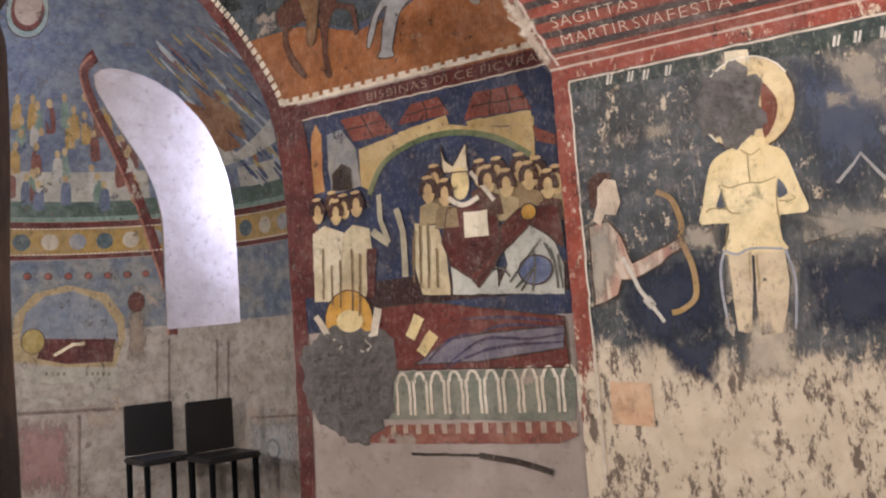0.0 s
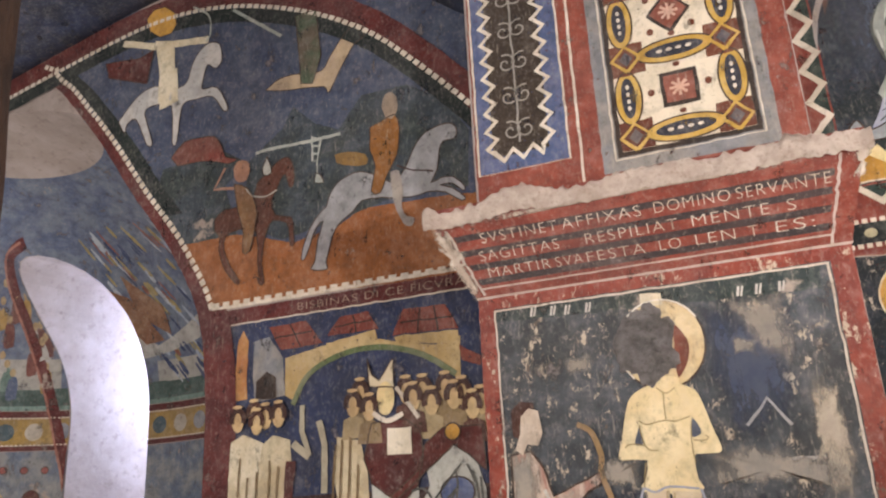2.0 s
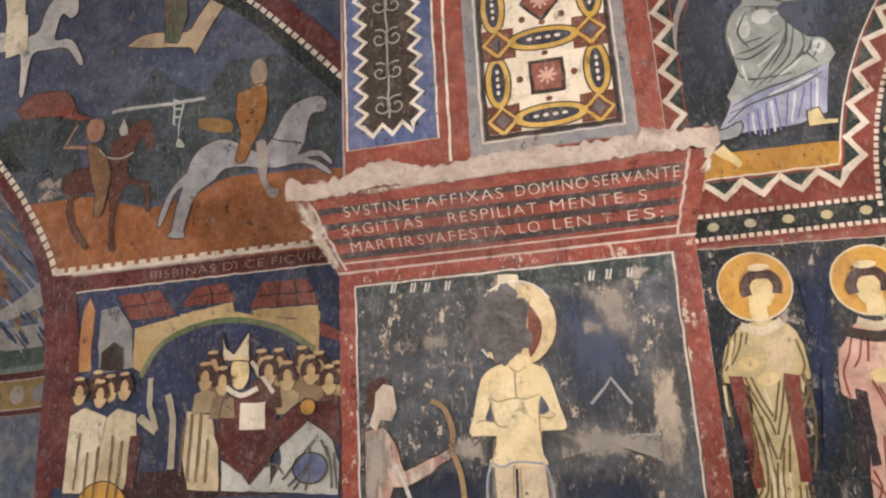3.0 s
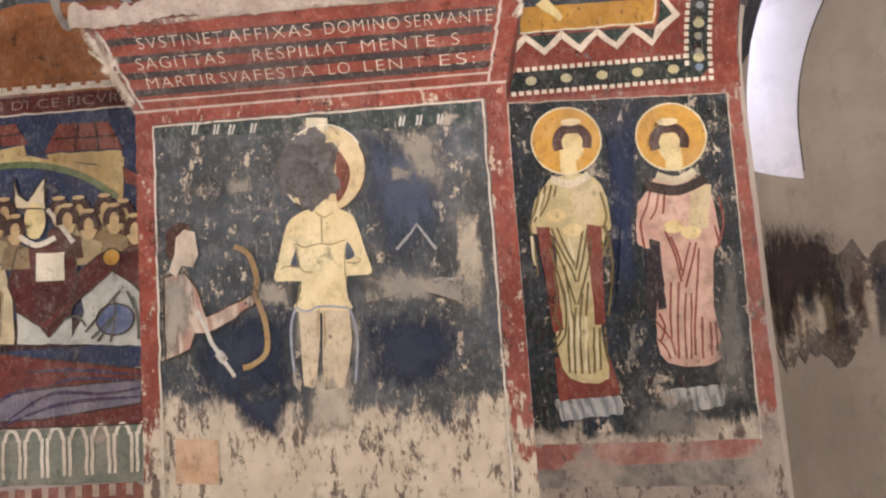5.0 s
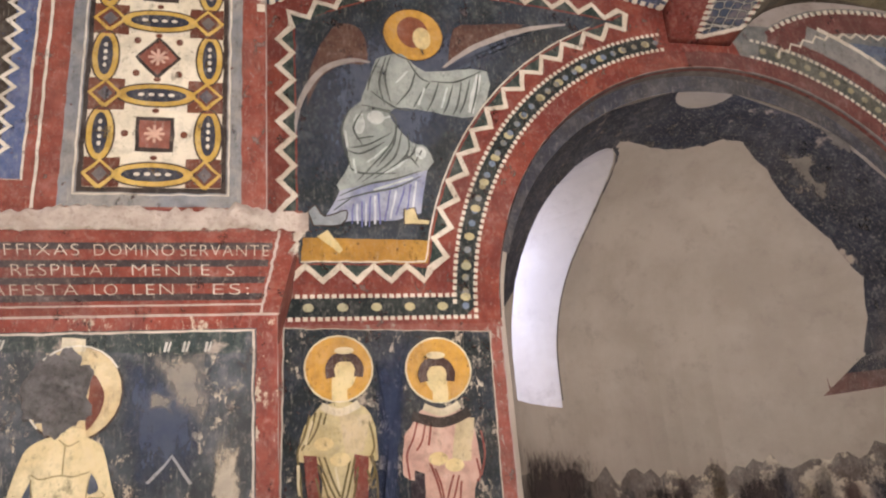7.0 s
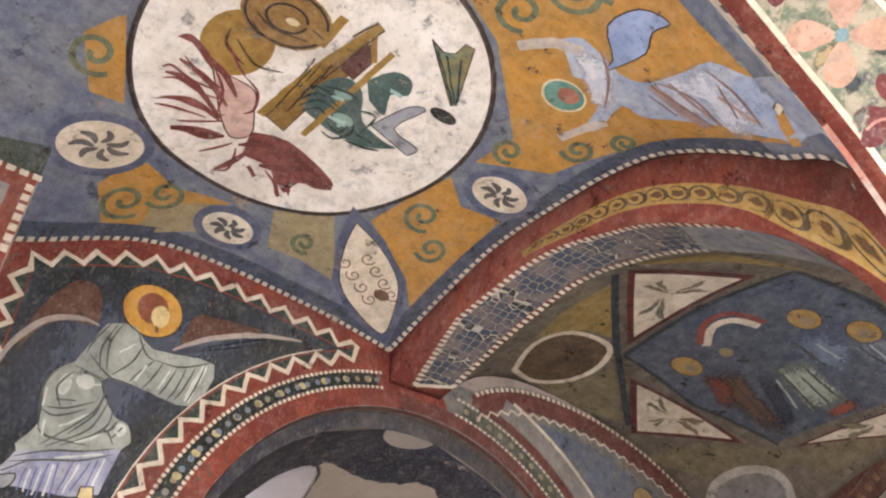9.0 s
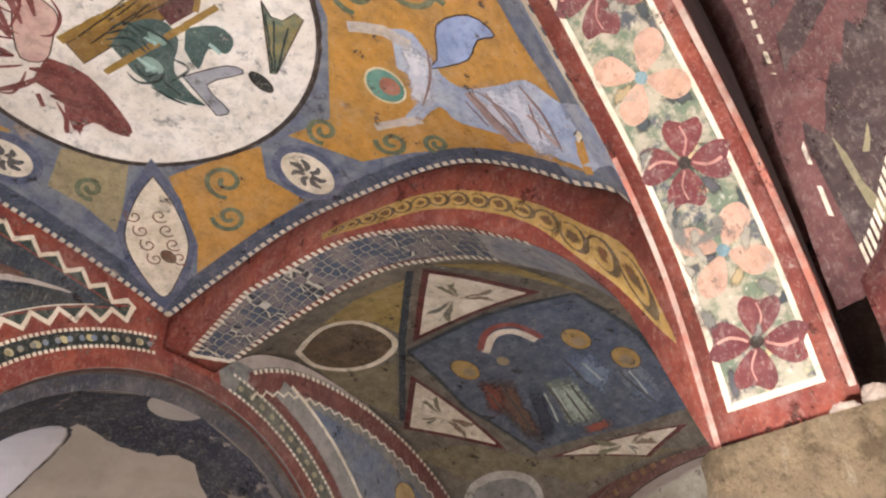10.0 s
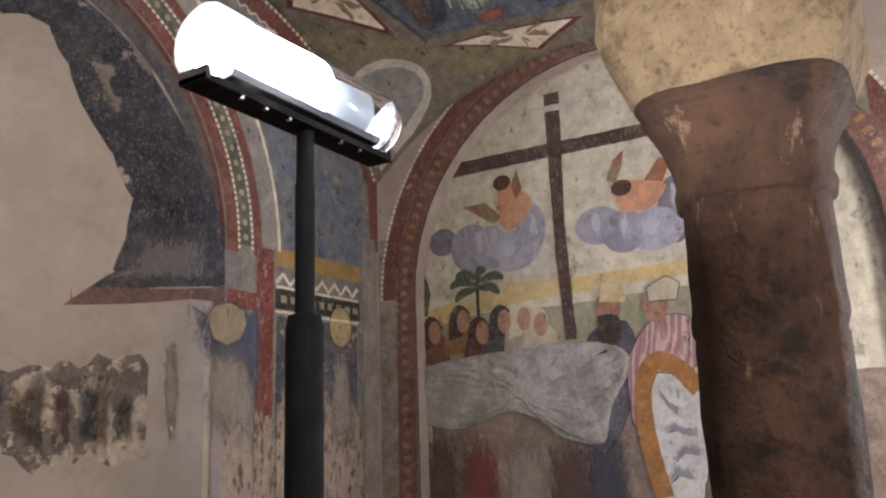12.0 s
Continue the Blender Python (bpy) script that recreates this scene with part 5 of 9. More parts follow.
# ---------------------------------------------------------------- impost lettering
sus = mural("impost_fresco", "red impost face with three lines of white lettering")
paint(sus, "red_ground", impost, rect(0.0, -0.03, 1.0, 0.97), fresco("84402f", "703426", 0.45), 2)
for k in range(4):
    v0 = 0.18 + 0.185 * k
    paint(sus, "dark_band", impost, rect(0.035 + 0.0 * k, v0, 0.945, v0 + 0.075), fresco("352d2b", "453834", 0.45), 3)
UP = Vector((0, -0.22, 0.27)).normalized()
for word, u0, u1, k in (("MARTIR", 0.069, 0.246, 0), ("SVA", 0.262, 0.337, 0), ("FESTA", 0.345, 0.498, 0), ("LO", 0.536, 0.590, 0), ("LEN", 0.626, 0.722, 0), ("T", 0.757, 0.781, 0), ("ES:", 0.816, 0.905, 0), ("SAGITTAS", 0.071, 0.290, 1), ("RESPILIAT", 0.358, 0.590, 1), ("MENTE", 0.624, 0.804, 1), ("S", 0.846, 0.865, 1), ("SVSTINET", 0.099, 0.304, 2), ("AFFIXAS", 0.316, 0.513, 2), ("DOMINO", 0.543, 0.719, 2), ("SERVANTE", 0.734, 0.939, 2)):
    v = 0.262 + 0.212 * k - 0.02 * u0
    a, b = impost(u0, v, 0.014), impost(u1, v - 0.02 * (u1 - u0), 0.014)
    inscription(sus, "lettering", word, a, (1, 0, (b[2] - a[2]) / (b[0] - a[0])), UP, 0.045, fresco("cbbfa9", "b8a991", 0.45, fleck=0.05), 1.15, b[0] - a[0])
paint(sus, "white_line", impost, [rect(0.0, 0.0, 1.0, 0.03), rect(0.03, 0.12, 0.95, 0.14), rect(0.95, 0.02, 0.957, 0.95), rect(0.025, 0.05, 0.033, 0.9)], fresco("b8a898", "a89484", 0.6), 4)
def ragged(u, v):
    """The broken plaster lip over the impost: u along, v round its section."""
    x = -1.14 + 1.61 * u
    a = 0.055 * noise.noise(Vector((u * 6.3, 0.0, 9.0))) + 0.04 * noise.noise(Vector((u * 17 + 2 * math.sin(u * 9), 0.0, 3.0))) + 0.035 * noise.noise(Vector((u * 53, 0.0, 5.0)))
    t = math.pi * (v * 1.15 - 0.35)
    bulge = 0.022 + 0.022 * noise.noise(Vector((u * 22, v * 2, 1.0)))
    return (x, PIER_Y - 0.222 - bulge * math.cos(t) + 0.20 * max(0.0, v - 0.55) * 2.2, 2.77 + a * (0.25 + 0.75 * v) + 0.05 * math.sin(t) + 0.012 * noise.noise(Vector((u * 60, v * 5, 7))))


for edge, k in (([(-0.012, 1.0), (0.035, 0.95), (0.03, 0.4), (0.02, 0.02), (-0.004, 0.0), (-0.01, 0.5)], 1.0), ([(0.985, 1.0), (0.985, 0.7), (1.01, 0.65), (1.012, 1.0)], 0.9), ([(0.1, 0.97), (0.5, 0.99), (0.9, 0.98), (0.9, 0.93), (0.5, 0.94), (0.1, 0.92)], 0.8)):
    soft_patch(sus, "bared_edge", impost, edge, "c2b4a0", "ae9c88", 5, k)
tagged(part("broken_edge", grid(150, 10, ragged), broken),
       "ragged broken plaster along the impost's top edge", "plaster edge", kind="structure")
paint(sus, "shoulder_ground", upper_face, rect(-1.03, 2.80, 0.325, 4.9), fresco("8a4836", "763a2c", 0.4), 1)

# ---------------------------------------------------------------- ornament panels over the impost
panel = mural("pattern_panel", "ornament panel of white crosses, yellow ellipses and brown squares")
paint(panel, "grey_frame", upper_face, rect(-0.47, 2.97, 0.225, 4.29), GREYP, 2)
paint(panel, "dark_frame", upper_face, rect(-0.405, 3.03, 0.165, 4.225), LINE, 3)
paint(panel, "white_line", upper_face, stroke([(-0.415, 3.02), (0.175, 3.02), (0.175, 4.235), (-0.415, 4.235), (-0.415, 3.02)], 0.008), WHITE, 4)
x0, x1, z0, z1 = -0.385, 0.145, 3.05, 4.205
paint(panel, "white_ground", upper_face, rect(x0, z0, x1, z1), fresco("dccdb0", "cfc0a2", 0.2, fleck=0.1), 4)
SQB = fresco("6b3a22", "5a2f1e", 0.25)
YEL = fresco("b9923c", "c4a050", 0.2)
cx = (x0 + x1) / 2
rows_z = [z0 + 0.055 + 0.365 * k for k in range(4)]
for k, z in enumerate(rows_z):
    for x in (x0 + 0.065, x1 - 0.065):
        h = 0.075
        paint(panel, "brown_square", upper_face, rect(max(x - h, x0), max(z - h, z0), min(x + h, x1), min(z + h, z1)), SQB, 5)
        paint(panel, "gold_lozenge", upper_face, stroke([(x, z - 0.06), (x + 0.06, z), (x, z + 0.06), (x - 0.06, z), (x, z - 0.06)], 0.016), YEL, 7)
        paint(panel, "small_lozenge", upper_face, [(x, z - 0.035), (x + 0.03, z), (x, z + 0.035), (x - 0.03, z)], fresco("4d4a50", "6a6058", 0.2), 7)
    paint(panel, "ellipse", upper_face, ell(cx, z, 0.16, 0.055), YEL, 5)
    paint(panel, "ellipse_core", upper_face, ell(cx, z, 0.12, 0.032), fresco("34343a", "2a2a30", 0.2), 6)
    paint(panel, "ellipse_light", upper_face, [ell(cx - 0.06 + 0.04 * j, z, 0.013, 0.008, 8) for j in range(4)], WHITE, 7)
    if k < 3:
        zm = z + 0.1825
        for x in (x0 + 0.055, x1 - 0.055):
            paint(panel, "ellipse", upper_face, ell(x, zm, 0.055, 0.125), YEL, 5)
            paint(panel, "ellipse_core", upper_face, ell(x, zm, 0.03, 0.095), fresco("34343a", "2a2a30", 0.2), 6)
            paint(panel, "ellipse_light", upper_face, [ell(x, zm - 0.05 + 0.033 * j, 0.008, 0.011, 8) for j in range(4)], WHITE, 7)
        if k == 1:
            sq = [[(cx, zm - 0.105), (cx + 0.095, zm), (cx, zm + 0.105), (cx - 0.095, zm)], [(cx, zm - 0.085), (cx + 0.077, zm), (cx, zm + 0.085), (cx - 0.077, zm)]]
        else:
            sq = [rect(cx - 0.075, zm - 0.08, cx + 0.075, zm + 0.08), rect(cx - 0.06, zm - 0.063, cx + 0.06, zm + 0.063)]
        paint(panel, "square_frame", upper_face, sq[0], LINE, 5)
        paint(panel, "square", upper_face, sq[1], fresco("7a4432", "8a5240", 0.2), 6)
        paint(panel, "rosette", upper_face, [p for a in range(4) for p in stroke([(cx + 0.04 * math.cos(a * math.pi / 4), zm + 0.04 * math.sin(a * math.pi / 4)), (cx - 0.04 * math.cos(a * math.pi / 4), zm - 0.04 * math.sin(a * math.pi / 4))], 0.012)], fresco("d0a890", "c49a80", 0.2), 7)
        paint(panel, "blossom", upper_face, [ell(cx + sx * (0.115 if k != 1 else 0.085), zm + sz, 0.015, 0.017, 8) for sx, sz in (((-1, 0), (1, 0)) if k != 1 else ((-1, 0.08), (1, 0.08), (-1, -0.08), (1, -0.08)))] + [ell(cx, zm + sz * 0.108, 0.015, 0.012, 8) for sz in (-1, 1)], SQB, 6)
tooth = mural("scroll_panel", "dark scroll panel with white toothed edge beside the ornament panel")
paint(tooth, "blue_frame", upper_face, rect(-1.01, 3.08, -0.61, 4.95), fresco("4d5874", "5a6078", 0.35), 2)
paint(tooth, "white_line", upper_face, stroke([(-1.015, 4.95), (-1.015, 3.075), (-0.605, 3.075), (-0.605, 4.95)], 0.01), WHITE, 3)
paint(tooth, "dark_ground", upper_face, rect(-0.945, 3.15, -0.69, 4.9), fresco("33291f", "3d3226", 0.3), 3)
paint(tooth, "toothed_edge", upper_face, teeth([(-0.945, 4.9), (-0.945, 3.15), (-0.69, 3.15), (-0.69, 4.9)], 0.05, 0.045), WHITE, 4)
paint(tooth, "scrollwork", upper_face, [p for k in range(9) for s in (-1, 1) for p in stroke(scroll(-0.8175 + s * 0.035, 3.26 + 0.17 * k, 0.05, 1.3, s, 18, 1.2), 0.008)] + stroke([(-0.8175, 3.2), (-0.8175, 4.85)], 0.01), fresco("8a8478", "9a9284", 0.3), 5)
paint(tooth, "pier_edge_line", upper_face, stroke([(-0.555, 2.95), (-0.555, 4.9)], 0.012), WHITE, 3)

# ---------------------------------------------------------------- the two deacons
saints = mural("saints_fresco", "fresco panel of two robed haloed figures on dark blue")
paint(saints, "ground", north, rect(0.30, 0.0, 1.44, 2.62), fresco("8a4c3e", "7c4436", 0.5, low=(1.2, 0.45)), 1)
paint(saints, "field", north, [(0.407, 2.608), (1.383, 2.574), (1.354, 1.06), (0.368, 1.102)], fresco("1d221f", "252b31", 0.5, low=(1.14, 0.12), fleck=0.28, lost="8d8072"), 2)
soft_patch(saints, "blue_field", north, [[(0.82, 2.541), (0.988, 2.555), (0.885, 1.653), (0.777, 1.563), (0.813, 2.061)]], "2f374c", "363e52", 3, 0.75)
paint(saints, "white_line", north, stroke([(0.368, 1.102), (0.407, 2.608), (1.383, 2.574), (1.354, 1.06)], 0.008), fresco("b8ac98", "a89c88", 0.5), 4)
paint(saints, "lower_band", north, [(0.368, 1.098), (1.354, 1.06), (1.365, 0.988), (0.364, 0.991)], fresco("8a5548", "a08070", 0.75), 2)
paint(saints, "dark_band", north, [(0.364, 0.991), (1.364, 0.983), (1.363, 0.87), (0.358, 0.921)], fresco("6a6258", "8a8072", 0.8), 2)
for dx, robe, under, collar, hl, pts in (
        (0, fresco("c4b284", "b5a270", 0.25), fresco("7a3a2c", "6a3226", 0.3), CREAM, [(0.652, 2.415)][0], [(0.564, 2.248), (0.692, 2.264), (0.788, 2.204), (0.815, 2.01), (0.778, 1.962), (0.728, 1.566), (0.741, 1.358), (0.575, 1.37), (0.531, 1.581), (0.566, 1.979), (0.46, 2.012), (0.493, 2.163)]),
        (1, fresco("bc9480", "caa690", 0.35), fresco("33282a", "2a2226", 0.3), CREAM, [(1.115, 2.395)][0], [(1.017, 2.212), (1.182, 2.213), (1.252, 2.156), (1.279, 1.949), (1.243, 1.851), (1.218, 1.628), (1.23, 1.406), (0.996, 1.406), (0.964, 1.573), (1.007, 1.869), (0.92, 1.926), (0.938, 2.103)])):
    fig = new("painted_saint")
    fig.parent = saints
    paint(fig, "halo", north, ell(hl[0], hl[1], 0.155, 0.152), HALO, 4)
    paint(fig, "halo_edge", north, stroke(ell(hl[0], hl[1], 0.155, 0.152) + [(hl[0] + 0.155, hl[1])], 0.008), CREAM, 5)
    paint(fig, "under_robe", north, [(0.516, 1.46), (0.755, 1.454), (0.783, 1.289), (0.522, 1.273)] if not dx else [(0.958, 1.948), (1.012, 1.919), (1.009, 1.644), (0.977, 1.572), (0.935, 1.649)], under, 4)
    paint(fig, "robe", north, bend(pts, 3), robe, 5)
    paint(fig, "neck", north, [(hl[0] - 0.035, hl[1] - 0.15), (hl[0] + 0.035, hl[1] - 0.15), (hl[0] + 0.035, hl[1] - 0.04), (hl[0] - 0.035, hl[1] - 0.04)], FLESH, 6)
    face = (hl[0] + (0.025 if not dx else -0.012), hl[1] - (0.018 if not dx else 0.032))
    paint(fig, "head", north, ell(face[0], face[1], 0.053, 0.08, 22), FLESH, 7)
    paint(fig, "hair", north, stroke(bend([(face[0] - 0.062, face[1] - 0.025), (face[0] - 0.066, face[1] + 0.02), (face[0] - 0.042, face[1] + 0.06), (face[0], face[1] + 0.068), (face[0] + 0.042, face[1] + 0.06), (face[0] + 0.066, face[1] + 0.02), (face[0] + 0.062, face[1] - 0.025)]), 0.042), HAIR, 8)
    paint(fig, "tonsure", north, ell(face[0], face[1] + 0.098, 0.046, 0.017, 14), fresco("dccba4", "cdb98f", 0.2), 9)
    paint(fig, "collar", north, stroke(bend([(hl[0] - 0.085, hl[1] - 0.17), (hl[0], hl[1] - 0.2), (hl[0] + 0.085, hl[1] - 0.165)]), 0.035), collar, 8)
    if dx:
        paint(fig, "dark_yoke", north, stroke(bend([(hl[0] - 0.14, hl[1] - 0.21), (hl[0], hl[1] - 0.245), (hl[0] + 0.13, hl[1] - 0.2)]), 0.045), LINE, 7)
    for bar in (([(0.488, 2.036), (0.545, 2.031), (0.568, 1.578), (0.523, 1.57)], [(0.704, 2.032), (0.771, 2.019), (0.748, 1.59), (0.703, 1.588)]) if not dx else ([(0.972, 1.947), (1.016, 1.931), (1.016, 1.638), (0.98, 1.634)],)):
        paint(fig, "stole", north, bar, under, 6)
    paint(fig, "book", north, [(0.644, 2.203), (0.788, 2.204), (0.748, 2.041), (0.671, 2.034)] if not dx else [(1.176, 2.161), (1.266, 2.167), (1.232, 1.978), (1.142, 1.96)], fresco("c4b088", "b8a47c", 0.3), 7)
    paint(fig, "folded_palm", north, [ell(q[0], q[1], 0.045, 0.03, 12) for q in ([(0.575, 2.08), (0.644, 2.011)] if not dx else [(1.082, 1.99), (1.155, 1.959)])], FLESH, 8)
    for line in (([(0.517, 2.208), (0.492, 2.12), (0.461, 2.047), (0.472, 1.944), (0.476, 1.818)], [(0.543, 2.219), (0.518, 2.131), (0.479, 2.058)], [(0.568, 2.217), (0.544, 2.142), (0.506, 2.081)], [(0.593, 2.215), (0.576, 2.165)], [(0.552, 2.027), (0.581, 1.936), (0.626, 1.832), (0.637, 1.781)], [(0.577, 2.025), (0.606, 1.934), (0.639, 1.856)], [(0.687, 2.004), (0.668, 1.929), (0.641, 1.831)], [(0.708, 2.015), (0.69, 1.928), (0.647, 1.781)], [(0.548, 1.989), (0.587, 1.86), (0.628, 1.683)], [(0.722, 1.976), (0.698, 1.852), (0.637, 1.682)], [(0.537, 1.939), (0.578, 1.761), (0.624, 1.584)], [(0.568, 1.787), (0.584, 1.686), (0.573, 1.564), (0.531, 1.505), (0.516, 1.482)], [(0.594, 1.86), (0.603, 1.685), (0.583, 1.538), (0.577, 1.393)], [(0.627, 1.67), (0.607, 1.537), (0.601, 1.386)], [(0.662, 1.73), (0.636, 1.584), (0.63, 1.384)], [(0.691, 1.777), (0.663, 1.582), (0.661, 1.382)], [(0.697, 1.579), (0.683, 1.385)], [(0.721, 1.577), (0.709, 1.395)], [(0.745, 1.576), (0.744, 1.429)], [(0.548, 1.838), (0.549, 1.713), (0.53, 1.64)], [(0.525, 1.641), (0.555, 1.589), (0.534, 1.542), (0.516, 1.531)], [(0.778, 2.174), (0.798, 2.071), (0.783, 2.021)], [(0.776, 2.022), (0.8, 1.944), (0.803, 1.844), (0.784, 1.721), (0.762, 1.624)], [(0.788, 2.021), (0.794, 1.957), (0.771, 1.896)], [(0.762, 1.96), (0.778, 1.921), (0.805, 1.944)], [(0.764, 1.922), (0.78, 1.883), (0.807, 1.906)],) if not dx else ([(1.002, 2.169), (0.973, 2.082), (0.941, 2.009), (0.95, 1.908)], [(1.039, 2.166), (1.017, 2.079), (0.987, 2.031)], [(1.062, 2.152), (1.044, 2.051)], [(1.065, 1.949), (1.089, 1.872), (1.098, 1.796)], [(1.044, 1.976), (1.075, 1.873), (1.093, 1.747)], [(1.148, 1.917), (1.121, 1.844), (1.098, 1.772)], [(1.173, 1.915), (1.142, 1.818), (1.107, 1.721)], [(1.182, 1.89), (1.159, 1.742), (1.128, 1.548), (1.119, 1.427)], [(1.081, 1.748), (1.06, 1.602), (1.046, 1.42)], [(1.105, 1.697), (1.084, 1.551), (1.08, 1.418)], [(1.047, 1.751), (1.029, 1.604), (1.026, 1.506)], [(0.982, 1.62), (1, 1.557), (0.977, 1.498)], [(0.966, 1.584), (1.019, 1.507), (1.035, 1.433)], [(0.966, 1.511), (1.002, 1.46), (1.01, 1.423)], [(1.129, 1.695), (1.099, 1.416)], [(1.162, 1.594), (1.149, 1.413)], [(1.195, 1.567), (1.186, 1.422)], [(1.219, 1.566), (1.213, 1.445)], [(1.292, 2.108), (1.301, 2.006), (1.275, 1.908)], [(1.259, 1.984), (1.27, 1.908), (1.253, 1.884)],)):
        paint(fig, "fold_line", north, stroke(bend(line), 0.0095), fresco("5f5228", "6c5c38", 0.2) if not dx else fresco("7c3e32", "8a4c3e", 0.25), 6)
    for line in (([(0.623, 1.983), (0.638, 1.881)], [(0.595, 1.735), (0.599, 1.586), (0.588, 1.404)], [(0.633, 1.633), (0.612, 1.402)], [(0.667, 1.63), (0.646, 1.4)], [(0.528, 2.182), (0.494, 2.082)], [(0.707, 1.554), (0.698, 1.408)], [(0.462, 1.996), (0.466, 1.869)],) if not dx else ([(1.062, 1.75), (1.038, 1.53)], [(1.088, 1.698), (1.062, 1.431)], [(1.109, 1.598), (1.09, 1.429)], [(1.096, 2.123), (1.088, 2.048)], [(1.207, 2.115), (1.205, 1.988)], [(0.995, 1.509), (1.023, 1.429)],)):
        paint(fig, "light_fold", north, stroke(bend(line), 0.012), fresco("d6c8a0", "c8b68c", 0.2) if not dx else fresco("d4b8a0", "c8a68e", 0.25), 6)
for shape in ([(0.505, 1.279), (0.787, 1.282), (0.791, 1.197), (0.522, 1.193)], [(0.96, 1.293), (1.23, 1.297), (1.207, 1.202), (0.962, 1.196)]):
    paint(saints, "foot_cloth", north, torn_round(shape, 0.015), fresco("9a968e", "858684", 0.5, folds=("4a4c4a", 9.0)), 4, 0.4)
for shape in ([(1.291, 1.881), (1.34, 1.878), (1.333, 1.196), (1.165, 1.184), (1.222, 1.59)], [(0.826, 1.521), (0.896, 1.614), (0.862, 1.397), (0.811, 1.376)], [(0.833, 1.23), (1.125, 1.258), (1.105, 1.081), (0.795, 1.09)],):
    soft_patch(saints, "rubbed_patch", north, shape, "7d776c", "6a665e", 6.5, 0.75)

# ---------------------------------------------------------------- the angel's lunette beside the niche arch
def niche_arc(off, a0, a1, n=28):
    return [(NICHE[0] - (NICHE[1] + off) * math.cos(radians(a0 + (a1 - a0) * k / n)), NICHE[2] + (1.50 + off) * math.sin(radians(a0 + (a1 - a0) * k / n))) for k in range(n + 1)]


angel = mural("angel_fresco", "lunette fresco of a winged grey-robed figure with zigzag border")
paint(angel, "red_ground", north, [(0.30, 2.60), (1.45, 2.60)] + niche_arc(0.0, 1, 100) + [(x, zA_n(x) + 0.02) for x in (3.0, 2.62, 2.3, 1.9, 1.5, 1.1, 0.7, 0.30)], RED, 1)
jewel = [(0.36, 2.705), (1.275, 2.705)] + niche_arc(0.175, 2, 78)
paint(angel, "jewel_band", north, stroke(jewel, 0.095), GREEN, 2)
paint(angel, "jewel_dot", north, beads(jewel, 0.026, 0.16, 0.8), fresco("b9a878", "a39a78", 0.3), 3)
paint(angel, "jewel_gem", north, beads([(x + 0.0, y) for x, y in jewel[1:]], 0.018, 0.0731), fresco("6c7888", "8a7a50", 0.3), 3)
for off, s in ((0.125, 2), (0.228, 2)):
    line = ([(0.36, 2.65 if off < 0.2 else 2.76), (2.9 - 1.45 - off, 2.65 if off < 0.2 else 2.76)]) + niche_arc(off, s, 79)
    paint(angel, "beaded_line", north, dashes(line, 0.02, 0.022, 0.034), WHITE, 3)
top_edge = [(x, zA_n(x) - 0.135) for x in (2.42, 2.2, 1.9, 1.6, 1.3, 1.0, 0.7, 0.43)]
zig = [(0.43, 2.87), (1.145, 2.87)] + niche_arc(0.315, 8, 70) + top_edge + [(0.43, 2.87)]
paint(angel, "field", north, zig[:-1], fresco("2a2f2e", "343a40", 0.4), 2)
soft_patch(angel, "blue_field", north, [(0.464, 4.107), (0.67, 4.262), (1.313, 4.388), (1.941, 4.393), (1.565, 4.092), (1.282, 3.703), (1.087, 3.357), (0.855, 3.311), (0.494, 3.305)], "4a4e58", "565a62", 3, 0.95)
paint(angel, "zigzag_ground", north, stroke(zig, 0.105), RED, 4)
paint(angel, "zigzag_fill", north, tooth_fill(zig, 0.085, 0.081), fresco("26322b", "303c34", 0.3), 5)
paint(angel, "zigzag", north, teeth(zig, 0.075, 0.081), WHITE, 6)
paint(angel, "inner_line", north, stroke([(0.49, 2.93), (1.09, 2.93)] + niche_arc(0.375, 10, 66), 0.008), WHITE, 5)
paint(angel, "ochre_ground", north, [(0.504, 3.055), (1.136, 3.043), (1.118, 2.918), (0.495, 2.936)], OCHRE, 3)
paint(angel, "wing", north, [bend([(0.534, 3.769), (0.561, 4.013), (0.67, 4.243), (0.762, 4.285), (0.84, 4.228), (0.855, 4.047), (0.734, 4.033), (0.616, 3.949), (0.547, 3.804)], 3), bend([(1.299, 4.08), (1.348, 4.295), (1.513, 4.336), (1.758, 4.349), (1.541, 4.234), (1.434, 4.152)], 3)], fresco("54382c", "614436", 0.35), 4)
paint(angel, "wing_edge", north, [*stroke(bend([(0.469, 3.599), (0.504, 3.8), (0.615, 3.984), (0.764, 4.054), (0.871, 4.049)]), 0.035, True), *stroke(bend([(1.265, 4.039), (1.436, 4.171), (1.719, 4.304), (2.011, 4.37)]), 0.035, True)], fresco("a89a8c", "968c84", 0.3), 5)
paint(angel, "halo", north, ell(*[(1.113, 4.238)][0], 0.165, 0.165), HALO, 5)
paint(angel, "hair", north, ell(*[(1.11, 4.252)][0], 0.085, 0.10), fresco("8a5236", "7a4630", 0.25), 6)
paint(angel, "head", north, ell(*[(1.158, 4.213)][0], 0.05, 0.07), FLESH, 7)
paint(angel, "robe", north, [bend([(0.902, 4.07), (1.043, 4.113), (1.167, 4.01), (1.51, 4.03), (1.427, 3.75), (1.16, 3.768), (1.006, 3.781), (0.96, 3.725), (1.063, 3.583), (1.138, 3.555), (1.134, 3.424), (0.686, 3.301), (0.74, 3.461), (0.709, 3.686), (0.81, 3.813)], 3)], fresco("a5a79a", "90948a", 0.2), 5)
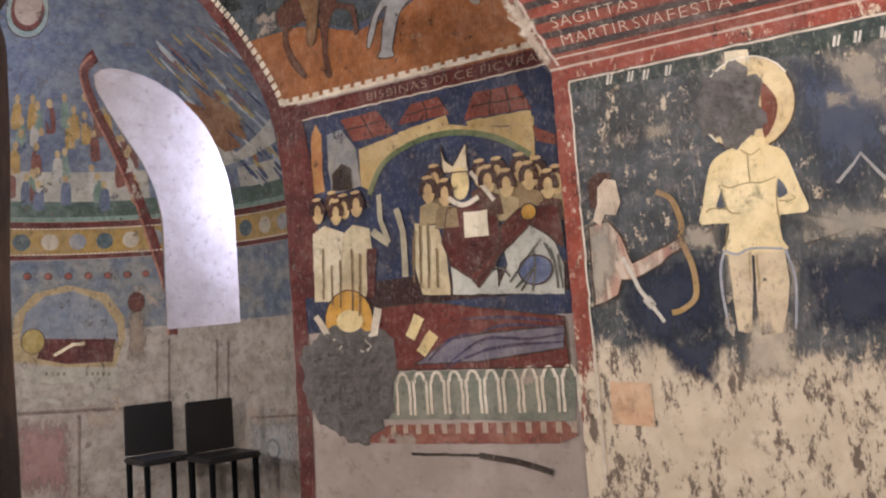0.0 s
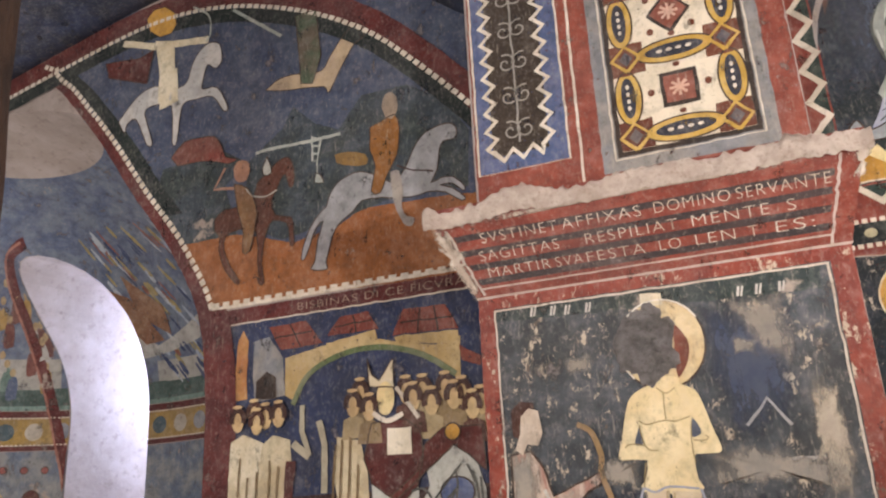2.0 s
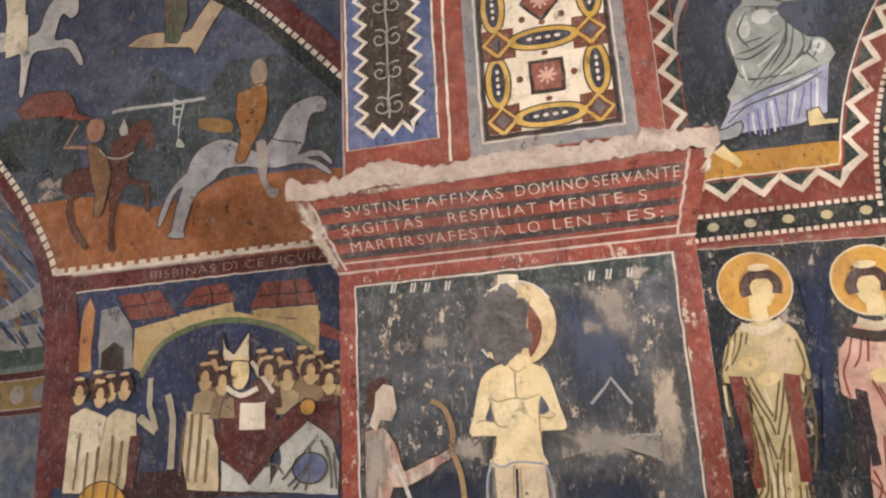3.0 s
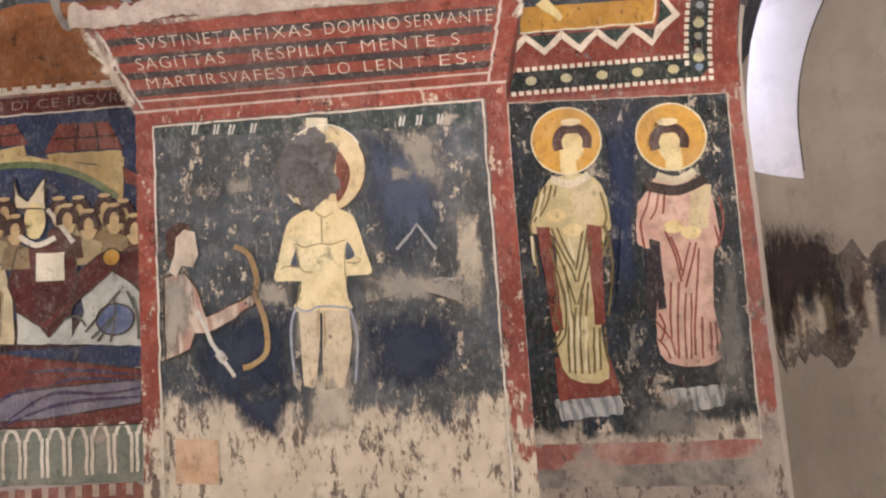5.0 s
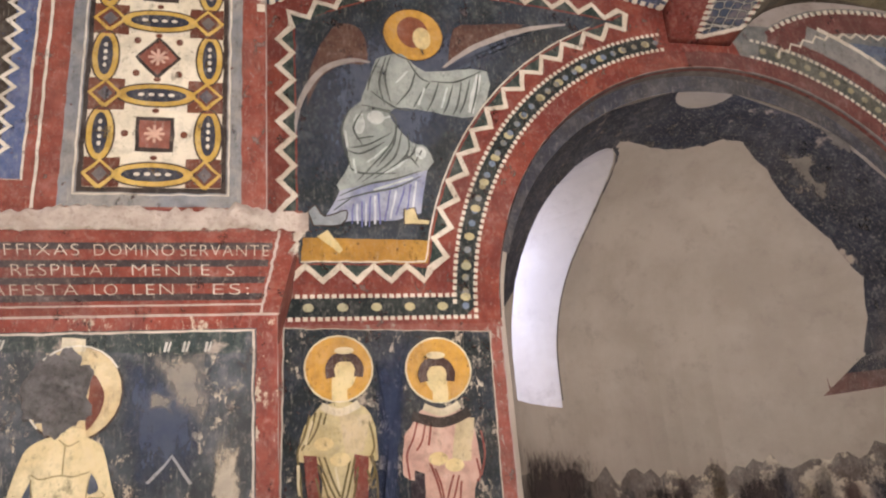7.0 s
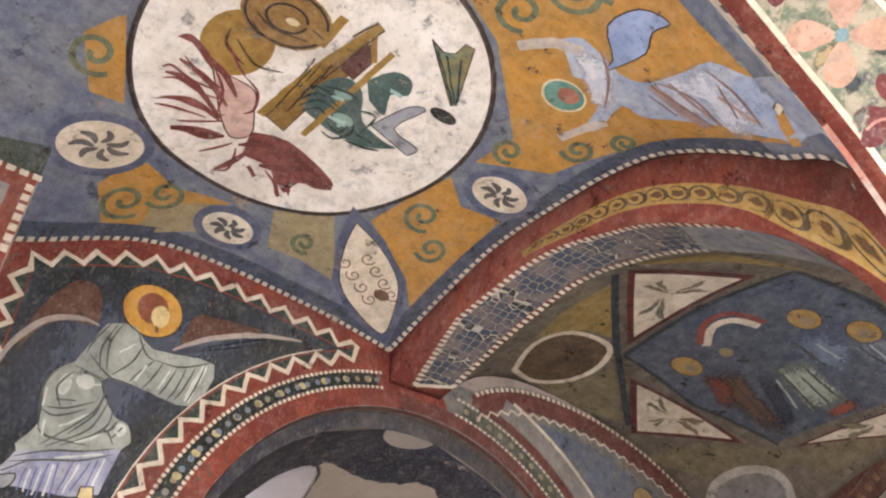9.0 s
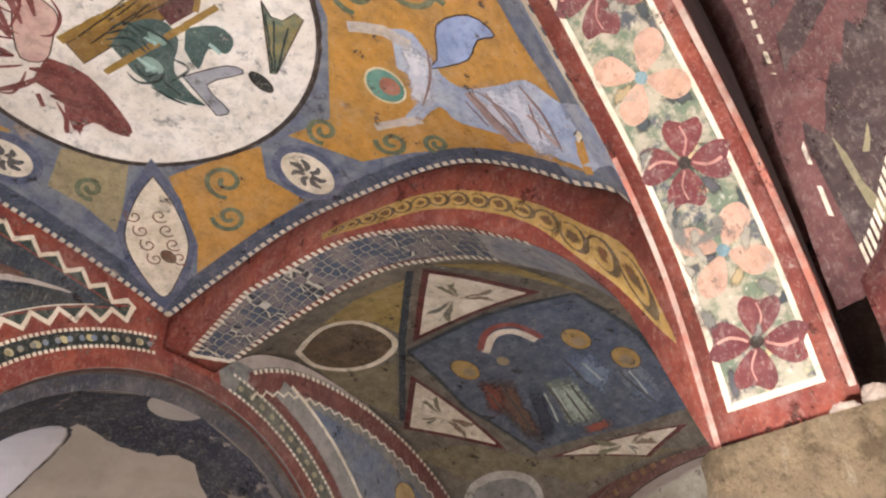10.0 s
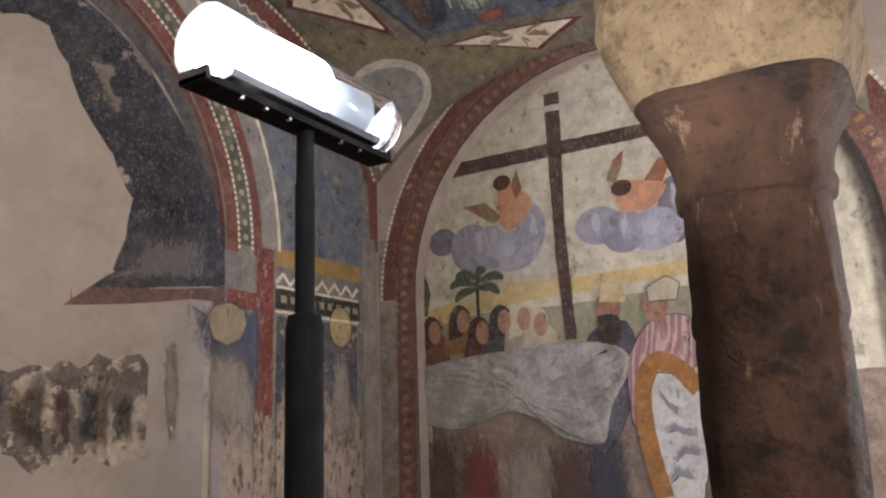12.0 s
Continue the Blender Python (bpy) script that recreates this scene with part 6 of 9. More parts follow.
paint(angel, "tunic_hem", north, [[(0.686, 3.301), (1.134, 3.424), (1.083, 3.185), (0.967, 3.149), (0.689, 3.136), (0.607, 3.147)]], fresco("a8a8b0", "8488a0", 0.25), 5)
paint(angel, "light_fold", north, [ell(*[(0.885, 3.718)][0], 0.045, 0.04, 14), ell(*[(0.796, 3.677)][0], 0.03, 0.06, 14), ell(*[(1.106, 3.52)][0], 0.03, 0.035, 14)] + stroke([(1.459, 4.005), (1.396, 3.765)], 0.03), fresco("d0d0c4", "c0c0b4", 0.2, fleck=0.1), 6)
for lines, w, tone in ((([(0.926, 4.082), (0.868, 3.957), (0.849, 3.871)], [(0.956, 4.084), (0.912, 3.925), (0.935, 3.791)], [(0.981, 4.093), (0.944, 3.961), (0.965, 3.809)], [(0.864, 3.872), (0.994, 3.776), (1.113, 3.772)], [(1.072, 4.074), (1.127, 3.971), (1.186, 3.94)], [(1.115, 4.023), (1.076, 3.899), (0.994, 3.793)], [(1.186, 3.94), (1.135, 3.868), (1.084, 3.781)], [(1.233, 3.942), (1.194, 3.837), (1.159, 3.767)], [(1.31, 3.929), (1.269, 3.806), (1.243, 3.754)], [(1.358, 3.949), (1.324, 3.808), (1.294, 3.746)], [(1.407, 3.969), (1.371, 3.845), (1.332, 3.757)], [(1.458, 4.007), (1.429, 3.865), (1.395, 3.76)], [(1.187, 3.947), (1.311, 3.946), (1.409, 3.987), (1.476, 4.026)], [(0.757, 3.766), (0.71, 3.665), (0.715, 3.553), (0.744, 3.427)], [(0.816, 3.785), (0.963, 3.758)], [(0.845, 3.77), (0.962, 3.742), (0.987, 3.66), (0.952, 3.56), (0.844, 3.43), (0.77, 3.35)], [(0.989, 3.693), (0.967, 3.561), (0.873, 3.43)], [(1.017, 3.661), (0.996, 3.562), (0.947, 3.464), (0.798, 3.35)], [(1.044, 3.629), (1.044, 3.531), (0.975, 3.449), (0.855, 3.367)], [(1.085, 3.565), (1.051, 3.499), (0.945, 3.432)], [(1.112, 3.533), (1.078, 3.468)], [(0.748, 3.538), (0.835, 3.557), (0.955, 3.626)], [(0.734, 3.521), (0.804, 3.508), (0.923, 3.576)], [(0.739, 3.427), (0.8, 3.397), (0.972, 3.401)], [(0.683, 3.271), (0.825, 3.335), (0.97, 3.37), (1.105, 3.42)], [(0.668, 3.241), (0.823, 3.289), (0.968, 3.323), (1.102, 3.388)], [(0.653, 3.195), (0.738, 3.257)], [(0.815, 3.752), (0.767, 3.651), (0.807, 3.556)], [(0.974, 3.433), (1.036, 3.498), (1.091, 3.436)], [(0.779, 3.587), (0.867, 3.606)],), 0.011, fresco("454a42", "565a52", 0.2)), (([(0.814, 3.735), (0.78, 3.619)], [(0.901, 3.706), (0.961, 3.725)], [(1.082, 3.516), (1.109, 3.484)], [(1.002, 3.93), (1.068, 4.003)], [(1.277, 3.91), (1.236, 3.787)], [(1.431, 3.953), (1.385, 3.794)], [(0.831, 3.461), (0.952, 3.56)], [(0.76, 3.475), (0.771, 3.396)], [(1.035, 3.482), (0.974, 3.433), (0.914, 3.4)], [(0.852, 3.305), (1.058, 3.378)], [(1.153, 3.903), (1.115, 3.799)], [(0.723, 3.633), (0.731, 3.537)],), 0.016, fresco("cfd0c4", "bfc0b4", 0.2)),
                       (([(0.751, 3.227), (0.738, 3.121)], [(0.793, 3.243), (0.787, 3.107)], [(0.837, 3.274), (0.821, 3.107)], [(0.874, 3.29), (0.877, 3.123)], [(0.938, 3.306), (0.901, 3.138)], [(1.011, 3.323), (0.959, 3.169)], [(1.041, 3.34), (1.018, 3.2)],), 0.012, fresco("6a6c9a", "787a9c", 0.2)), (([(0.77, 3.227), (0.766, 3.122)], [(0.816, 3.243), (0.805, 3.116)], [(0.967, 3.307), (0.93, 3.153)], [(0.857, 3.274), (0.852, 3.122)], [(1.071, 3.356), (1.047, 3.216)],), 0.014, fresco("d4d2ce", "c4c2c0", 0.2))):
    for line in lines:
        paint(angel, "fold_line", north, stroke(bend(line), w, True), tone, 7)
for shape in [[(0.57, 3.058), (0.622, 3.089), (0.691, 2.991), (0.678, 2.97)], [(1.002, 3.203), (1.054, 3.214), (1.068, 3.154), (1.125, 3.148), (1.124, 3.123), (0.995, 3.123)]]:
    paint(angel, "bare_foot", north, shape, FLESH, 6)
paint(angel, "scarf_tail", north, bend([(0.526, 3.187), (0.565, 3.219), (0.607, 3.162), (0.715, 3.197), (0.689, 3.121), (0.555, 3.115)], 3), fresco("9a9c98", "868a88", 0.3), 6)

# ---------------------------------------------------------------- the bay's vault
sky_vault = mural("vault_fresco", "vault fresco with round white medallion, ochre fields and blue bands")
MED = (1.30, 2.23)
SEG = 0.14
OCH = fresco("b07f36", "a37a40", 0.35)
OLIVE = fresco("55604a", "66684c", 0.4)
PALEBLUE = fresco("8d97ab", "a5a8ae", 0.3)
paint(sky_vault, "ochre_field", vault_a, [[(0.592, 3.263), (0.734, 3.063), (0.972, 3.215), (1.276, 3.191), (1.192, 3.467), (0.741, 3.624)], [(2.016, 2.883), (2.206, 2.343), (2.381, 2.49), (2.629, 2.441), (2.639, 2.95), (2.585, 3.317), (2.427, 3.127)], [(2.243, 2.168), (2.293, 1.902), (2.64, 1.322), (2.829, 0.784), (2.776, 1.434), (2.604, 1.964)], [(1.491, 1.324), (1.927, 0.699), (2.257, 0.712), (2.501, 0.694), (2.845, 0.783), (2.677, 1.353), (2.298, 1.908), (1.853, 1.482)], [(0.247, 2.463), (0.351, 2.327), (0.378, 2.308), (0.536, 2.763), (0.371, 2.746)]], OCH, 1, SEG)
paint(sky_vault, "drab_field", vault_a, [[(1.509, 3.115), (1.799, 2.934), (2.07, 3.388), (1.809, 3.355), (1.601, 3.372)], [(0.902, 3.374), (1.28, 3.198), (1.222, 3.462), (0.892, 3.604)]], fresco("8a7c5e", "958664", 0.35), 2, SEG)
paint(sky_vault, "ring_line", vault_a, stroke(ell(*MED, 0.885, 0.885, 60) + [(MED[0] + 0.885, MED[1])], 0.02), LINE, 3, 0)
paint(sky_vault, "medallion", vault_a, ell(*MED, 0.87, 0.87, 60), fresco("e2dacd", "d6ccbc", 0.2, fleck=0.1), 3, SEG)
for cxp, rx in (([(1.34, 3.354)][0], 0.15), ([(2.49, 2.269)][0], 0.17), ([(0.524, 3.017)][0], 0.2)):
    paint(sky_vault, "oval_border", vault_a, ell(*cxp, rx + 0.05, rx * 0.72 + 0.05, 28), fresco("4d5468", "5c6070", 0.35), 4, SEG)
    paint(sky_vault, "oval", vault_a, ell(*cxp, rx, rx * 0.72, 28), WHITE, 5, SEG)
    paint(sky_vault, "oval_sprig", vault_a, [p for k in range(7) for p in stroke(bend([(cxp[0] + rx * 0.15 * math.cos(k * 0.9), cxp[1] + rx * 0.1 * math.sin(k * 0.9)), (cxp[0] + rx * 0.45 * math.cos(k * 0.9 + 0.5), cxp[1] + rx * 0.3 * math.sin(k * 0.9 + 0.5)), (cxp[0] + rx * 0.72 * math.cos(k * 0.9 + 0.2), cxp[1] + rx * 0.48 * math.sin(k * 0.9 + 0.2))]), 0.034, True)], fresco("4c4a48", "5c5650", 0.4), 6)
leaf = [(1.949, 2.927), (2.171, 3.013), (2.387, 3.159), (2.486, 3.346), (2.519, 3.546), (2.26, 3.478), (2.085, 3.35), (1.981, 3.114)]
paint(sky_vault, "leaf_border", vault_a, [(x + (x - sum(q[0] for q in leaf) / 8) * 0.28, y + (y - sum(q[1] for q in leaf) / 8) * 0.28) for x, y in leaf], fresco("4d5468", "5c6070", 0.35), 4, SEG)
paint(sky_vault, "leaf", vault_a, bend(leaf + leaf[:1], 4), WHITE, 5, SEG)
lc = (sum(q[0] for q in leaf) / 8, sum(q[1] for q in leaf) / 8)
paint(sky_vault, "leaf_scroll", vault_a, [p for k in range(4) for s in (-1, 1) for p in stroke(scroll(lc[0] + s * 0.05 + (k - 1.5) * 0.09, lc[1] + (k - 1.5) * 0.05 - s * 0.05, 0.05, 1.2, s, 14), 0.009)] + [ell(lc[0] + 0.13, lc[1] + 0.06, 0.05, 0.035, 12)], fresco("7c4436", "5a4a34", 0.3), 6)
# ochre scrollwork
for q, r, f in zip([(0.758, 3.355), (0.938, 3.268), (2.247, 2.678), (2.429, 2.854), (1.813, 1.265), (1.907, 1.006), (1.955, 0.859), (2.327, 1.984), (2.583, 1.728), (2.693, 1.511), (0.327, 2.54), (1.767, 3.231)], (0.13, 0.11, 0.12, 0.1, 0.12, 0.12, 0.1, 0.09, 0.09, 0.07, 0.12, 0.08), (1, -1, 1, -1, 1, -1, 1, 1, -1, 1, 1, 1)):
    paint(sky_vault, "ochre_scroll", vault_a, stroke(scroll(q[0], q[1], r, 1.4, f, 22, 0.8), 0.03), OLIVE, 3)
# the flying figure
flyer = new("painted_flyer")
flyer.parent = sky_vault
paint(flyer, "halo", vault_a, ell(*[(2.273, 1.497)][0], 0.105, 0.09), fresco("4f8274", "5f8a7c", 0.3), 4, SEG)
paint(flyer, "halo_rim", vault_a, stroke(ell(*[(2.273, 1.497)][0], 0.108, 0.093) + ell(*[(2.273, 1.497)][0], 0.108, 0.093)[:1], 0.012), CREAM, 5)
paint(flyer, "head", vault_a, ell(*[(2.285, 1.477)][0], 0.055, 0.05), fresco("a56a52", "8f5a48", 0.3), 6)
paint(flyer, "mantle", vault_a, [bend([(2.033, 1.249), (2.094, 1.165), (2.31, 1.176), (2.4, 1.107), (2.401, 0.941), (2.394, 0.794), (2.501, 0.694), (2.452, 0.562), (2.643, 0.562), (2.829, 0.748), (2.792, 0.823), (2.7, 0.997), (2.586, 1.277), (2.473, 1.319), (2.539, 1.526), (2.487, 1.575), (2.373, 1.318), (2.213, 1.369)], 3)], PALEBLUE, 4, SEG)
paint(flyer, "tail", vault_a, bend([(2.259, 1.267), (2.236, 1.144), (2.09, 1.028), (2.093, 0.859), (2.198, 0.802), (2.196, 0.889), (2.267, 0.994), (2.276, 1.146)], 3), fresco("8a97b4", "7a88a6", 0.3), 4, SEG)
paint(flyer, "mantle_shade", vault_a, [*stroke([(2.418, 1.105), (2.593, 1.092), (2.702, 1.055)], 0.05), *stroke([(2.433, 1.026), (2.565, 1.011), (2.699, 0.983)], 0.02), *stroke([(2.541, 0.881), (2.697, 0.835)], 0.02)], fresco("9a8076", "84706a", 0.3), 5)
paint(flyer, "arm", vault_a, [*stroke([(1.93, 1.427), (2.02, 1.291), (2.136, 1.223)], 0.06), *stroke([(2.456, 1.728), (2.495, 1.562), (2.522, 1.472)], 0.05)], fresco("b9a894", "a8a09c", 0.3), 5)
paint(flyer, "foot", vault_a, [[(2.65, 0.738), (2.579, 0.647), (2.44, 0.546), (2.616, 0.656), (2.693, 0.743)]], CREAM, 6)
paint(flyer, "ochre_strip", vault_a, [[(2.678, 0.757), (2.659, 0.697), (2.846, 0.758), (2.844, 0.794)]], OCH, 6, SEG)
# the chariot in the medallion
cart = new("painted_chariot")
cart.parent = sky_vault
WHEEL = fresco("7a5a30", "8a6a3a", 0.25)
paint(cart, "wheel", vault_a, ell(*[(0.862, 2.209)][0], 0.17, 0.2), fresco("9a7836", "8a682e", 0.25), 4, SEG)
paint(cart, "wheel", vault_a, ell(*[(0.992, 1.956)][0], 0.22, 0.17), WHEEL, 5, SEG)
paint(cart, "wheel_ring", vault_a, [p for r in (0.9, 0.45) for p in stroke([(x, y) for x, y in ell(*[(0.992, 1.956)][0], 0.22 * r, 0.17 * r)], 0.014)], LINE, 6)
paint(cart, "hub", vault_a, ell(*[(1.022, 1.958)][0], 0.035, 0.02, 12), CREAM, 7)
paint(cart, "shaft", vault_a, [*stroke([(1.14, 2.546), (1.244, 2.142), (1.376, 1.744)], 0.05), *stroke([(1.389, 2.553), (1.452, 2.208), (1.502, 1.848)], 0.035), *stroke([(1.379, 1.816), (1.456, 1.947)], 0.03), *stroke([(1.21, 1.801), (1.192, 2.011)], 0.05)], fresco("94742e", "8a6a34", 0.25), 6)
paint(cart, "cart_side", vault_a, [[(1.17, 2.544), (1.266, 2.077), (1.35, 1.821), (1.426, 1.952), (1.336, 2.337), (1.292, 2.586)]], fresco("84642c", "74562a", 0.25), 4, SEG)
paint(cart, "cart_box", vault_a, [[(1.325, 2.069), (1.393, 1.835), (1.456, 1.947), (1.43, 2.101)]], fresco("5a3430", "4e2e2c", 0.25), 5, SEG)
paint(cart, "red_beast", vault_a, [bend([(1.15, 2.675), (1.353, 2.631), (1.669, 2.742), (1.679, 2.811), (1.528, 2.857), (1.488, 2.964), (1.35, 2.85), (1.178, 2.838)], 3)], fresco("6a302c", "7a4038", 0.3), 5, SEG)
paint(cart, "red_streaks", vault_a, [p for q in ([(0.633, 2.507), (0.77, 2.514), (0.977, 2.667)], [(0.676, 2.65), (0.823, 2.62), (0.985, 2.683)], [(0.778, 2.809), (0.903, 2.779), (1.043, 2.762)], [(0.665, 2.411), (0.832, 2.473), (0.976, 2.581)], [(0.731, 2.328), (0.879, 2.399), (0.993, 2.504)], [(0.621, 2.293), (0.699, 2.293), (0.822, 2.399)], [(1.089, 2.996), (1.151, 2.905), (1.205, 2.771)], [(1.362, 2.841), (1.475, 3.0)], [(1.408, 2.805), (1.512, 2.945)], [(1.239, 2.887), (1.3, 2.937)]) for p in stroke(bend(q), 0.035, True)], fresco("6e3830", "84504a", 0.3), 6)
paint(cart, "pale_rider", vault_a, [bend([(0.822, 2.399), (0.954, 2.405), (1.059, 2.432), (1.109, 2.548), (1.159, 2.691), (1.07, 2.756), (0.96, 2.635)], 3)], fresco("c8a898", "b89488", 0.3), 5, SEG)
paint(cart, "green_cloth", vault_a, [bend([(1.312, 2.404), (1.3, 2.229), (1.384, 2.107), (1.505, 2.136), (1.598, 2.294), (1.762, 2.347), (1.841, 2.352), (1.685, 2.444), (1.478, 2.452)], 3), bend([(1.485, 2.059), (1.566, 1.934), (1.668, 1.93), (1.702, 2.02), (1.629, 2.066), (1.673, 2.199), (1.557, 2.16)], 3)], fresco("4c5f58", "3e504c", 0.3), 5, SEG)
paint(cart, "green_light", vault_a, [ell(*[(1.432, 2.203)][0], 0.05, 0.03, 12), ell(*[(1.513, 2.348)][0], 0.06, 0.04, 12)], fresco("8aa094", "7a9488", 0.3), 6)
paint(cart, "grey_limb", vault_a, [bend([(1.652, 2.295), (1.745, 2.078), (1.83, 2.045), (1.76, 2.243), (1.94, 2.283), (1.921, 2.358)], 3)], fresco("9a9a9c", "8a8a90", 0.3), 4, SEG)
paint(cart, "fan", vault_a, [[(1.604, 1.661), (1.69, 1.69), (1.739, 1.662), (1.744, 1.583), (1.793, 1.578), (1.931, 1.916), (1.911, 1.937)]], fresco("5e6c5c", "8a7a48", 0.3), 5, SEG)
paint(cart, "dark_leaf", vault_a, ell(*[(1.918, 2.014)][0], 0.075, 0.035), GREEN, 5, SEG)
for lines, w, a, b in ((([(0.611, 2.3), (0.659, 2.265), (0.75, 2.313), (0.843, 2.385)], [(0.61, 2.485), (0.649, 2.459), (0.763, 2.5), (0.895, 2.511)], [(0.637, 2.542), (0.705, 2.518), (0.832, 2.554), (0.929, 2.55)], [(0.645, 2.668), (0.735, 2.635), (0.879, 2.646), (0.99, 2.636)], [(0.659, 2.698), (0.746, 2.687), (0.914, 2.687)], [(0.795, 2.759), (0.879, 2.73), (0.996, 2.675)], [(0.678, 2.384), (0.796, 2.457), (0.926, 2.489)], [(0.97, 2.912), (1.052, 2.837), (1.099, 2.781)], [(1.078, 3.004), (1.15, 2.962), (1.144, 2.863), (1.128, 2.805)], [(1.327, 2.868), (1.412, 2.924), (1.453, 2.992)], [(1.385, 2.823), (1.469, 2.904), (1.523, 2.962)], [(0.832, 2.392), (0.916, 2.496), (0.949, 2.642)], [(0.977, 2.367), (1.069, 2.424), (1.1, 2.532), (1.066, 2.581)], [(0.807, 2.211), (0.924, 2.324), (0.977, 2.367)],), 0.016, "6e3430", "7e4840"), (([(0.783, 2.818), (0.854, 2.795), (0.958, 2.801), (1.043, 2.762)], [(1.13, 2.781), (1.263, 2.703), (1.367, 2.765)], [(1.519, 2.815), (1.609, 2.816), (1.702, 2.791)], [(1.373, 2.663), (1.479, 2.723), (1.605, 2.754)], [(1.285, 2.853), (1.397, 2.814), (1.523, 2.737)],), 0.045, "5a2622", "6a322c"), (([(1.256, 2.313), (1.3, 2.229), (1.441, 2.242)], [(1.264, 2.353), (1.322, 2.264), (1.451, 2.282)], [(1.276, 2.388), (1.347, 2.303), (1.45, 2.307)], [(1.301, 2.413), (1.362, 2.352), (1.417, 2.36)], [(1.32, 2.211), (1.433, 2.179), (1.504, 2.184)], [(1.456, 2.472), (1.531, 2.48), (1.587, 2.406), (1.577, 2.339)], [(1.448, 2.406), (1.532, 2.429), (1.555, 2.359)], [(1.586, 2.457), (1.685, 2.444), (1.775, 2.415)], [(1.609, 2.386), (1.718, 2.388)], [(1.546, 2.244), (1.641, 2.229), (1.63, 2.366)], [(1.661, 1.697), (1.906, 1.916)], [(1.711, 1.693), (1.914, 1.908)], [(1.779, 1.668), (1.922, 1.899)],), 0.016, "22322f", "2c3c38"), (([(1.39, 2.241), (1.452, 2.233)], [(1.438, 2.366), (1.523, 2.363)], [(1.511, 2.398), (1.53, 2.347)], [(1.608, 2.038), (1.681, 2.041)],), 0.03, "a4bcb2", "94aca2"), (([(1.186, 2.463), (1.224, 2.16)], [(1.247, 2.458), (1.283, 2.153)], [(1.201, 2.225), (1.208, 2.085)], [(1.239, 2.236), (1.246, 2.095)], [(1.288, 2.262), (1.296, 2.073)], [(0.859, 2.049), (0.945, 2.1), (1.121, 2.096)], [(0.856, 1.992), (0.968, 2.039), (1.135, 2.019)], [(1.12, 1.947), (1.194, 1.966)], [(0.846, 2.18), (0.985, 2.276), (1.121, 2.249)], [(0.797, 2.14), (0.822, 2.239), (0.945, 2.308)], [(1.292, 1.876), (1.352, 1.732)], [(1.301, 2.181), (1.399, 1.753)],), 0.014, "3c2c18", "4c3a20")):
    for line in lines:
        paint(cart, "drawn_line", vault_a, stroke(bend(line), w, True), fresco(a, b, 0.2), 7)
for shape, a in zip(([(2.064, 1.225), (2.202, 1.146), (2.469, 1.333), (2.478, 1.469), (2.258, 1.357)], [(2.383, 1.108), (2.379, 0.838), (2.503, 0.797), (2.732, 0.807), (2.806, 0.989), (2.507, 0.938)], [(2.438, 1.091), (2.442, 0.973), (2.665, 1), (2.628, 1.118)],), ("e0dcd8", "d4d2d6", "c8c0bc")):
    soft_patch(flyer, "light", vault_a, shape, a, "bcbcc4", 5, 0.8)
for line in ([(2.418, 1.105), (2.561, 1.066), (2.701, 1.026)], [(2.409, 1.067), (2.534, 0.987), (2.7, 0.997)], [(2.459, 1.156), (2.608, 1.134)], [(2.409, 0.834), (2.555, 0.81), (2.728, 0.831)], [(2.168, 1.149), (2.306, 1.24), (2.444, 1.401)], [(2.491, 0.843), (2.661, 0.889)],):
    paint(flyer, "fold_line", vault_a, stroke(bend(line), 0.014, True), fresco("6a5450", "7a6058", 0.3), 6)
# edges of the vault
n_edge = [(x, 3.62) for x in (0.35, 0.8, 1.2, 1.6, 2.0, 2.4, 2.6)]
e_edge = [(rib_x(3.62 - 0.1 * k) - 0.03, 3.62 - 0.1 * k) for k in range(31)]
s_edge = [(2.9 - 0.1 * k, 0.585) for k in range(29)]
paint(sky_vault, "edge_dark", vault_a, [rect(0.2, 3.52, 2.62, 3.64), [(2.80, 0.9), (2.91, 0.9), (2.64, 3.6), (2.53, 3.6)]], fresco("3c4450", "464c5a", 0.35), 2, SEG)
paint(sky_vault, "dentil", vault_a, dashes(n_edge, 0.03, 0.03, 0.05) + dashes(e_edge, 0.03, 0.03, 0.05), WHITE, 6)
paint(sky_vault, "dentil_south", vault_a, dashes(s_edge, 0.05, 0.045, 0.075, 0.02) + [rect(0.2, 0.565, 2.9, 0.59)], WHITE, 6, SEG)
paint(sky_vault, "pier_top", upper_face, rect(-0.95, 4.395, 0.33, 4.95), fresco("353c3e", "3c4438", 0.35), 3)
paint(sky_vault, "pier_dentil", upper_face, dashes([(-0.6, 4.385), (0.305, 4.375), (0.305, 3.95)], 0.035, 0.04, 0.06), WHITE, 5)

# ---------------------------------------------------------------- arch between the bays
netting = Nodes("hex_netting")
vor = netting.add("ShaderNodeTexVoronoi", Scale=17.0, Randomness=0.35)
vor.feature = "DISTANCE_TO_EDGE"
netting.link(netting.pos(), vor.inputs["Vector"])
vor2 = netting.add("ShaderNodeTexVoronoi", Scale=17.0, Randomness=0.35)
netting.link(netting.pos(), vor2.inputs["Vector"])
tint = netting.mix(netting.ramp(netting.noise(7.0), 0.4, 0.6), lin("3c4350"), lin("6f625e"))
tint = netting.mix(netting.ramp(vor2.outputs["Distance"], 0.0, 0.03), lin("6a3c38"), tint)
tint = netting.mix(netting.ramp(vor.outputs["Distance"], 0.08, 0.13), lin("2a2828"), tint)
tint = netting.mix(netting.ramp(vor.outputs["Distance"], 0.02, 0.05), lin("a8a090"), tint)
netting.link(tint, netting.b.inputs["Base Color"])
netting.b.inputs["Roughness"].default_value = 0.9
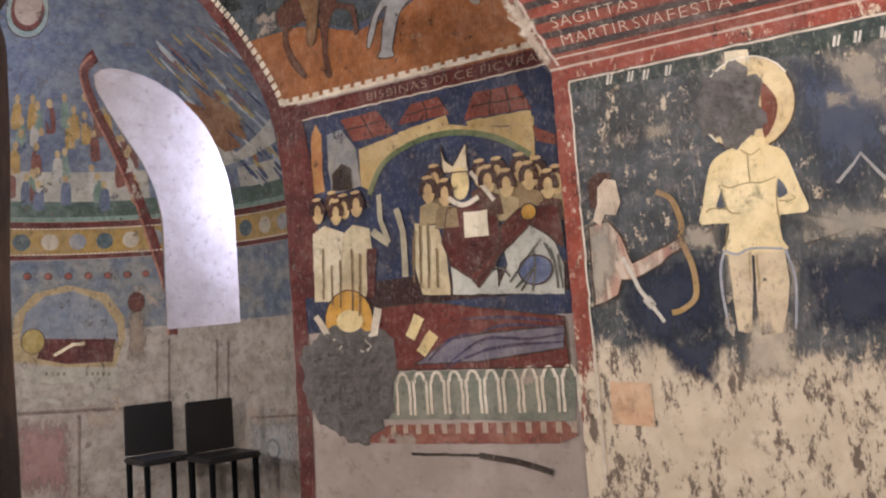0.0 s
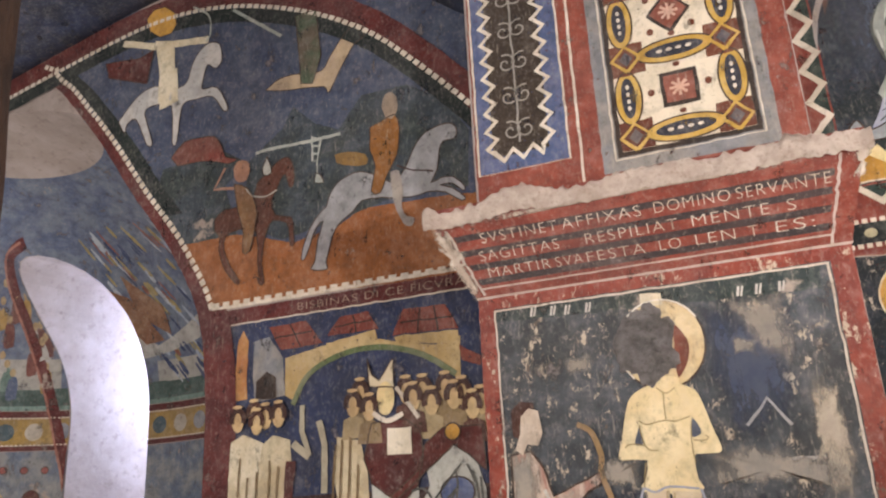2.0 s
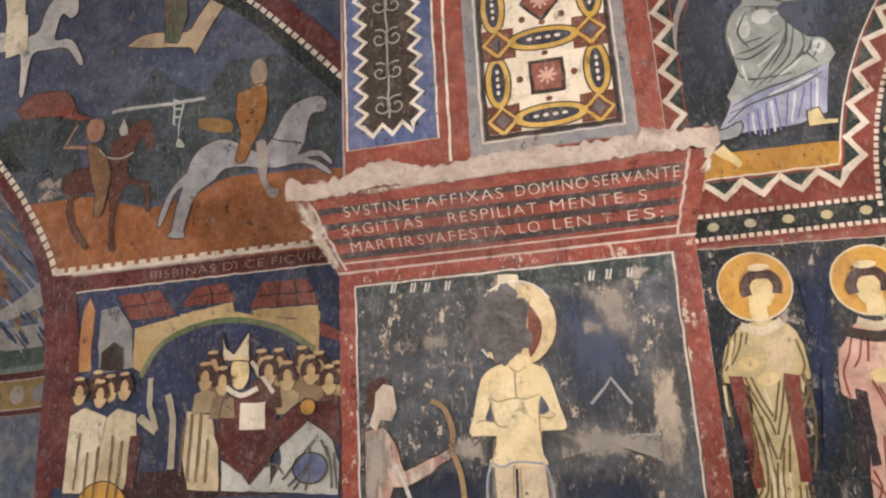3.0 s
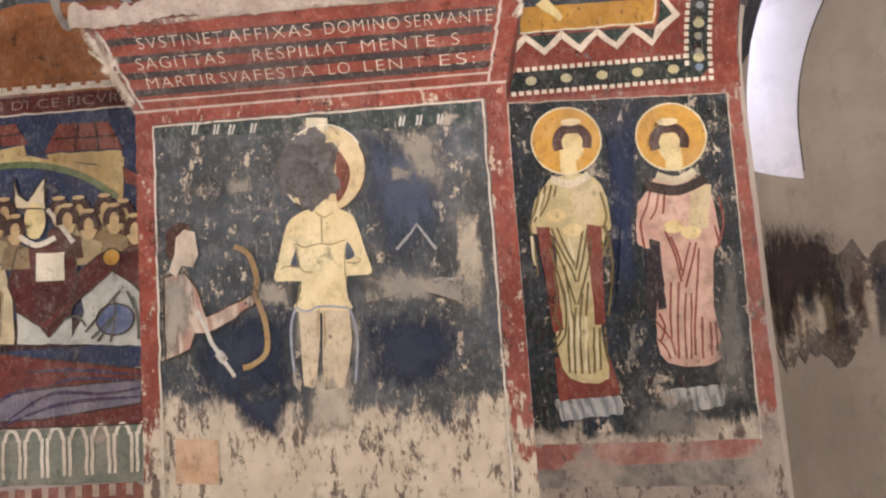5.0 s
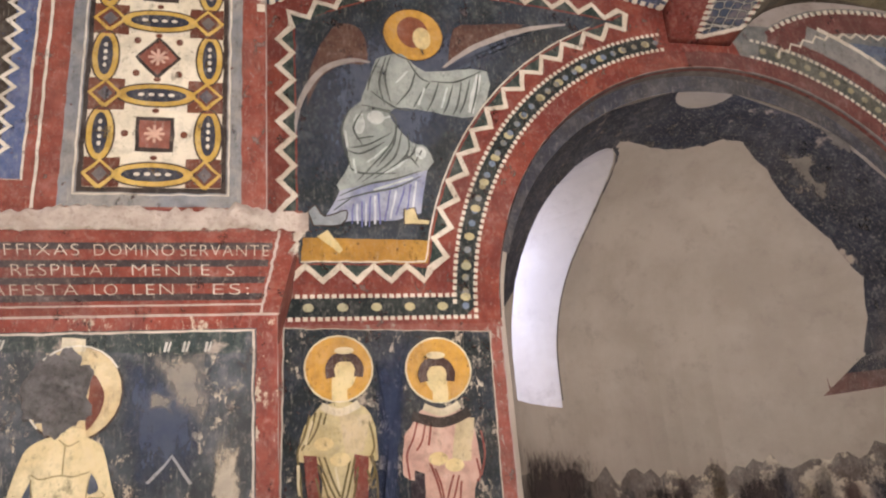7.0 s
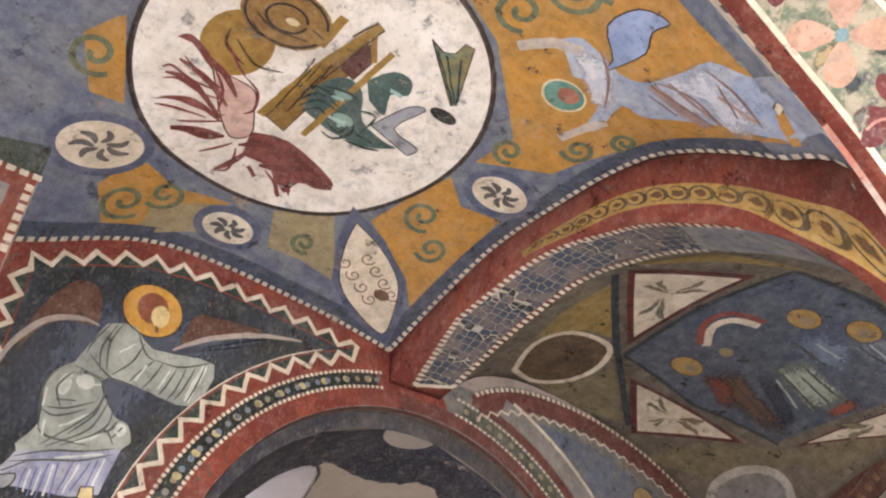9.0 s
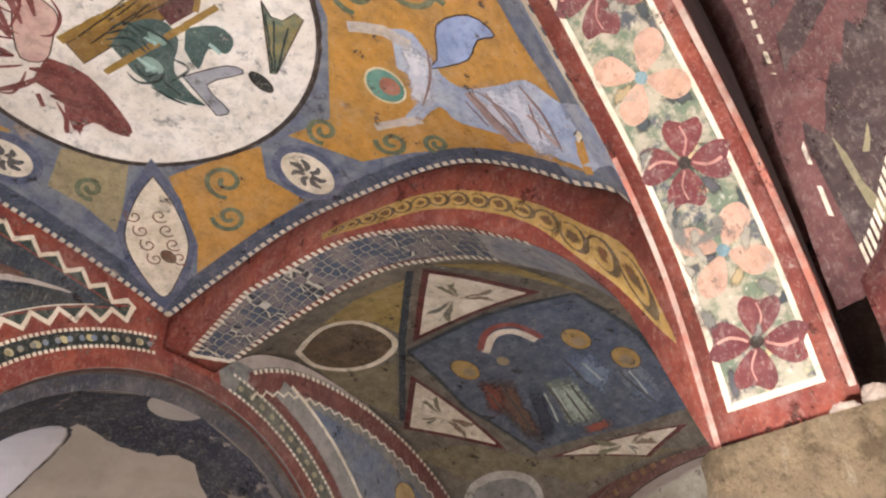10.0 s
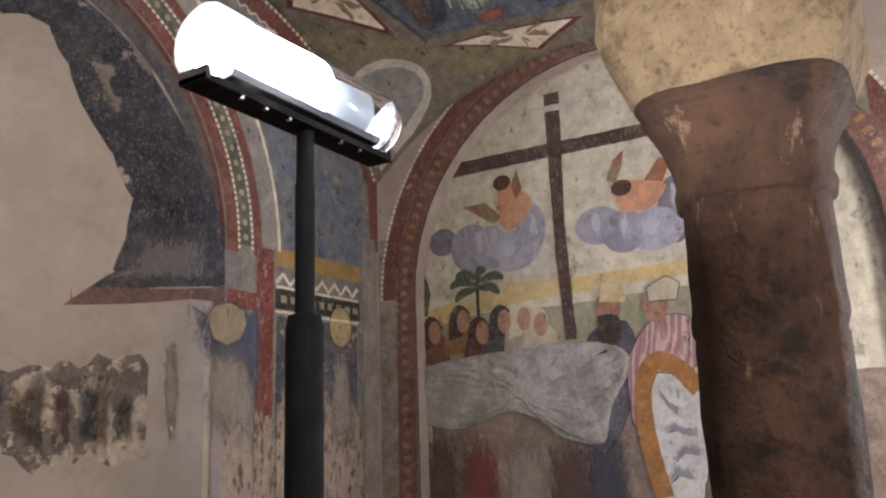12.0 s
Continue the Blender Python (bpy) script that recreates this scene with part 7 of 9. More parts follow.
band = mural("rib_fresco", "red arch fresco with hexagon netting and yellow leaf scroll")
paint(band, "hex_band", rib_soffit, [(0.394, 3.579), (0.072, 3.014), (0.118, 2.429), (0.227, 1.902), (0.171, 1.481), (0.974, 1.567), (0.966, 1.986), (0.871, 2.42), (0.888, 2.92), (0.976, 3.502)], netting.m, 1, 0.15)
paint(band, "grey_band", rib_soffit, [(0.171, 1.481), (0.118, 1.174), (0.111, 0.967), (0.976, 0.929), (0.976, 1.235), (1.006, 1.445), (0.974, 1.567)], fresco("77767a", "88857f", 0.4), 1, 0.15)
for line in ([(0.377, 3.571), (0.031, 2.997), (0.073, 2.413), (0.19, 1.89), (0.068, 1.453), (0.08, 1.165)], [(0.975, 3.488), (0.935, 2.937), (0.921, 2.437), (1.02, 2.002), (0.974, 1.567)], [(0.41, 3.586), (0.976, 3.501)]):
    paint(band, "beaded_line", rib_soffit, [[(x + a * 0.05, y + b * 0.012) for a, b in ((-1, -1), (1, -1), (1, 1), (-1, 1))] for x, y, _, _ in even([(x, y) for x, y in line], 0.045)], WHITE, 3)
BAND_TOP = curve([(0.58, 0.674), (0.596, 0.394), (0.679, 0.575), (0.862, 0.534), (1.091, 0.543), (1.368, 0.554), (1.7, 0.538), (2.085, 0.416), (2.423, 0.31)])
BAND_FOOT = curve([(0.602, 0.346), (0.658, 0.255), (0.76, 0.144), (0.904, 0.076), (1.114, 0.219), (1.386, 0.254), (1.711, 0.201), (2.089, 0.019), (2.423, 0.142)])
ys = [2.423 + (0.602 - 2.423) * k / 40 for k in range(41)]
paint(band, "leaf_band", rib_face, [(y, BAND_TOP(y)) for y in ys] + [(y, BAND_FOOT(y)) for y in reversed(ys)], fresco("a9884a", "9c7c44", 0.3), 1, 0.1)
for k in range(15):
    y0 = ys[1] + (ys[-2] - ys[1]) * (k + 0.5) / 15
    mid, half = (BAND_TOP(y0) + BAND_FOOT(y0)) / 2, (BAND_TOP(y0) - BAND_FOOT(y0)) * 0.34
    flip = 1 if k % 2 else -1
    paint(band, "leaf_scroll", rib_face, stroke([(y0 + 0.055 * math.cos(a * 0.45), mid + flip * half * math.sin(a * 0.45)) for a in range(13)], 0.026, True), fresco("4a3a24", "5a4a2e", 0.3), 2)
    soft_patch(band, "leaf_heart", rib_face, [(y0 + 0.035 * math.cos(a), mid + 0.6 * half * math.sin(a)) for a in [0.785 * j for j in range(8)]], "6e4a30", "5c4a34", 2, 0.9, 4)
paint(band, "upper_red_line", rib_face, [[(0.7 + 0.1 * k, 0.985), (0.8 + 0.1 * k, 0.985), (0.8 + 0.1 * k, 1.0), (0.7 + 0.1 * k, 1.0)] for k in range(28)], LINE, 1)

# ---------------------------------------------------------------- flower arch
flowers = mural("flower_fresco", "arch soffit fresco of red and pink flowers on pale green")
mottled = Nodes("mottled_leaf_ground")
c1 = mottled.mix(mottled.ramp(mottled.noise(9.0, 5.0, 0.7), 0.4, 0.6), lin("a0957f"), lin("606a54"))
c1 = mottled.mix(mottled.ramp(mottled.noise(7.0, 5.0, 0.7, offset=12.0), 0.52, 0.62), c1, lin("484a4c"))
c1 = mottled.mix(mottled.ramp(mottled.noise(12.0, 4.0, 0.7, offset=21.0), 0.6, 0.7), c1, lin("c2a878"))
c1 = mottled.mix(mottled.ramp(mottled.noise(40.0, 4.0, 0.7, offset=2.0), 0.55, 0.75, 0.0, 0.6), c1, lin("d0c6b4"))
mottled.link(c1, mottled.b.inputs["Base Color"])
mottled.b.inputs["Roughness"].default_value = 0.9
mottled.bump(mottled.noise(15.0, 6.0), 0.3, 0.01)
paint(flowers, "leafy_ground", flower_soffit, rect(0.2, 0.16, 0.82, 4.6), mottled.m, 1, 0.1)
paint(flowers, "white_line", flower_soffit, [rect(0.80, 0.14, 0.845, 4.6), rect(0.17, 0.14, 0.21, 4.6), rect(0.17, 0.14, 0.845, 0.165)], WHITE, 2, 0.12)
paint(flowers, "worn_edge", flower_soffit, [rect(0.0, 0.1, 0.05, 4.6), rect(0.955, 0.0, 1.0, 1.2)], fresco("b39c8c", "a0604e", 0.6), 2, 0.12)
leaves = random.Random(12)
for k in range(110):
    w0, s0, t0 = leaves.uniform(0.22, 0.8), leaves.uniform(0.2, 4.4), leaves.uniform(0, 6.28)
    a, b = leaves.uniform(0.08, 0.18), leaves.uniform(0.018, 0.036)
    outline = [(min(max(w0 + a * math.cos(q) * math.cos(t0) - 2 * b * math.sin(q) * math.sin(t0), 0.2), 0.82), s0 + 0.5 * a * math.cos(q) * math.sin(t0) + b * math.sin(q) * math.cos(t0)) for q in [0.785 * j for j in range(8)]]
    if k < 70:
        soft_patch(flowers, "leaf", flower_soffit, outline, *leaves.choice((("565e50", "4a5246"), ("5c5a58", "4c4a4a"), ("8a7c60", "a08c68"), ("3e4444", "4a4c4a"))), 2, 0.95, 4)
    else:
        soft_patch(flowers, "worn_spot", flower_soffit, outline, *leaves.choice((("a39a88", "8f8878"), ("7c786c", "6c6a62"))), 6.5, 0.8, 4)
for k in range(12):
    s0, pink = 0.34 + 0.36 * k, k % 2 == 1
    petals = []
    for a in range(4):
        t = radians(a * 90 + (40 if pink else 20))
        petals.append([(0.50 + (math.cos(t) * f - math.sin(t) * w) * 0.36, s0 + (math.sin(t) * f + math.cos(t) * w) * 0.175)
                       for f, w in ((0.05, 0), (0.35, 0.2 if pink else 0.28), (0.7, 0.32 if pink else 0.42), (0.95, 0.3 if not pink else 0.2), (1.05 if pink else 0.86, 0.0), (0.95, -0.3 if not pink else -0.2), (0.7, -0.32 if pink else -0.42), (0.35, -0.2 if pink else -0.28))])
    flower = new("painted_flower")
    flower.parent = flowers
    for p in petals:
        paint(flower, "petal", flower_soffit, [bend(p + p[:1], 3)], fresco("b8917a", "ad876f", 0.5, fleck=0.6) if pink else fresco("6c3432", "5e2c2e", 0.5, fleck=0.6), 3 + 0 * k, 0.06)
    paint(flower, "heart", flower_soffit, ell(0.50, s0, 0.05, 0.025, 10), fresco("6f8a8c", "5a7276", 0.3) if pink else LINE, 5)
    if not pink:
        paint(flower, "veins", flower_soffit, [q for a in range(4) for q in stroke(bend([(0.5 + 0.06 * math.cos(a * 1.57 + 0.35), s0 + 0.03 * math.sin(a * 1.57 + 0.35)), (0.5 + 0.18 * math.cos(a * 1.57 + 0.5), s0 + 0.09 * math.sin(a * 1.57 + 0.5)), (0.5 + 0.28 * math.cos(a * 1.57 + 0.3), s0 + 0.14 * math.sin(a * 1.57 + 0.3))]), 0.012)], fresco("a8766a", "b48878", 0.3), 5)

# ---------------------------------------------------------------- end bay: vault, north lunette
lozenge = mural("lozenge_fresco", "faded vault fresco of four figures in a blue lozenge")
paint(lozenge, "blue_lozenge", vault_b, [(4.122, 2.944), (4.118, 2.258), (4.202, 1.623), (4.855, 1.521), (5.669, 1.565), (5.678, 2.011), (5.544, 2.826), (4.87, 3.018)], fresco("434b58", "555c66", 0.45), 2, SEG)
paint(lozenge, "dark_frame", vault_b, [*stroke([(4.122, 2.944), (4.107, 2.251), (4.182, 1.611), (4.843, 1.515), (5.673, 1.553)], 0.04), *stroke([(4.122, 2.944), (4.88, 3.025), (5.557, 2.835)], 0.03), *stroke([(3.335, 2.246), (3.995, 2.887), (4.729, 3.517)], 0.05)], fresco("2a3034", "33383c", 0.3), 3)
paint(lozenge, "ochre_field", vault_b, [[(3.42, 2.35), (3.944, 2.842), (3.697, 2.872), (3.457, 3.09), (3.481, 3.271), (3.377, 2.763)], [(3.318, 2.083), (3.463, 1.713), (4.286, 1.549), (4.155, 1.596), (3.764, 1.757)]], fresco("86703e", "8f7a48", 0.35), 2, SEG)
paint(lozenge, "drab_field", vault_b, [[(3.795, 3.605), (4.117, 3.366), (4.18, 3.099), (4.682, 3.534), (4.301, 3.652)], [(5.0, 3.688), (5.195, 3.267), (5.645, 2.814), (5.957, 1.787), (5.894, 2.659), (5.676, 2.946), (5.43, 3.447)]], fresco("75694e", "6a6048", 0.35), 1, SEG)
for tri in ([(3.432, 2.176), (4.015, 1.858), (4.016, 2.743)], [(4.445, 3.138), (5.317, 3.05), (4.806, 3.507)], [(5.653, 2.668), (5.783, 1.748), (5.905, 2.085)]):
    c = (sum(q[0] for q in tri) / 3, sum(q[1] for q in tri) / 3)
    paint(lozenge, "triangle_edge", vault_b, [(c[0] + (x - c[0]) * 1.2, c[1] + (y - c[1]) * 1.2) for x, y in tri], DEEP, 3, SEG)
    paint(lozenge, "triangle", vault_b, tri, WHITE, 4, SEG)
    for k, q in enumerate(tri):
        dx, dy = (q[0] - c[0]) * 0.55, (q[1] - c[1]) * 0.55
        for side in (-0.3, 0.3):
            soft_patch(lozenge, "sprig_leaf", vault_b, [(c[0] + dx * f - dy * w * side, c[1] + dy * f + dx * w * side) for f, w in ((0.1, 0), (0.4, 0.5), (0.8, 0.9), (1.05, 1.2), (0.9, 0.3), (0.5, 0.0))], ("6a664c", "7a5a48", "5c5c50")[k], "7a705c", 5, 1.0, 5)
eye_leaf = bend([(3.596, 3.503), (3.484, 3.17), (3.579, 2.961), (3.811, 2.901), (4.009, 2.96), (4.088, 3.203), (4.019, 3.44), (3.82, 3.576), (3.596, 3.503)], 4)
paint(lozenge, "eye_leaf", vault_b, eye_leaf, fresco("4a3a28", "5c4a34", 0.3), 3, SEG)
paint(lozenge, "eye_edge", vault_b, stroke(eye_leaf, 0.045), WHITE, 4)
drop = bend([(5.928, 3.568), (5.713, 3.606), (5.559, 3.546), (5.498, 3.383), (5.553, 3.166), (5.688, 3.01), (5.841, 3.02), (5.926, 3.245), (5.928, 3.568)], 4)
paint(lozenge, "drop_leaf", vault_b, drop, fresco("77736c", "84807a", 0.35), 3, SEG)
paint(lozenge, "drop_edge", vault_b, stroke(drop, 0.06), fresco("b5ada0", "a39a8c", 0.4), 4)
paint(lozenge, "halo", vault_b, [ell(*q, 0.13, 0.09) for q in [(4.541, 2.752), (4.677, 1.9), (5.035, 1.724)]], fresco("a5844a", "94743e", 0.35), 4)
paint(lozenge, "red_arc", vault_b, [*stroke(bend([(4.416, 2.523), (4.262, 2.34), (4.301, 2.158), (4.538, 2.086)]), 0.05)], fresco("8a4a40", "7a4038", 0.3), 5)
paint(lozenge, "white_arc", vault_b, [*stroke(bend([(4.465, 2.51), (4.337, 2.346), (4.372, 2.206), (4.546, 2.137)]), 0.06)], WHITE, 4)
soft_patch(lozenge, "robe", vault_b, bend([(4.945, 2.388), (5.02, 2.154), (5.331, 2.223), (5.529, 2.193), (5.463, 2.481), (5.222, 2.428)], 3), "9aa08c", "868c7c", 4, 0.95)
soft_patch(lozenge, "robe", vault_b, bend([(4.71, 2.792), (4.791, 2.543), (5.117, 2.614), (5.563, 2.704), (5.363, 2.837), (5.007, 2.799)], 3), "5c463c", "6a5444", 4, 0.95)
soft_patch(lozenge, "robe", vault_b, bend([(4.743, 2.124), (4.852, 1.868), (5.153, 1.903), (5.256, 2.105), (5.001, 2.19)], 3), "6c7484", "5e6678", 4, 0.95)
soft_patch(lozenge, "robe", vault_b, bend([(5.081, 1.908), (5.061, 1.672), (5.527, 1.649), (5.596, 1.777), (5.417, 1.911)], 3), "7c8086", "6a7078", 4, 0.95)
soft_patch(lozenge, "robe", vault_b, bend([(5.503, 2.403), (5.524, 2.165), (5.613, 2.169), (5.592, 2.408)], 3), "8a5040", "7a4a3e", 5, 0.95)

paint(lozenge, "fold_line", vault_b, [p for q in ([(5.009, 2.366), (5.242, 2.391), (5.459, 2.427)], [(5.024, 2.277), (5.257, 2.3), (5.493, 2.321)], [(5.027, 2.206), (5.26, 2.228), (5.511, 2.232)], [(4.77, 2.758), (5.08, 2.798), (5.4, 2.808)], [(4.789, 2.643), (5.073, 2.688), (5.476, 2.753)], [(4.801, 2.089), (5.013, 2.102), (5.205, 2.098)], [(5.117, 1.837), (5.329, 1.817), (5.54, 1.769)]) for p in stroke(bend(q), 0.02, True)], fresco("3a3c3a", "4a4640", 0.3), 6)
for shape, a, b in zip(([(4.989, 2.337), (5.053, 2.146), (5.444, 2.193), (5.537, 2.357), (5.364, 2.423)], [(4.797, 1.967), (5.122, 1.835), (5.325, 2.062), (5.102, 2.182)], [(4.669, 2.738), (4.846, 2.624), (5.155, 2.824), (5.011, 2.918)], [(4.993, 2.538), (5.492, 2.728), (5.516, 2.592), (5.015, 2.405)], [(5.092, 1.772), (5.417, 1.686), (5.67, 1.768), (5.422, 1.904)],), ("aab2a2", "7c8692", "7c4c3e", "44464e", "6e7682"), ("98a090", "6c7682", "6c4238", "3c3e46", "606874")):
    soft_patch(lozenge, "robe", vault_b, shape, a, b, 5, 0.9)
for line in ([(5.061, 2.343), (5.318, 2.389)], [(5.071, 2.278), (5.361, 2.324)], [(5.075, 2.427), (5.376, 2.508)], [(5.161, 1.774), (5.429, 1.778)], [(4.923, 2.009), (5.16, 1.993)],):
    paint(lozenge, "light_fold", vault_b, stroke(bend(line), 0.022, True), fresco("b4b8ac", "a4a89c", 0.3), 6)
paint(lozenge, "saint_head", vault_b, [ell(*q, 0.055, 0.045, 12) for q in [(4.573, 2.74), (4.709, 1.897), (4.61, 2.466), (5.046, 1.73)]], fresco("94805f", "84725a", 0.35), 6)
strip = mural("end_lunette_fresco", "faded lunette fresco with striped borders round the niche arch")
xs = [3.05 + 0.1 * k for k in range(30)]
paint(strip, "ground", north, niche_arc(0.0, 92, 180) + [(4.35, 0.0), (5.99, 0.0)] + [(x, zB_n(max(x, 3.35)) + 0.02) for x in reversed(xs + [5.98])], fresco("6b6a66", "7d776c", 0.55, low=(1.55, 0.4)), 1)
paint(strip, "blue_field", north, niche_arc(0.34, 115, 172) + [(4.75, 2.75), (5.8, 2.75), (5.8, 3.5), (5.5, 3.85), (5.0, 4.15), (4.4, 4.35), (3.9, 4.38)], fresco("5a6270", "6c6c6c", 0.5), 2)
paint(strip, "wall_red", north, stroke([(x, zB_n(x) - 0.09) for x in xs[3:]] + [(5.96, 3.42), (5.97, 2.9)], 0.16), fresco("6e4038", "5f3830", 0.5), 3)
paint(strip, "wall_dentil", north, dashes([(x, zB_n(x) - 0.01) for x in xs[3:]], 0.03, 0.03, 0.05) + teeth([(x, zB_n(x) - 0.19) for x in xs[3:-2]], 0.035, 0.05), WHITE, 4)
paint(strip, "red_arc", north, stroke(niche_arc(0.05, 84, 180), 0.10), fresco("6e4038", "5f3830", 0.5), 3)
paint(strip, "jewel_arc", north, stroke(niche_arc(0.165, 102, 178), 0.10), fresco("4a4c44", "5c5a4c", 0.4), 3)
paint(strip, "jewel_dot", north, beads(niche_arc(0.165, 103, 178), 0.022, 0.10), fresco("9a8e6c", "8a8268", 0.4), 4)
for off in (0.105, 0.225):
    paint(strip, "beaded_arc", north, dashes(niche_arc(off, 100, 179), 0.02, 0.024, 0.04), WHITE, 4)
paint(strip, "outer_red_arc", north, stroke(niche_arc(0.28, 104, 180), 0.07), fresco("6e4038", "5f3830", 0.5), 3)
paint(strip, "pale_arc", north, stroke(niche_arc(0.40, 112, 178), 0.15), fresco("8c857c", "7a776f", 0.5), 3)
paint(strip, "white_arc", north, stroke(niche_arc(0.485, 114, 178), 0.03), WHITE, 4)
soft_patch(strip, "figure", north, [bend([(4.807, 4.076), (4.967, 4.175), (5.041, 4.01), (5.253, 3.748), (4.993, 3.55), (4.735, 3.698)], 3)], "9a8468", "8a7460", 3, 0.95)
paint(strip, "halo", north, [ell(*[(4.908, 4.016)][0], 0.12, 0.12)], fresco("a58a58", "947c52", 0.4), 4)
paint(strip, "red_post", north, [rect(4.62, 0.6, 4.78, 2.72), rect(4.36, 2.28, 4.78, 2.40)], fresco("74392e", "653228", 0.5, low=(1.6, 0.4)), 4)
paint(strip, "ochre_band", north, rect(4.8, 2.62, 5.75, 2.74), fresco("97793f", "8a7040", 0.4), 4)
paint(strip, "zigzag", north, teeth([(4.8, 2.53), (5.72, 2.53)], 0.07, 0.07) + stroke([(4.8, 2.47), (5.72, 2.47)], 0.02) + stroke([(4.8, 2.30), (5.72, 2.30)], 0.02), WHITE, 5)
paint(strip, "dark_band", north, rect(4.8, 2.32, 5.74, 2.46), GREEN, 4)
paint(strip, "bars", north, dashes([(4.85, 2.39), (5.7, 2.39)], 0.05, 0.06, 0.1), fresco("9a8e78", "8a806c", 0.4), 5)
paint(strip, "dark_panel", north, rect(4.82, 0.9, 5.7, 2.27), fresco("3c4048", "4a4a4c", 0.6, low=(1.7, 0.3)), 4)
paint(strip, "saint_halo", north, ell(*[(5.5, 2.252)][0], 0.13, 0.15), fresco("b09a68", "a08c60", 0.35), 5)
soft_patch(strip, "saint_robe", north, bend([(5.432, 2.12), (5.58, 2.131), (5.644, 1.755), (5.658, 1.384), (5.491, 1.35), (5.364, 1.433), (5.378, 1.79)], 3), "8a8074", "7a7268", 5, 0.95)
paint(strip, "saint_head", north, ell(*[(5.513, 2.202)][0], 0.05, 0.08), fresco("b5a080", "a89474", 0.35), 6)
paint(strip, "corner_pilaster", north, rect(5.78, 0.0, 5.96, 3.0), fresco("8c8378", "7a7068", 0.4), 4)
paint(strip, "corner_pilaster_side", east, rect(3.30, 0.0, 3.63, 3.0), fresco("7c6a5e", "8c8378", 0.4), 1)

# ---------------------------------------------------------------- remains in the niche
remains = mural("niche_fresco", "torn dark remains of fresco round bare plaster")
DARKB = fresco("2f3037", "25262b", 0.5, fleck=0.5)
paint(remains, "dark_crown", niche_at, rect(0.05, 2.45, 5.95, 4.035), DARKB, 1, 0.13)
bare = [(2.445, 3.852), (2.52, 3.928), (2.723, 3.977), (2.931, 4.014), (3.135, 3.995), (3.304, 3.94), (3.556, 3.779), (3.735, 3.597), (3.865, 3.459), (3.975, 3.325), (4.121, 3.046), (4.14, 2.796), (4.103, 2.553)] + [(4.115, 2.579), (3.932, 2.359)] + [(3.95, 2.0), (3.6, 1.4), (2.2, 1.4), (1.8, 1.9), (1.72, 2.4), (1.70, 2.9)]
paint(remains, "bare_plaster", niche_front, bare, plaster_grey, 3, 0.12)
paint(remains, "arch_soffit", niche_soffit, rect(0.0, 0.0, 18.0, 1.0), fresco("5c5650", "6c625a", 0.4), 1, 0.5)
paint(remains, "soffit_line", niche_soffit, rect(0.0, 0.1, 18.0, 0.35), fresco("74392e", "653228", 0.4), 2, 0.5)
paint(remains, "arch_ring", niche_ring, rect(1.5, 0.0, 18.0, 1.0), fresco("4a4644", "3a3a40", 0.4), 1, 0.5)
paint(remains, "dark_flank", niche_at, [(1.043, 3.859), (0.715, 3.74), (0.82, 3.465), (0.756, 3.129), (0.788, 2.876), (0.992, 2.579), (1.333, 2.501), (-0.234, 2.403), (-0.205, 2.678), (-0.02, 3.335), (0.084, 3.73), (0.042, 3.907)], DARKB, 2, 0.15)
soft_patch(remains, "grey_flank", niche_at, [(0.789, 2.857), (-0.075, 2.785), (-0.195, 2.425), (1.237, 2.508), (0.992, 2.579)], "5c5855", "6a625c", 3, 0.95)
soft_patch(remains, "faded_figure", niche_at, [bend([(0.95, 3.858), (0.535, 3.827), (0.547, 3.656), (0.788, 3.464), (0.857, 3.613)], 3), bend([(0.025, 3.866), (-0.067, 3.742), (0.115, 3.653), (0.2, 3.763)], 3)], "6f675c", "7d7468", 3, 0.95)
paint(remains, "brown_line", niche_at, [(1.416, 2.359), (1.332, 2.49), (-0.235, 2.392), (-0.24, 2.296), (0.181, 2.349)], fresco("6a4a40", "5a423a", 0.4), 3, 0.15)
soft_patch(remains, "blue_panel", niche_at, [(0.243, 2.316), (-0.24, 2.296), (-0.91, 2.228), (-0.943, 1.638), (-0.76, 1.707), (0.027, 1.945), (0.203, 2.168)], "41454c", "4c4c50", 3, 0.95)
paint(remains, "saint_halo", niche_at, [[(-0.025, 2.225), (-0.128, 2.288), (-0.318, 2.289), (-0.536, 2.216), (-0.587, 2.127), (-0.499, 2.05), (-0.293, 2.023), (-0.104, 2.078)]], fresco("9a8460", "8a7858", 0.4), 4, 0.1)
soft_patch(remains, "saint_robe", niche_at, bend([(-0.106, 2.025), (-0.501, 2.009), (-0.704, 1.773), (-0.771, 1.517), (-0.064, 1.53), (0.006, 1.805)], 3), "94836c", "86765f", 4, 0.95)
soft_patch(remains, "small_figure", niche_at, bend([(0.441, 2.109), (0.34, 2.104), (0.279, 1.886), (0.301, 1.47), (0.381, 1.437), (0.452, 1.822)], 3), "8a7a68", "7c6e60", 4, 0.95)
torn = [(0.6 + 0.08 * k, 1.98 + 0.10 * noise.noise(Vector((k * 0.9, 0.3, 2))) + 0.07 * noise.noise(Vector((k * 3.1, 5.0, 0)))) for k in range(58)]
paint(remains, "torn_band", niche_at, torn + [(x, 1.35 + 0.25 * noise.noise(Vector((x * 3, 9, 1))) + 0.08 * noise.noise(Vector((x * 12, 2, 1)))) for x, _ in reversed(torn)], fresco("6c6258", "5c5248", 1.0, fleck=0.5, lost="968979"), 4, 0.12)
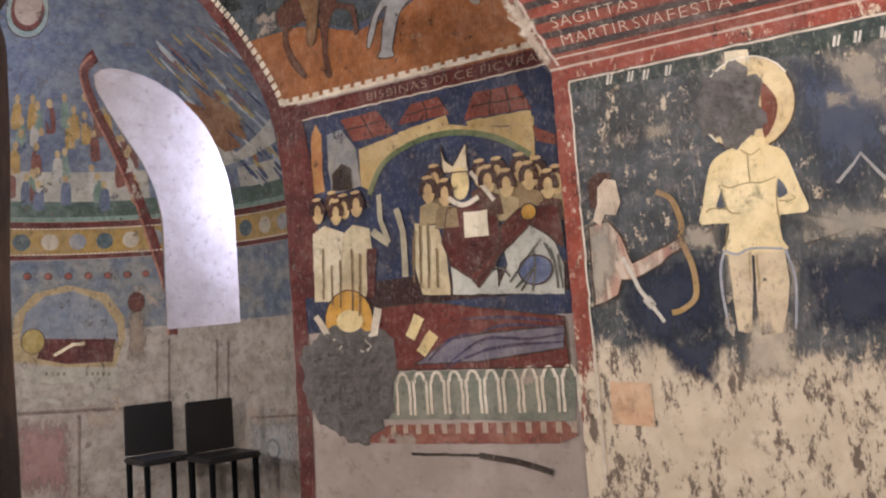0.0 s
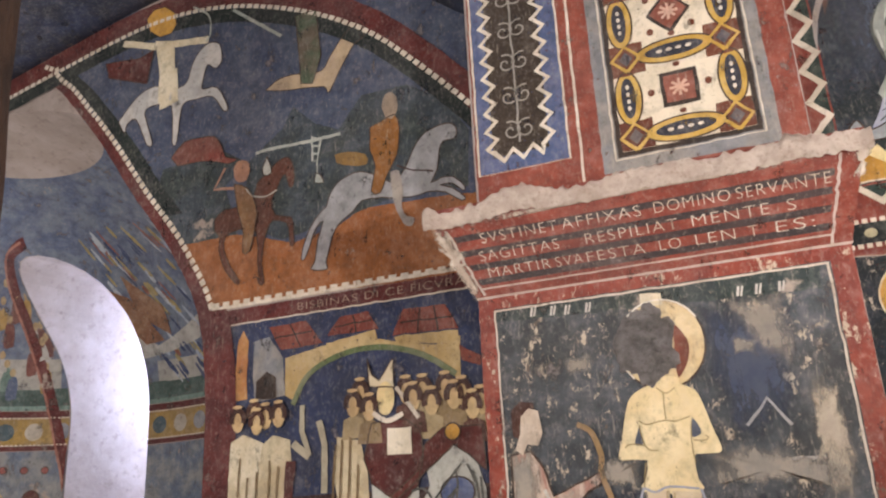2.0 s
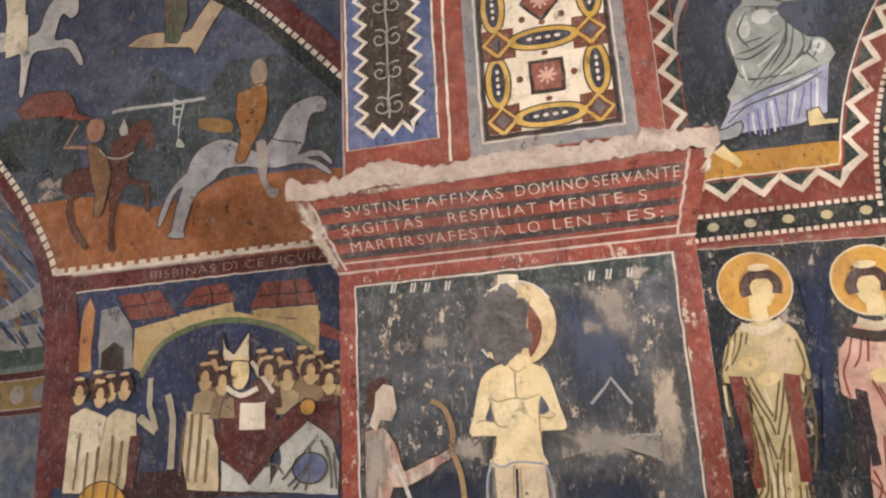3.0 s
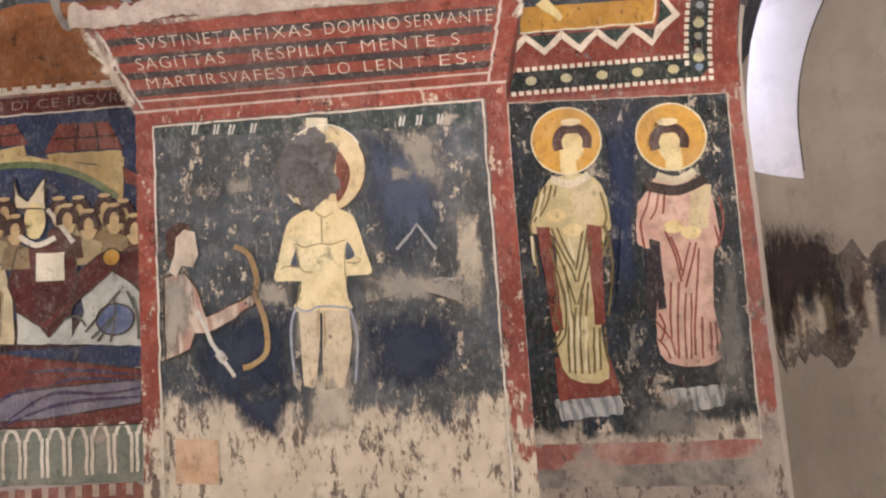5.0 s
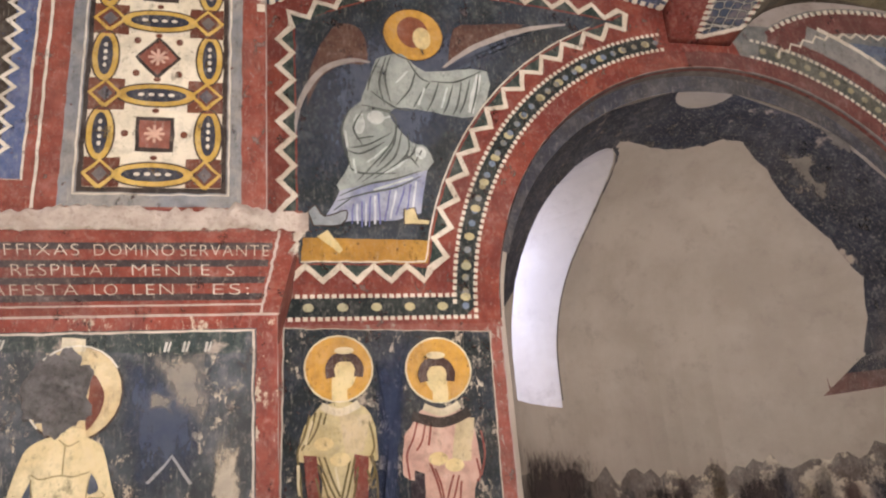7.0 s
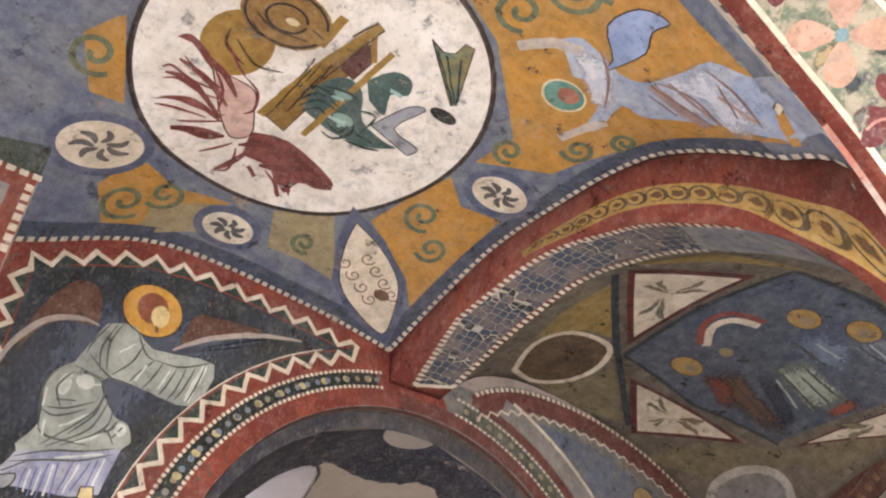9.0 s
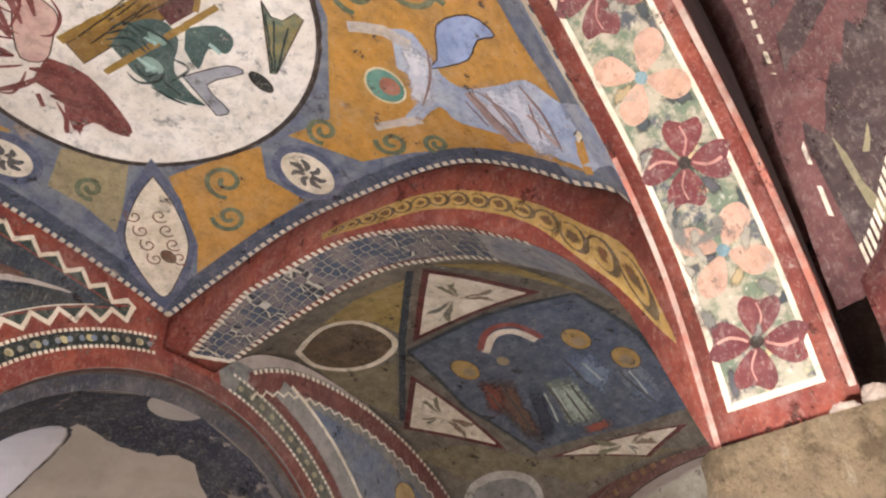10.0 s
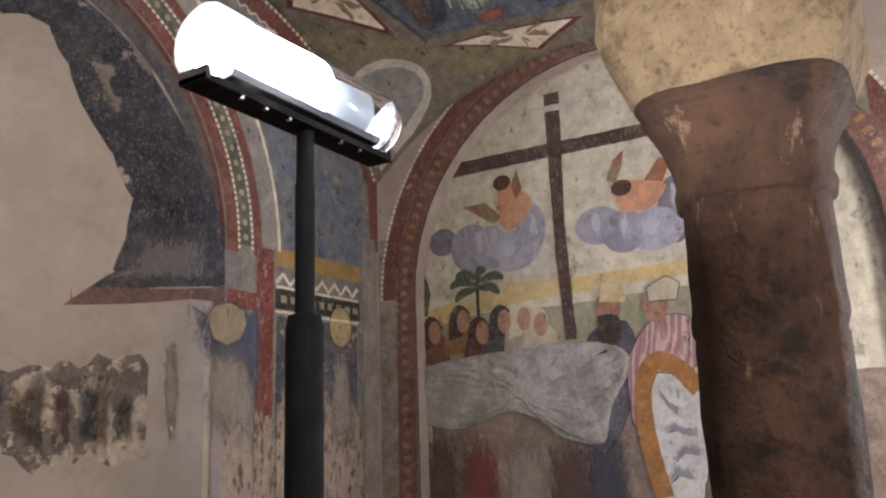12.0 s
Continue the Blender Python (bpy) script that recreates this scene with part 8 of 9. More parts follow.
for k in range(24):
    x = 0.75 + 0.185 * k + 0.04 * math.sin(k * 2.1)
    z = 1.62 + 0.25 * abs(noise.noise(Vector((k * 1.7, 2, 2))))
    h = 0.16 + 0.14 * abs(math.sin(k * 1.9))
    soft_patch(remains, "dark_shape", niche_at, [(x - 0.04, z - h), (x + 0.12, z - h * 0.8), (x + 0.15, z + h * 0.5), (x + 0.07, z + h * 1.1), (x - 0.04, z + h * 0.8)],
               ("2b2523", "5e4c34", "333644", "584038")[k % 4], ("353033", "4c3f30", "2c2e38", "4a3a34")[k % 4], 5, 0.6)
soft_patch(remains, "cross_stain", niche_at, [bend([(3.203, 1.858), (2.999, 1.913), (2.727, 1.868), (2.759, 1.779), (2.908, 1.752), (2.885, 1.642), (2.672, 1.594), (2.728, 1.316), (3.072, 1.216), (3.303, 1.472), (3.203, 1.642), (3.034, 1.669), (3.007, 1.775)], 3), bend([(4.74, 2.123), (4.089, 2.12), (3.688, 2.054), (3.805, 1.686), (4.327, 1.651), (4.634, 1.376), (4.934, 1.782)], 3), [(2.387, 1.773), (2.237, 1.907), (1.832, 1.945), (1.986, 1.36), (2.299, 1.308), (2.49, 1.459)]], "352c28", "403530", 6, 0.95)
label_card = part("wall_label", prism([(0.0, 0.0), (0.05, 0.0), (0.05, 0.028), (0.0, 0.028)], 1, 0, 0.004), plain("card_white", "d8d4cc", 0.6))
label_card.matrix_world = Matrix.Translation(niche_at(*[(0.34, 1.532)][0], 0.012)) @ pose(0, 0, 0, 0, 0, 60)
tagged(label_card, "small white number card fixed on the niche wall", "label")

# ---------------------------------------------------------------- the crucifixion wall
cruc = mural("crucifixion_fresco", "recess fresco of a large brown cross over a crowd")
paint(cruc, "pale_sky", recess, arch_outline(0.02, 3.28, 0.0, 2.5, 1.62, 36), fresco("b3aa94", "a29a86", 0.5), 1)
paint(cruc, "yellow_glow", recess, [(3.385, 2.374), (2.541, 2.546), (2.042, 2.518), (1.077, 2.538), (1.086, 2.444), (2.05, 2.403), (2.551, 2.375), (3.362, 2.236)], fresco("b39a64", "ab9670", 0.4), 2)
paint(cruc, "green_land", recess, [(3.362, 2.236), (2.794, 2.336), (2.099, 2.327), (1.094, 2.369), (1.146, 1.855), (3.37, 2.013)], fresco("7c7a5e", "86806a", 0.5), 2)
paint(cruc, "cross", recess, [[(2.156, 3.949), (2.035, 3.95), (2.058, 2.907), (2.022, 2.076), (2.103, 2.083), (2.139, 2.707)]], fresco("3a2a24", "44322a", 0.25), 4)
paint(cruc, "crossbar", recess, [[(3.073, 3.566), (1.327, 3.549), (1.336, 3.446), (3.078, 3.447)]], fresco("3a2a24", "44322a", 0.25), 5)
paint(cruc, "title_scroll", recess, stroke([(2.297, 3.831), (2.085, 3.83), (1.849, 3.813)], 0.05), fresco("b0a898", "9a9488", 0.4), 6)
for lobes, cores in ((((3.098, 2.934, 0.127, 0.111), (2.33, 2.929, 0.121, 0.200), (2.504, 2.78, 0.242, 0.157), (2.844, 2.851, 0.183, 0.189), (2.68, 2.836, 0.148, 0.169)), ((2.541, 2.807, 0.096, 0.097), (2.767, 2.885, 0.045, 0.125), (2.306, 2.947, 0.041, 0.112), (2.642, 2.911, 0.039, 0.089))), (((1.249, 2.897, 0.116, 0.237), (1.8, 2.866, 0.179, 0.140), (1.397, 2.781, 0.206, 0.151), (1.617, 2.796, 0.165, 0.153)), ((1.434, 2.807, 0.095, 0.096), (1.819, 2.89, 0.042, 0.091), (1.614, 2.836, 0.036, 0.097), (1.242, 2.976, 0.034, 0.118)))):
    cloud = new("painted_cloud")
    cloud.parent = cruc
    for k, (y, z, ry, rz) in enumerate(lobes):
        paint(cloud, "puff", recess, ell(y, z, ry, rz, 26), fresco(("58545a", "7e7a80", "88848a", "767278", "918c92")[k], ("645f66", "88838a", "928d92", "827d84", "848086")[k], 0.25, fleck=0.1), 3)
    for y, z, ry, rz in cores:
        soft_patch(cloud, "light", recess, ell(y, z, ry * 1.3, rz * 1.2, 18), "b4b0b4", "a6a2a8", 4.2, 0.7, 5)
for base, wing in (([(2.598, 3.264), (2.475, 3.287), (2.337, 3.194), (2.32, 3.081), (2.495, 2.933), (2.587, 3.014)], [[(2.905, 3.19), (2.702, 3.192), (2.561, 3.054), (2.637, 3.009)], [(2.475, 3.287), (2.419, 3.412), (2.381, 3.247), (2.434, 3.167)]]), ([(1.658, 3.05), (1.608, 3.146), (1.405, 3.128), (1.292, 3.066), (1.423, 2.927), (1.627, 2.929)], [[(1.71, 3.186), (1.657, 3.324), (1.567, 3.391), (1.6, 3.249), (1.65, 3.154)], [(1.445, 3.135), (1.331, 3.278), (1.234, 3.258), (1.33, 3.073)]])):
    ang = new("painted_cherub")
    ang.parent = cruc
    paint(ang, "body", recess, bend(base, 3), fresco("b0805f", "a5765a", 0.25), 5)
    paint(ang, "wing", recess, wing[0], fresco("7e5038", "6c6a48", 0.3), 5)
    paint(ang, "wing", recess, wing[1], fresco("8a4a30", "5a5a40", 0.3), 5)
    paint(ang, "hair", recess, ell(base[0][0] - 0.05, base[0][1] + 0.06, 0.075, 0.06), HAIR, 6)
tree = new("painted_tree")
tree.parent = cruc
paint(tree, "trunk", recess, stroke([(2.805, 2.316), (2.805, 2.622)], 0.03), GREEN, 4)
paint(tree, "fronds", recess, [p for q in ([(2.808, 2.557), (2.957, 2.597), (3.046, 2.554)], [(2.806, 2.6), (2.904, 2.657), (2.991, 2.637)], [(2.807, 2.578), (2.658, 2.613), (2.577, 2.585)], [(2.809, 2.535), (2.686, 2.529), (2.617, 2.469)], [(2.806, 2.6), (2.778, 2.663), (2.719, 2.664)], [(2.809, 2.526), (2.936, 2.505), (2.999, 2.446)]) for p in stroke(bend(q), 0.07, True)], fresco("3c4434", "444a3a", 0.3), 4)
paint(cruc, "cypress", recess, [[(3.292, 2.739), (3.23, 2.539), (3.262, 2.362), (3.315, 2.367), (3.331, 2.551)]], fresco("434a3c", "4c5244", 0.3), 4)
HEADS = [(3.215, 2.223), (2.956, 2.287), (2.792, 2.185), (2.605, 2.253), (2.441, 2.258), (2.307, 2.204)]
for k, q in enumerate(HEADS):
    paint(cruc, "crowd_garment", recess, bend([(q[0] + 0.16, q[1] - 0.25), (q[0] + 0.12, q[1] - 0.05), (q[0], q[1] + 0.02), (q[0] - 0.12, q[1] - 0.05), (q[0] - 0.16, q[1] - 0.25)], 3), (fresco("6a4436", "5a3a30", 0.3), fresco("7e6236", "6e5630", 0.3), fresco("5a302c", "4a2a28", 0.3), fresco("2e2c30", "38363a", 0.3), fresco("8e8270", "7e7464", 0.3), fresco("a39a80", "948a70", 0.3))[k], 5)
    paint(cruc, "crowd_head", recess, ell(q[0] - 0.02, q[1] + 0.0, 0.055, 0.09, 16), fresco("94705a", "86644e", 0.3), 7)
    paint(cruc, "crowd_hair", recess, bend([(q[0] + 0.11, q[1] - 0.14), (q[0] + 0.105, q[1] + 0.04), (q[0] + 0.03, q[1] + 0.13), (q[0] - 0.06, q[1] + 0.09), (q[0] - 0.075, q[1] + 0.0), (q[0], q[1] - 0.12)], 3), (HAIR, fresco("3c2c24", "33261f", 0.2), HAIR, fresco("2a282c", "222024", 0.2), fresco("b0a488", "a09478", 0.3), fresco("a89c84", "988c74", 0.3))[k], 6)
king = new("painted_prelates")
king.parent = cruc
paint(king, "dark_cloak", recess, bend([(1.97, 2.032), (1.857, 2.141), (1.651, 2.161), (1.595, 1.887), (1.732, 1.443), (1.923, 1.298), (1.976, 1.68)], 3), fresco("3c3c48", "4a4650", 0.35), 5)
paint(king, "beard", recess, bend([(1.851, 2.22), (1.708, 2.206), (1.7, 2.049), (1.805, 2.011), (1.87, 2.083)], 3), LINE, 7)
paint(king, "head", recess, ell(*[(1.772, 2.272)][0], 0.09, 0.13), fresco("86604a", "765442", 0.3), 6)
paint(king, "crown", recess, bend([(1.834, 2.318), (1.814, 2.417), (1.728, 2.455), (1.639, 2.396), (1.647, 2.298)], 3), fresco("9a8460", "b0a078", 0.3), 8)
paint(king, "mitre", recess, [(1.492, 2.379), (1.35, 2.447), (1.26, 2.389), (1.289, 2.278), (1.482, 2.28)], fresco("b0a48c", "a0947c", 0.3), 8)
paint(king, "second_head", recess, ell(*[(1.445, 2.256)][0], 0.09, 0.12), fresco("8a6650", "7a5a48", 0.3), 7)
paint(king, "rose_cape", recess, bend([(1.674, 1.892), (1.494, 2.146), (1.226, 2.158), (1.182, 1.857), (1.421, 1.689), (1.634, 1.44), (1.673, 1.665)], 3), fresco("9a7470", "8a6a68", 0.3, folds=("6a4a48", 6.0)), 6)
paint(king, "gold_hem", recess, stroke(bend([(1.2, 1.677), (1.332, 1.831), (1.479, 1.878), (1.573, 1.697), (1.564, 1.365), (1.485, 1.007)]), 0.12), fresco("94642e", "84582c", 0.3), 8)
paint(king, "white_alb", recess, bend([(1.467, 1.803), (1.337, 1.776), (1.186, 1.64), (1.232, 1.01), (1.522, 1.007), (1.526, 1.364), (1.538, 1.658)], 3), fresco("b9b4aa", "aaa69e", 0.2), 7)
for line in ([(1.477, 1.692), (1.412, 1.578), (1.323, 1.538)], [(1.463, 1.435), (1.369, 1.45), (1.229, 1.392)], [(1.428, 1.219), (1.326, 1.324), (1.204, 1.286)], [(1.478, 1.077), (1.394, 1.183), (1.254, 1.148)],):
    soft_patch(king, "fold_shade", recess, [(y, z + 0.03) for y, z in line] + [(y, z - 0.03) for y, z in reversed(line)], "77757a", "86848a", 8, 0.7, 5)
low = mural("lower_wall_fresco", "stained lower wall painting in dull brown and grey")
paint(low, "brown_wash", recess, rect(0.05, 0.0, 3.25, 1.75), fresco("6c5c50", "7c6c5e", 0.5), 2)
for k, q in enumerate([(3.187, 1.318), (2.847, 1.272), (2.476, 1.307), (2.135, 1.225), (1.883, 1.297)]):
    soft_patch(low, "faded_robe", recess, [(q[0] + 0.2, 0.6), (q[0] + 0.17, q[1] + 0.1), (q[0], q[1] + 0.22), (q[0] - 0.17, q[1] + 0.1), (q[0] - 0.2, 0.6)],
               ("5c4640", "6e3c34", "84786c", "54403c", "3a3a44")[k], ("4e3c38", "5c3430", "746a60", "4a3a36", "44424a")[k], 3 + k % 2, 0.9)
patch = bmesh.new()
torn_edge = bend([(3.387, 1.794), (3.266, 1.962), (2.859, 2.02), (2.294, 2.059), (1.865, 2.043), (1.661, 1.949), (1.683, 1.779), (1.799, 1.595), (1.879, 1.353), (2.165, 1.398), (2.33, 1.519), (2.596, 1.589), (2.982, 1.479), (3.231, 1.508), (3.372, 1.598), (3.387, 1.794)], 4)[:-1]
mid_y, mid_z = sum(q[0] for q in torn_edge) / len(torn_edge), sum(q[1] for q in torn_edge) / len(torn_edge)
rows_p = []
for f in (1.0, 0.97, 0.88, 0.75, 0.6, 0.45, 0.3, 0.15):
    rows_p.append([patch.verts.new(recess(mid_y + (y - mid_y) * f, mid_z + (z - mid_z) * f, 0.012 if f == 1.0 else 0.035 + 0.03 * noise.noise(Vector((y * f * 9, z * f * 9 + f * 3, 2))) + 0.02 * noise.noise(Vector((y * f * 31, z * f * 31, 4))))) for y, z in torn_edge])
for a, b in zip(rows_p, rows_p[1:]):
    for k in range(len(a)):
        patch.faces.new((a[k], a[(k + 1) % len(a)], b[(k + 1) % len(a)], b[k]))
patch.faces.new(rows_p[-1])
tagged(part("plaster_patch", patch, stone("patch_plaster", "9c968e", "b3ada4", "6e675f", bump=1.0, scale=7.0, distance=0.05, patch=0.5)), "ragged pale plaster patch covering part of the painting", "patch", kind="structure")


def end_arc(off, n=40):
    return [(1.645 + (1.645 + off) * math.cos(math.pi * k / n), 2.5 + (1.64 + off) * math.sin(math.pi * k / n)) for k in range(n + 1)]


hoop = mural("end_arch_border", "red painted arch border with a row of small leaf marks")
paint(hoop, "dark_band", east, stroke([(3.29, 0.0)] + end_arc(0.0) , 0.012), LINE, 1)
paint(hoop, "leaf_band", east, stroke([(3.40, 0.0)] + end_arc(0.09), 0.17), fresco("5e4038", "6c4c40", 0.35), 1)
paint(hoop, "leaf_mark", east, dashes([(3.40, 0.0)] + end_arc(0.10), 0.06, 0.04, 0.09), fresco("8a6a48", "7c6044", 0.35), 2)
paint(hoop, "red_band", east, stroke(end_arc(0.24), 0.13), fresco("6a3f38", "5a3630", 0.5), 2)
paint(hoop, "beaded_line", east, dashes(end_arc(0.315), 0.025, 0.03, 0.045), WHITE, 3)

# ---------------------------------------------------------------- the apse
dome = mural("apse_fresco", "apse fresco with winged sky, jewelled band and faded panels")
U0, U1 = 0.3, 5.7
paint(dome, "sky", apse_at, rect(U0, 2.95, U1, 4.45), fresco("545d6e", "6a7078", 0.4), 1, 0.14)
paint(dome, "pale_ground", apse_at, [rect(U0, 2.93, 3.05, 3.12), rect(3.95, 2.93, U1, 3.2)], fresco("a09a8c", "8e8a80", 0.4), 2, 0.14)
paint(dome, "green_band", apse_at, rect(U0, 2.76, U1, 2.95), fresco("3d4c44", "4c5c54", 0.4), 2, 0.14)
paint(dome, "pale_green_line", apse_at, rect(U0, 2.76, U1, 2.80), fresco("74887c", "66786c", 0.35), 3, 0.14)
paint(dome, "maroon_band", apse_at, [rect(U0, 2.70, U1, 2.755), rect(U0, 2.415, U1, 2.455)], DEEP, 3, 0.14)
paint(dome, "band_ticks", apse_at, dashes([(U0, 2.695), (U1, 2.695)], 0.012, 0.02, 0.035) + dashes([(U0, 2.462), (U1, 2.462)], 0.012, 0.02, 0.035), WHITE, 4)
paint(dome, "ochre_band", apse_at, rect(U0, 2.465, U1, 2.69), fresco("9a7c42", "8a7248", 0.35), 2, 0.14)
for k in range(24):
    paint(dome, "oval", apse_at, ell(U0 + 0.1 + 0.22 * k, 2.575, 0.07, 0.075, 16), (fresco("3c4a4c", "4c585a", 0.3), fresco("76787c", "8a8884", 0.3), fresco("b0a490", "9a9080", 0.3))[(k * 7) % 3], 3)
paint(dome, "grey_zone", apse_at, rect(U0, 1.75, U1, 2.41), fresco("56606c", "7c7a74", 0.6), 1, 0.14)
paint(dome, "lower_zone", apse_at, rect(U0, 0.0, U1, 1.76), fresco("8c8276", "a0968a", 0.7), 1, 0.14)
feather = random.Random(4)
for tone, count in ((fresco("a3a6a4", "8a929c", 0.2), 60), (fresco("8a7a4e", "9a8a5c", 0.2), 40), (fresco("3c4660", "323c54", 0.2), 45), (fresco("7a4c3c", "8a5a48", 0.2), 22)):
    strokes = []
    for _ in range(count):
        u, z = feather.uniform(1.6, 3.6), feather.uniform(3.05, 4.2)
        n = feather.uniform(0.06, 0.2)
        strokes += stroke([(u, z), (u - n * 0.45, z - n * 0.6), (u - n * 0.8, z - n)], feather.uniform(0.02, 0.05), True)
    paint(dome, "wing_feather", apse_at, strokes, tone, 3)
paint(dome, "wing", apse_at, [[(3.548, 3.783), (3.219, 3.658), (2.928, 3.285), (3.134, 3.268), (3.449, 3.595)], [(3.237, 3.835), (2.852, 3.556), (2.842, 3.318), (3.163, 3.512)]], fresco("75523c", "84644a", 0.3), 4, 0.12)
paint(dome, "pale_cloth", apse_at, [[(3.405, 3.473), (3.01, 3.249), (2.454, 3.432), (2.492, 3.251), (2.899, 3.182), (3.295, 3.142), (3.357, 3.347)]], fresco("a5a094", "959086", 0.3), 3, 0.12)
crowd = random.Random(9)
for k in range(46):
    u, z = crowd.uniform(4.05, 5.5), crowd.uniform(3.02, 3.75)
    tone = (fresco("a8a296", "96928a", 0.3), fresco("8a7040", "9a7c48", 0.3), fresco("6e443a", "5e3c36", 0.3), fresco("5c7064", "6c7c70", 0.3), fresco("4c5668", "5a6274", 0.3))[k % 5]
    paint(dome, "crowd_robe", apse_at, bend([(u - 0.04, z - 0.16), (u + 0.04, z - 0.17), (u + 0.035, z), (u, z + 0.03), (u - 0.04, z), (u - 0.04, z - 0.16)], 3), tone, 3)
    paint(dome, "crowd_head", apse_at, ell(u, z + 0.06, 0.025, 0.035, 10), fresco("a5906c", "957c58", 0.3), 4)
paint(dome, "oculus", apse_at, [ell(*[(5.056, 4.359)][0], 0.30, 0.18)], fresco("7a8a84", "8c968e", 0.3), 3, 0.12)
paint(dome, "oculus_ring", apse_at, [ell(*[(5.056, 4.359)][0], 0.24, 0.14)], fresco("5c302c", "6c3c34", 0.3), 4, 0.12)
paint(dome, "oculus_core", apse_at, [ell(*[(5.058, 4.364)][0], 0.2, 0.115)], fresco("a89888", "9a8a7c", 0.3), 5, 0.12)
bed = new("painted_sleeper")
bed.parent = dome
paint(bed, "ochre_arch", apse_at, [(5.112, 1.534), (5.085, 1.925), (4.932, 2.118), (4.669, 2.183), (4.354, 2.087), (4.219, 1.871), (4.216, 1.664), (4.328, 1.366)], fresco("94805c", "a08c68", 0.4), 2, 0.14)
paint(bed, "blue_arch", apse_at, [(5.046, 1.725), (5.0, 1.946), (4.846, 2.089), (4.626, 2.129), (4.402, 2.013), (4.278, 1.798), (4.273, 1.643)], fresco("6c727a", "7c7e80", 0.4), 3, 0.14)
paint(bed, "body", apse_at, [(4.876, 1.713), (4.296, 1.67), (4.325, 1.468), (4.685, 1.473), (4.922, 1.543)], fresco("542a26", "462422", 0.35), 4, 0.14)
paint(bed, "body_light", apse_at, stroke([(4.792, 1.557), (4.637, 1.645), (4.548, 1.649)], 0.03), CREAM, 5)
paint(bed, "halo", apse_at, ell(*[(4.949, 1.694)][0], 0.09, 0.11), fresco("a08c50", "927e48", 0.35), 5)
paint(bed, "white_cloth", apse_at, [[(5.05, 1.48), (4.28, 1.413), (4.307, 1.288), (4.819, 1.31), (5.031, 1.38)], *stroke(bend([(4.561, 1.11), (4.423, 1.222), (4.285, 1.26)]), 0.06), *stroke(bend([(5.075, 1.262), (4.907, 1.196), (4.736, 1.128)]), 0.04)], fresco("a39c8c", "938c7e", 0.4), 3)
paint(bed, "marks", apse_at, dashes([(4.86, 1.403), (4.328, 1.356)], 0.03, 0.02, 0.045), fresco("6c6656", "7a725e", 0.4), 4)
soft_patch(dome, "small_figure", apse_at, bend([(4.196, 1.869), (4.143, 2.047), (4.071, 2.026), (4.038, 1.857), (4.052, 1.446), (4.208, 1.458)], 3), "7a6a5c", "8a7c6c", 3, 0.95)
paint(dome, "red_cap", apse_at, ell(*[(4.111, 1.993)][0], 0.07, 0.09), fresco("5a3028", "4c2a24", 0.3), 4)
paint(dome, "lozenges", apse_at, beads([(5.142, 2.275), (4.015, 2.247)], 0.03, 0.16), fresco("7a4038", "8a5048", 0.4), 3)
soft_patch(dome, "red_panel", apse_at, [[(5.12, 1.05), (4.652, 0.995), (4.668, 0.298), (5.131, 0.375)]], "8a6a62", "947670", 2, 0.95)
paint(dome, "panel_line", apse_at, [*stroke([(5.202, 1.084), (4.056, 1.027)], 0.03), *stroke([(5.141, 1.052), (5.152, 0.388)], 0.02), *stroke([(4.608, 1.015), (4.625, 0.302)], 0.02), *stroke([(3.838, 1.635), (3.863, 0.972)], 0.02), *stroke([(3.391, 1.602), (3.42, 0.995)], 0.02), *stroke([(3.279, 1.594), (3.31, 0.99)], 0.02), *stroke([(3.085, 0.883), (2.528, 0.904)], 0.02), *stroke([(2.476, 1.069), (2.533, 0.412)], 0.02)], fresco("6c5c54", "7c6c62", 0.4), 3)
soft_patch(dome, "white_panel", apse_at, [[(3.116, 0.859), (2.53, 0.88), (2.565, 0.457), (3.141, 0.417)]], "a5a098", "8c8a86", 2, 0.95)
paint(dome, "ring_mark", apse_at, stroke(ell(*[(2.856, 0.613)][0], 0.07, 0.08), 0.025), fresco("6a6e72", "7c7c7c", 0.5), 3)
border = bend([(4.237, 4.094), (4.396, 4.002), (4.369, 3.78), (4.206, 3.406), (4.055, 2.959), (3.922, 2.477), (3.812, 2.048), (3.796, 1.673)], 4)
paint(dome, "window_border", apse_at, stroke(border, 0.085), DEEP, 4)
paint(dome, "window_line", apse_at, stroke([(u + 0.045, z) for u, z in border], 0.02), fresco("9a6a58", "8a5a4a", 0.4), 5)

# ---------------------------------------------------------------- standing lamp
glass = Nodes("lamp_glass")
glass.b.inputs["Base Color"].default_value = (0.95, 0.97, 1.0, 1)
glass.b.inputs["Roughness"].default_value = 0.08
glass.b.inputs["Transmission Weight"].default_value = 1.0
glass.b.inputs["IOR"].default_value = 1.2
glow = Nodes("lamp_tube_glow")
glow.b.inputs["Base Color"].default_value = (1, 1, 1, 1)
glow.b.inputs["Emission Color"].default_value = (1.0, 0.99, 0.97, 1)
glow.b.inputs["Emission Strength"].default_value = 26.0


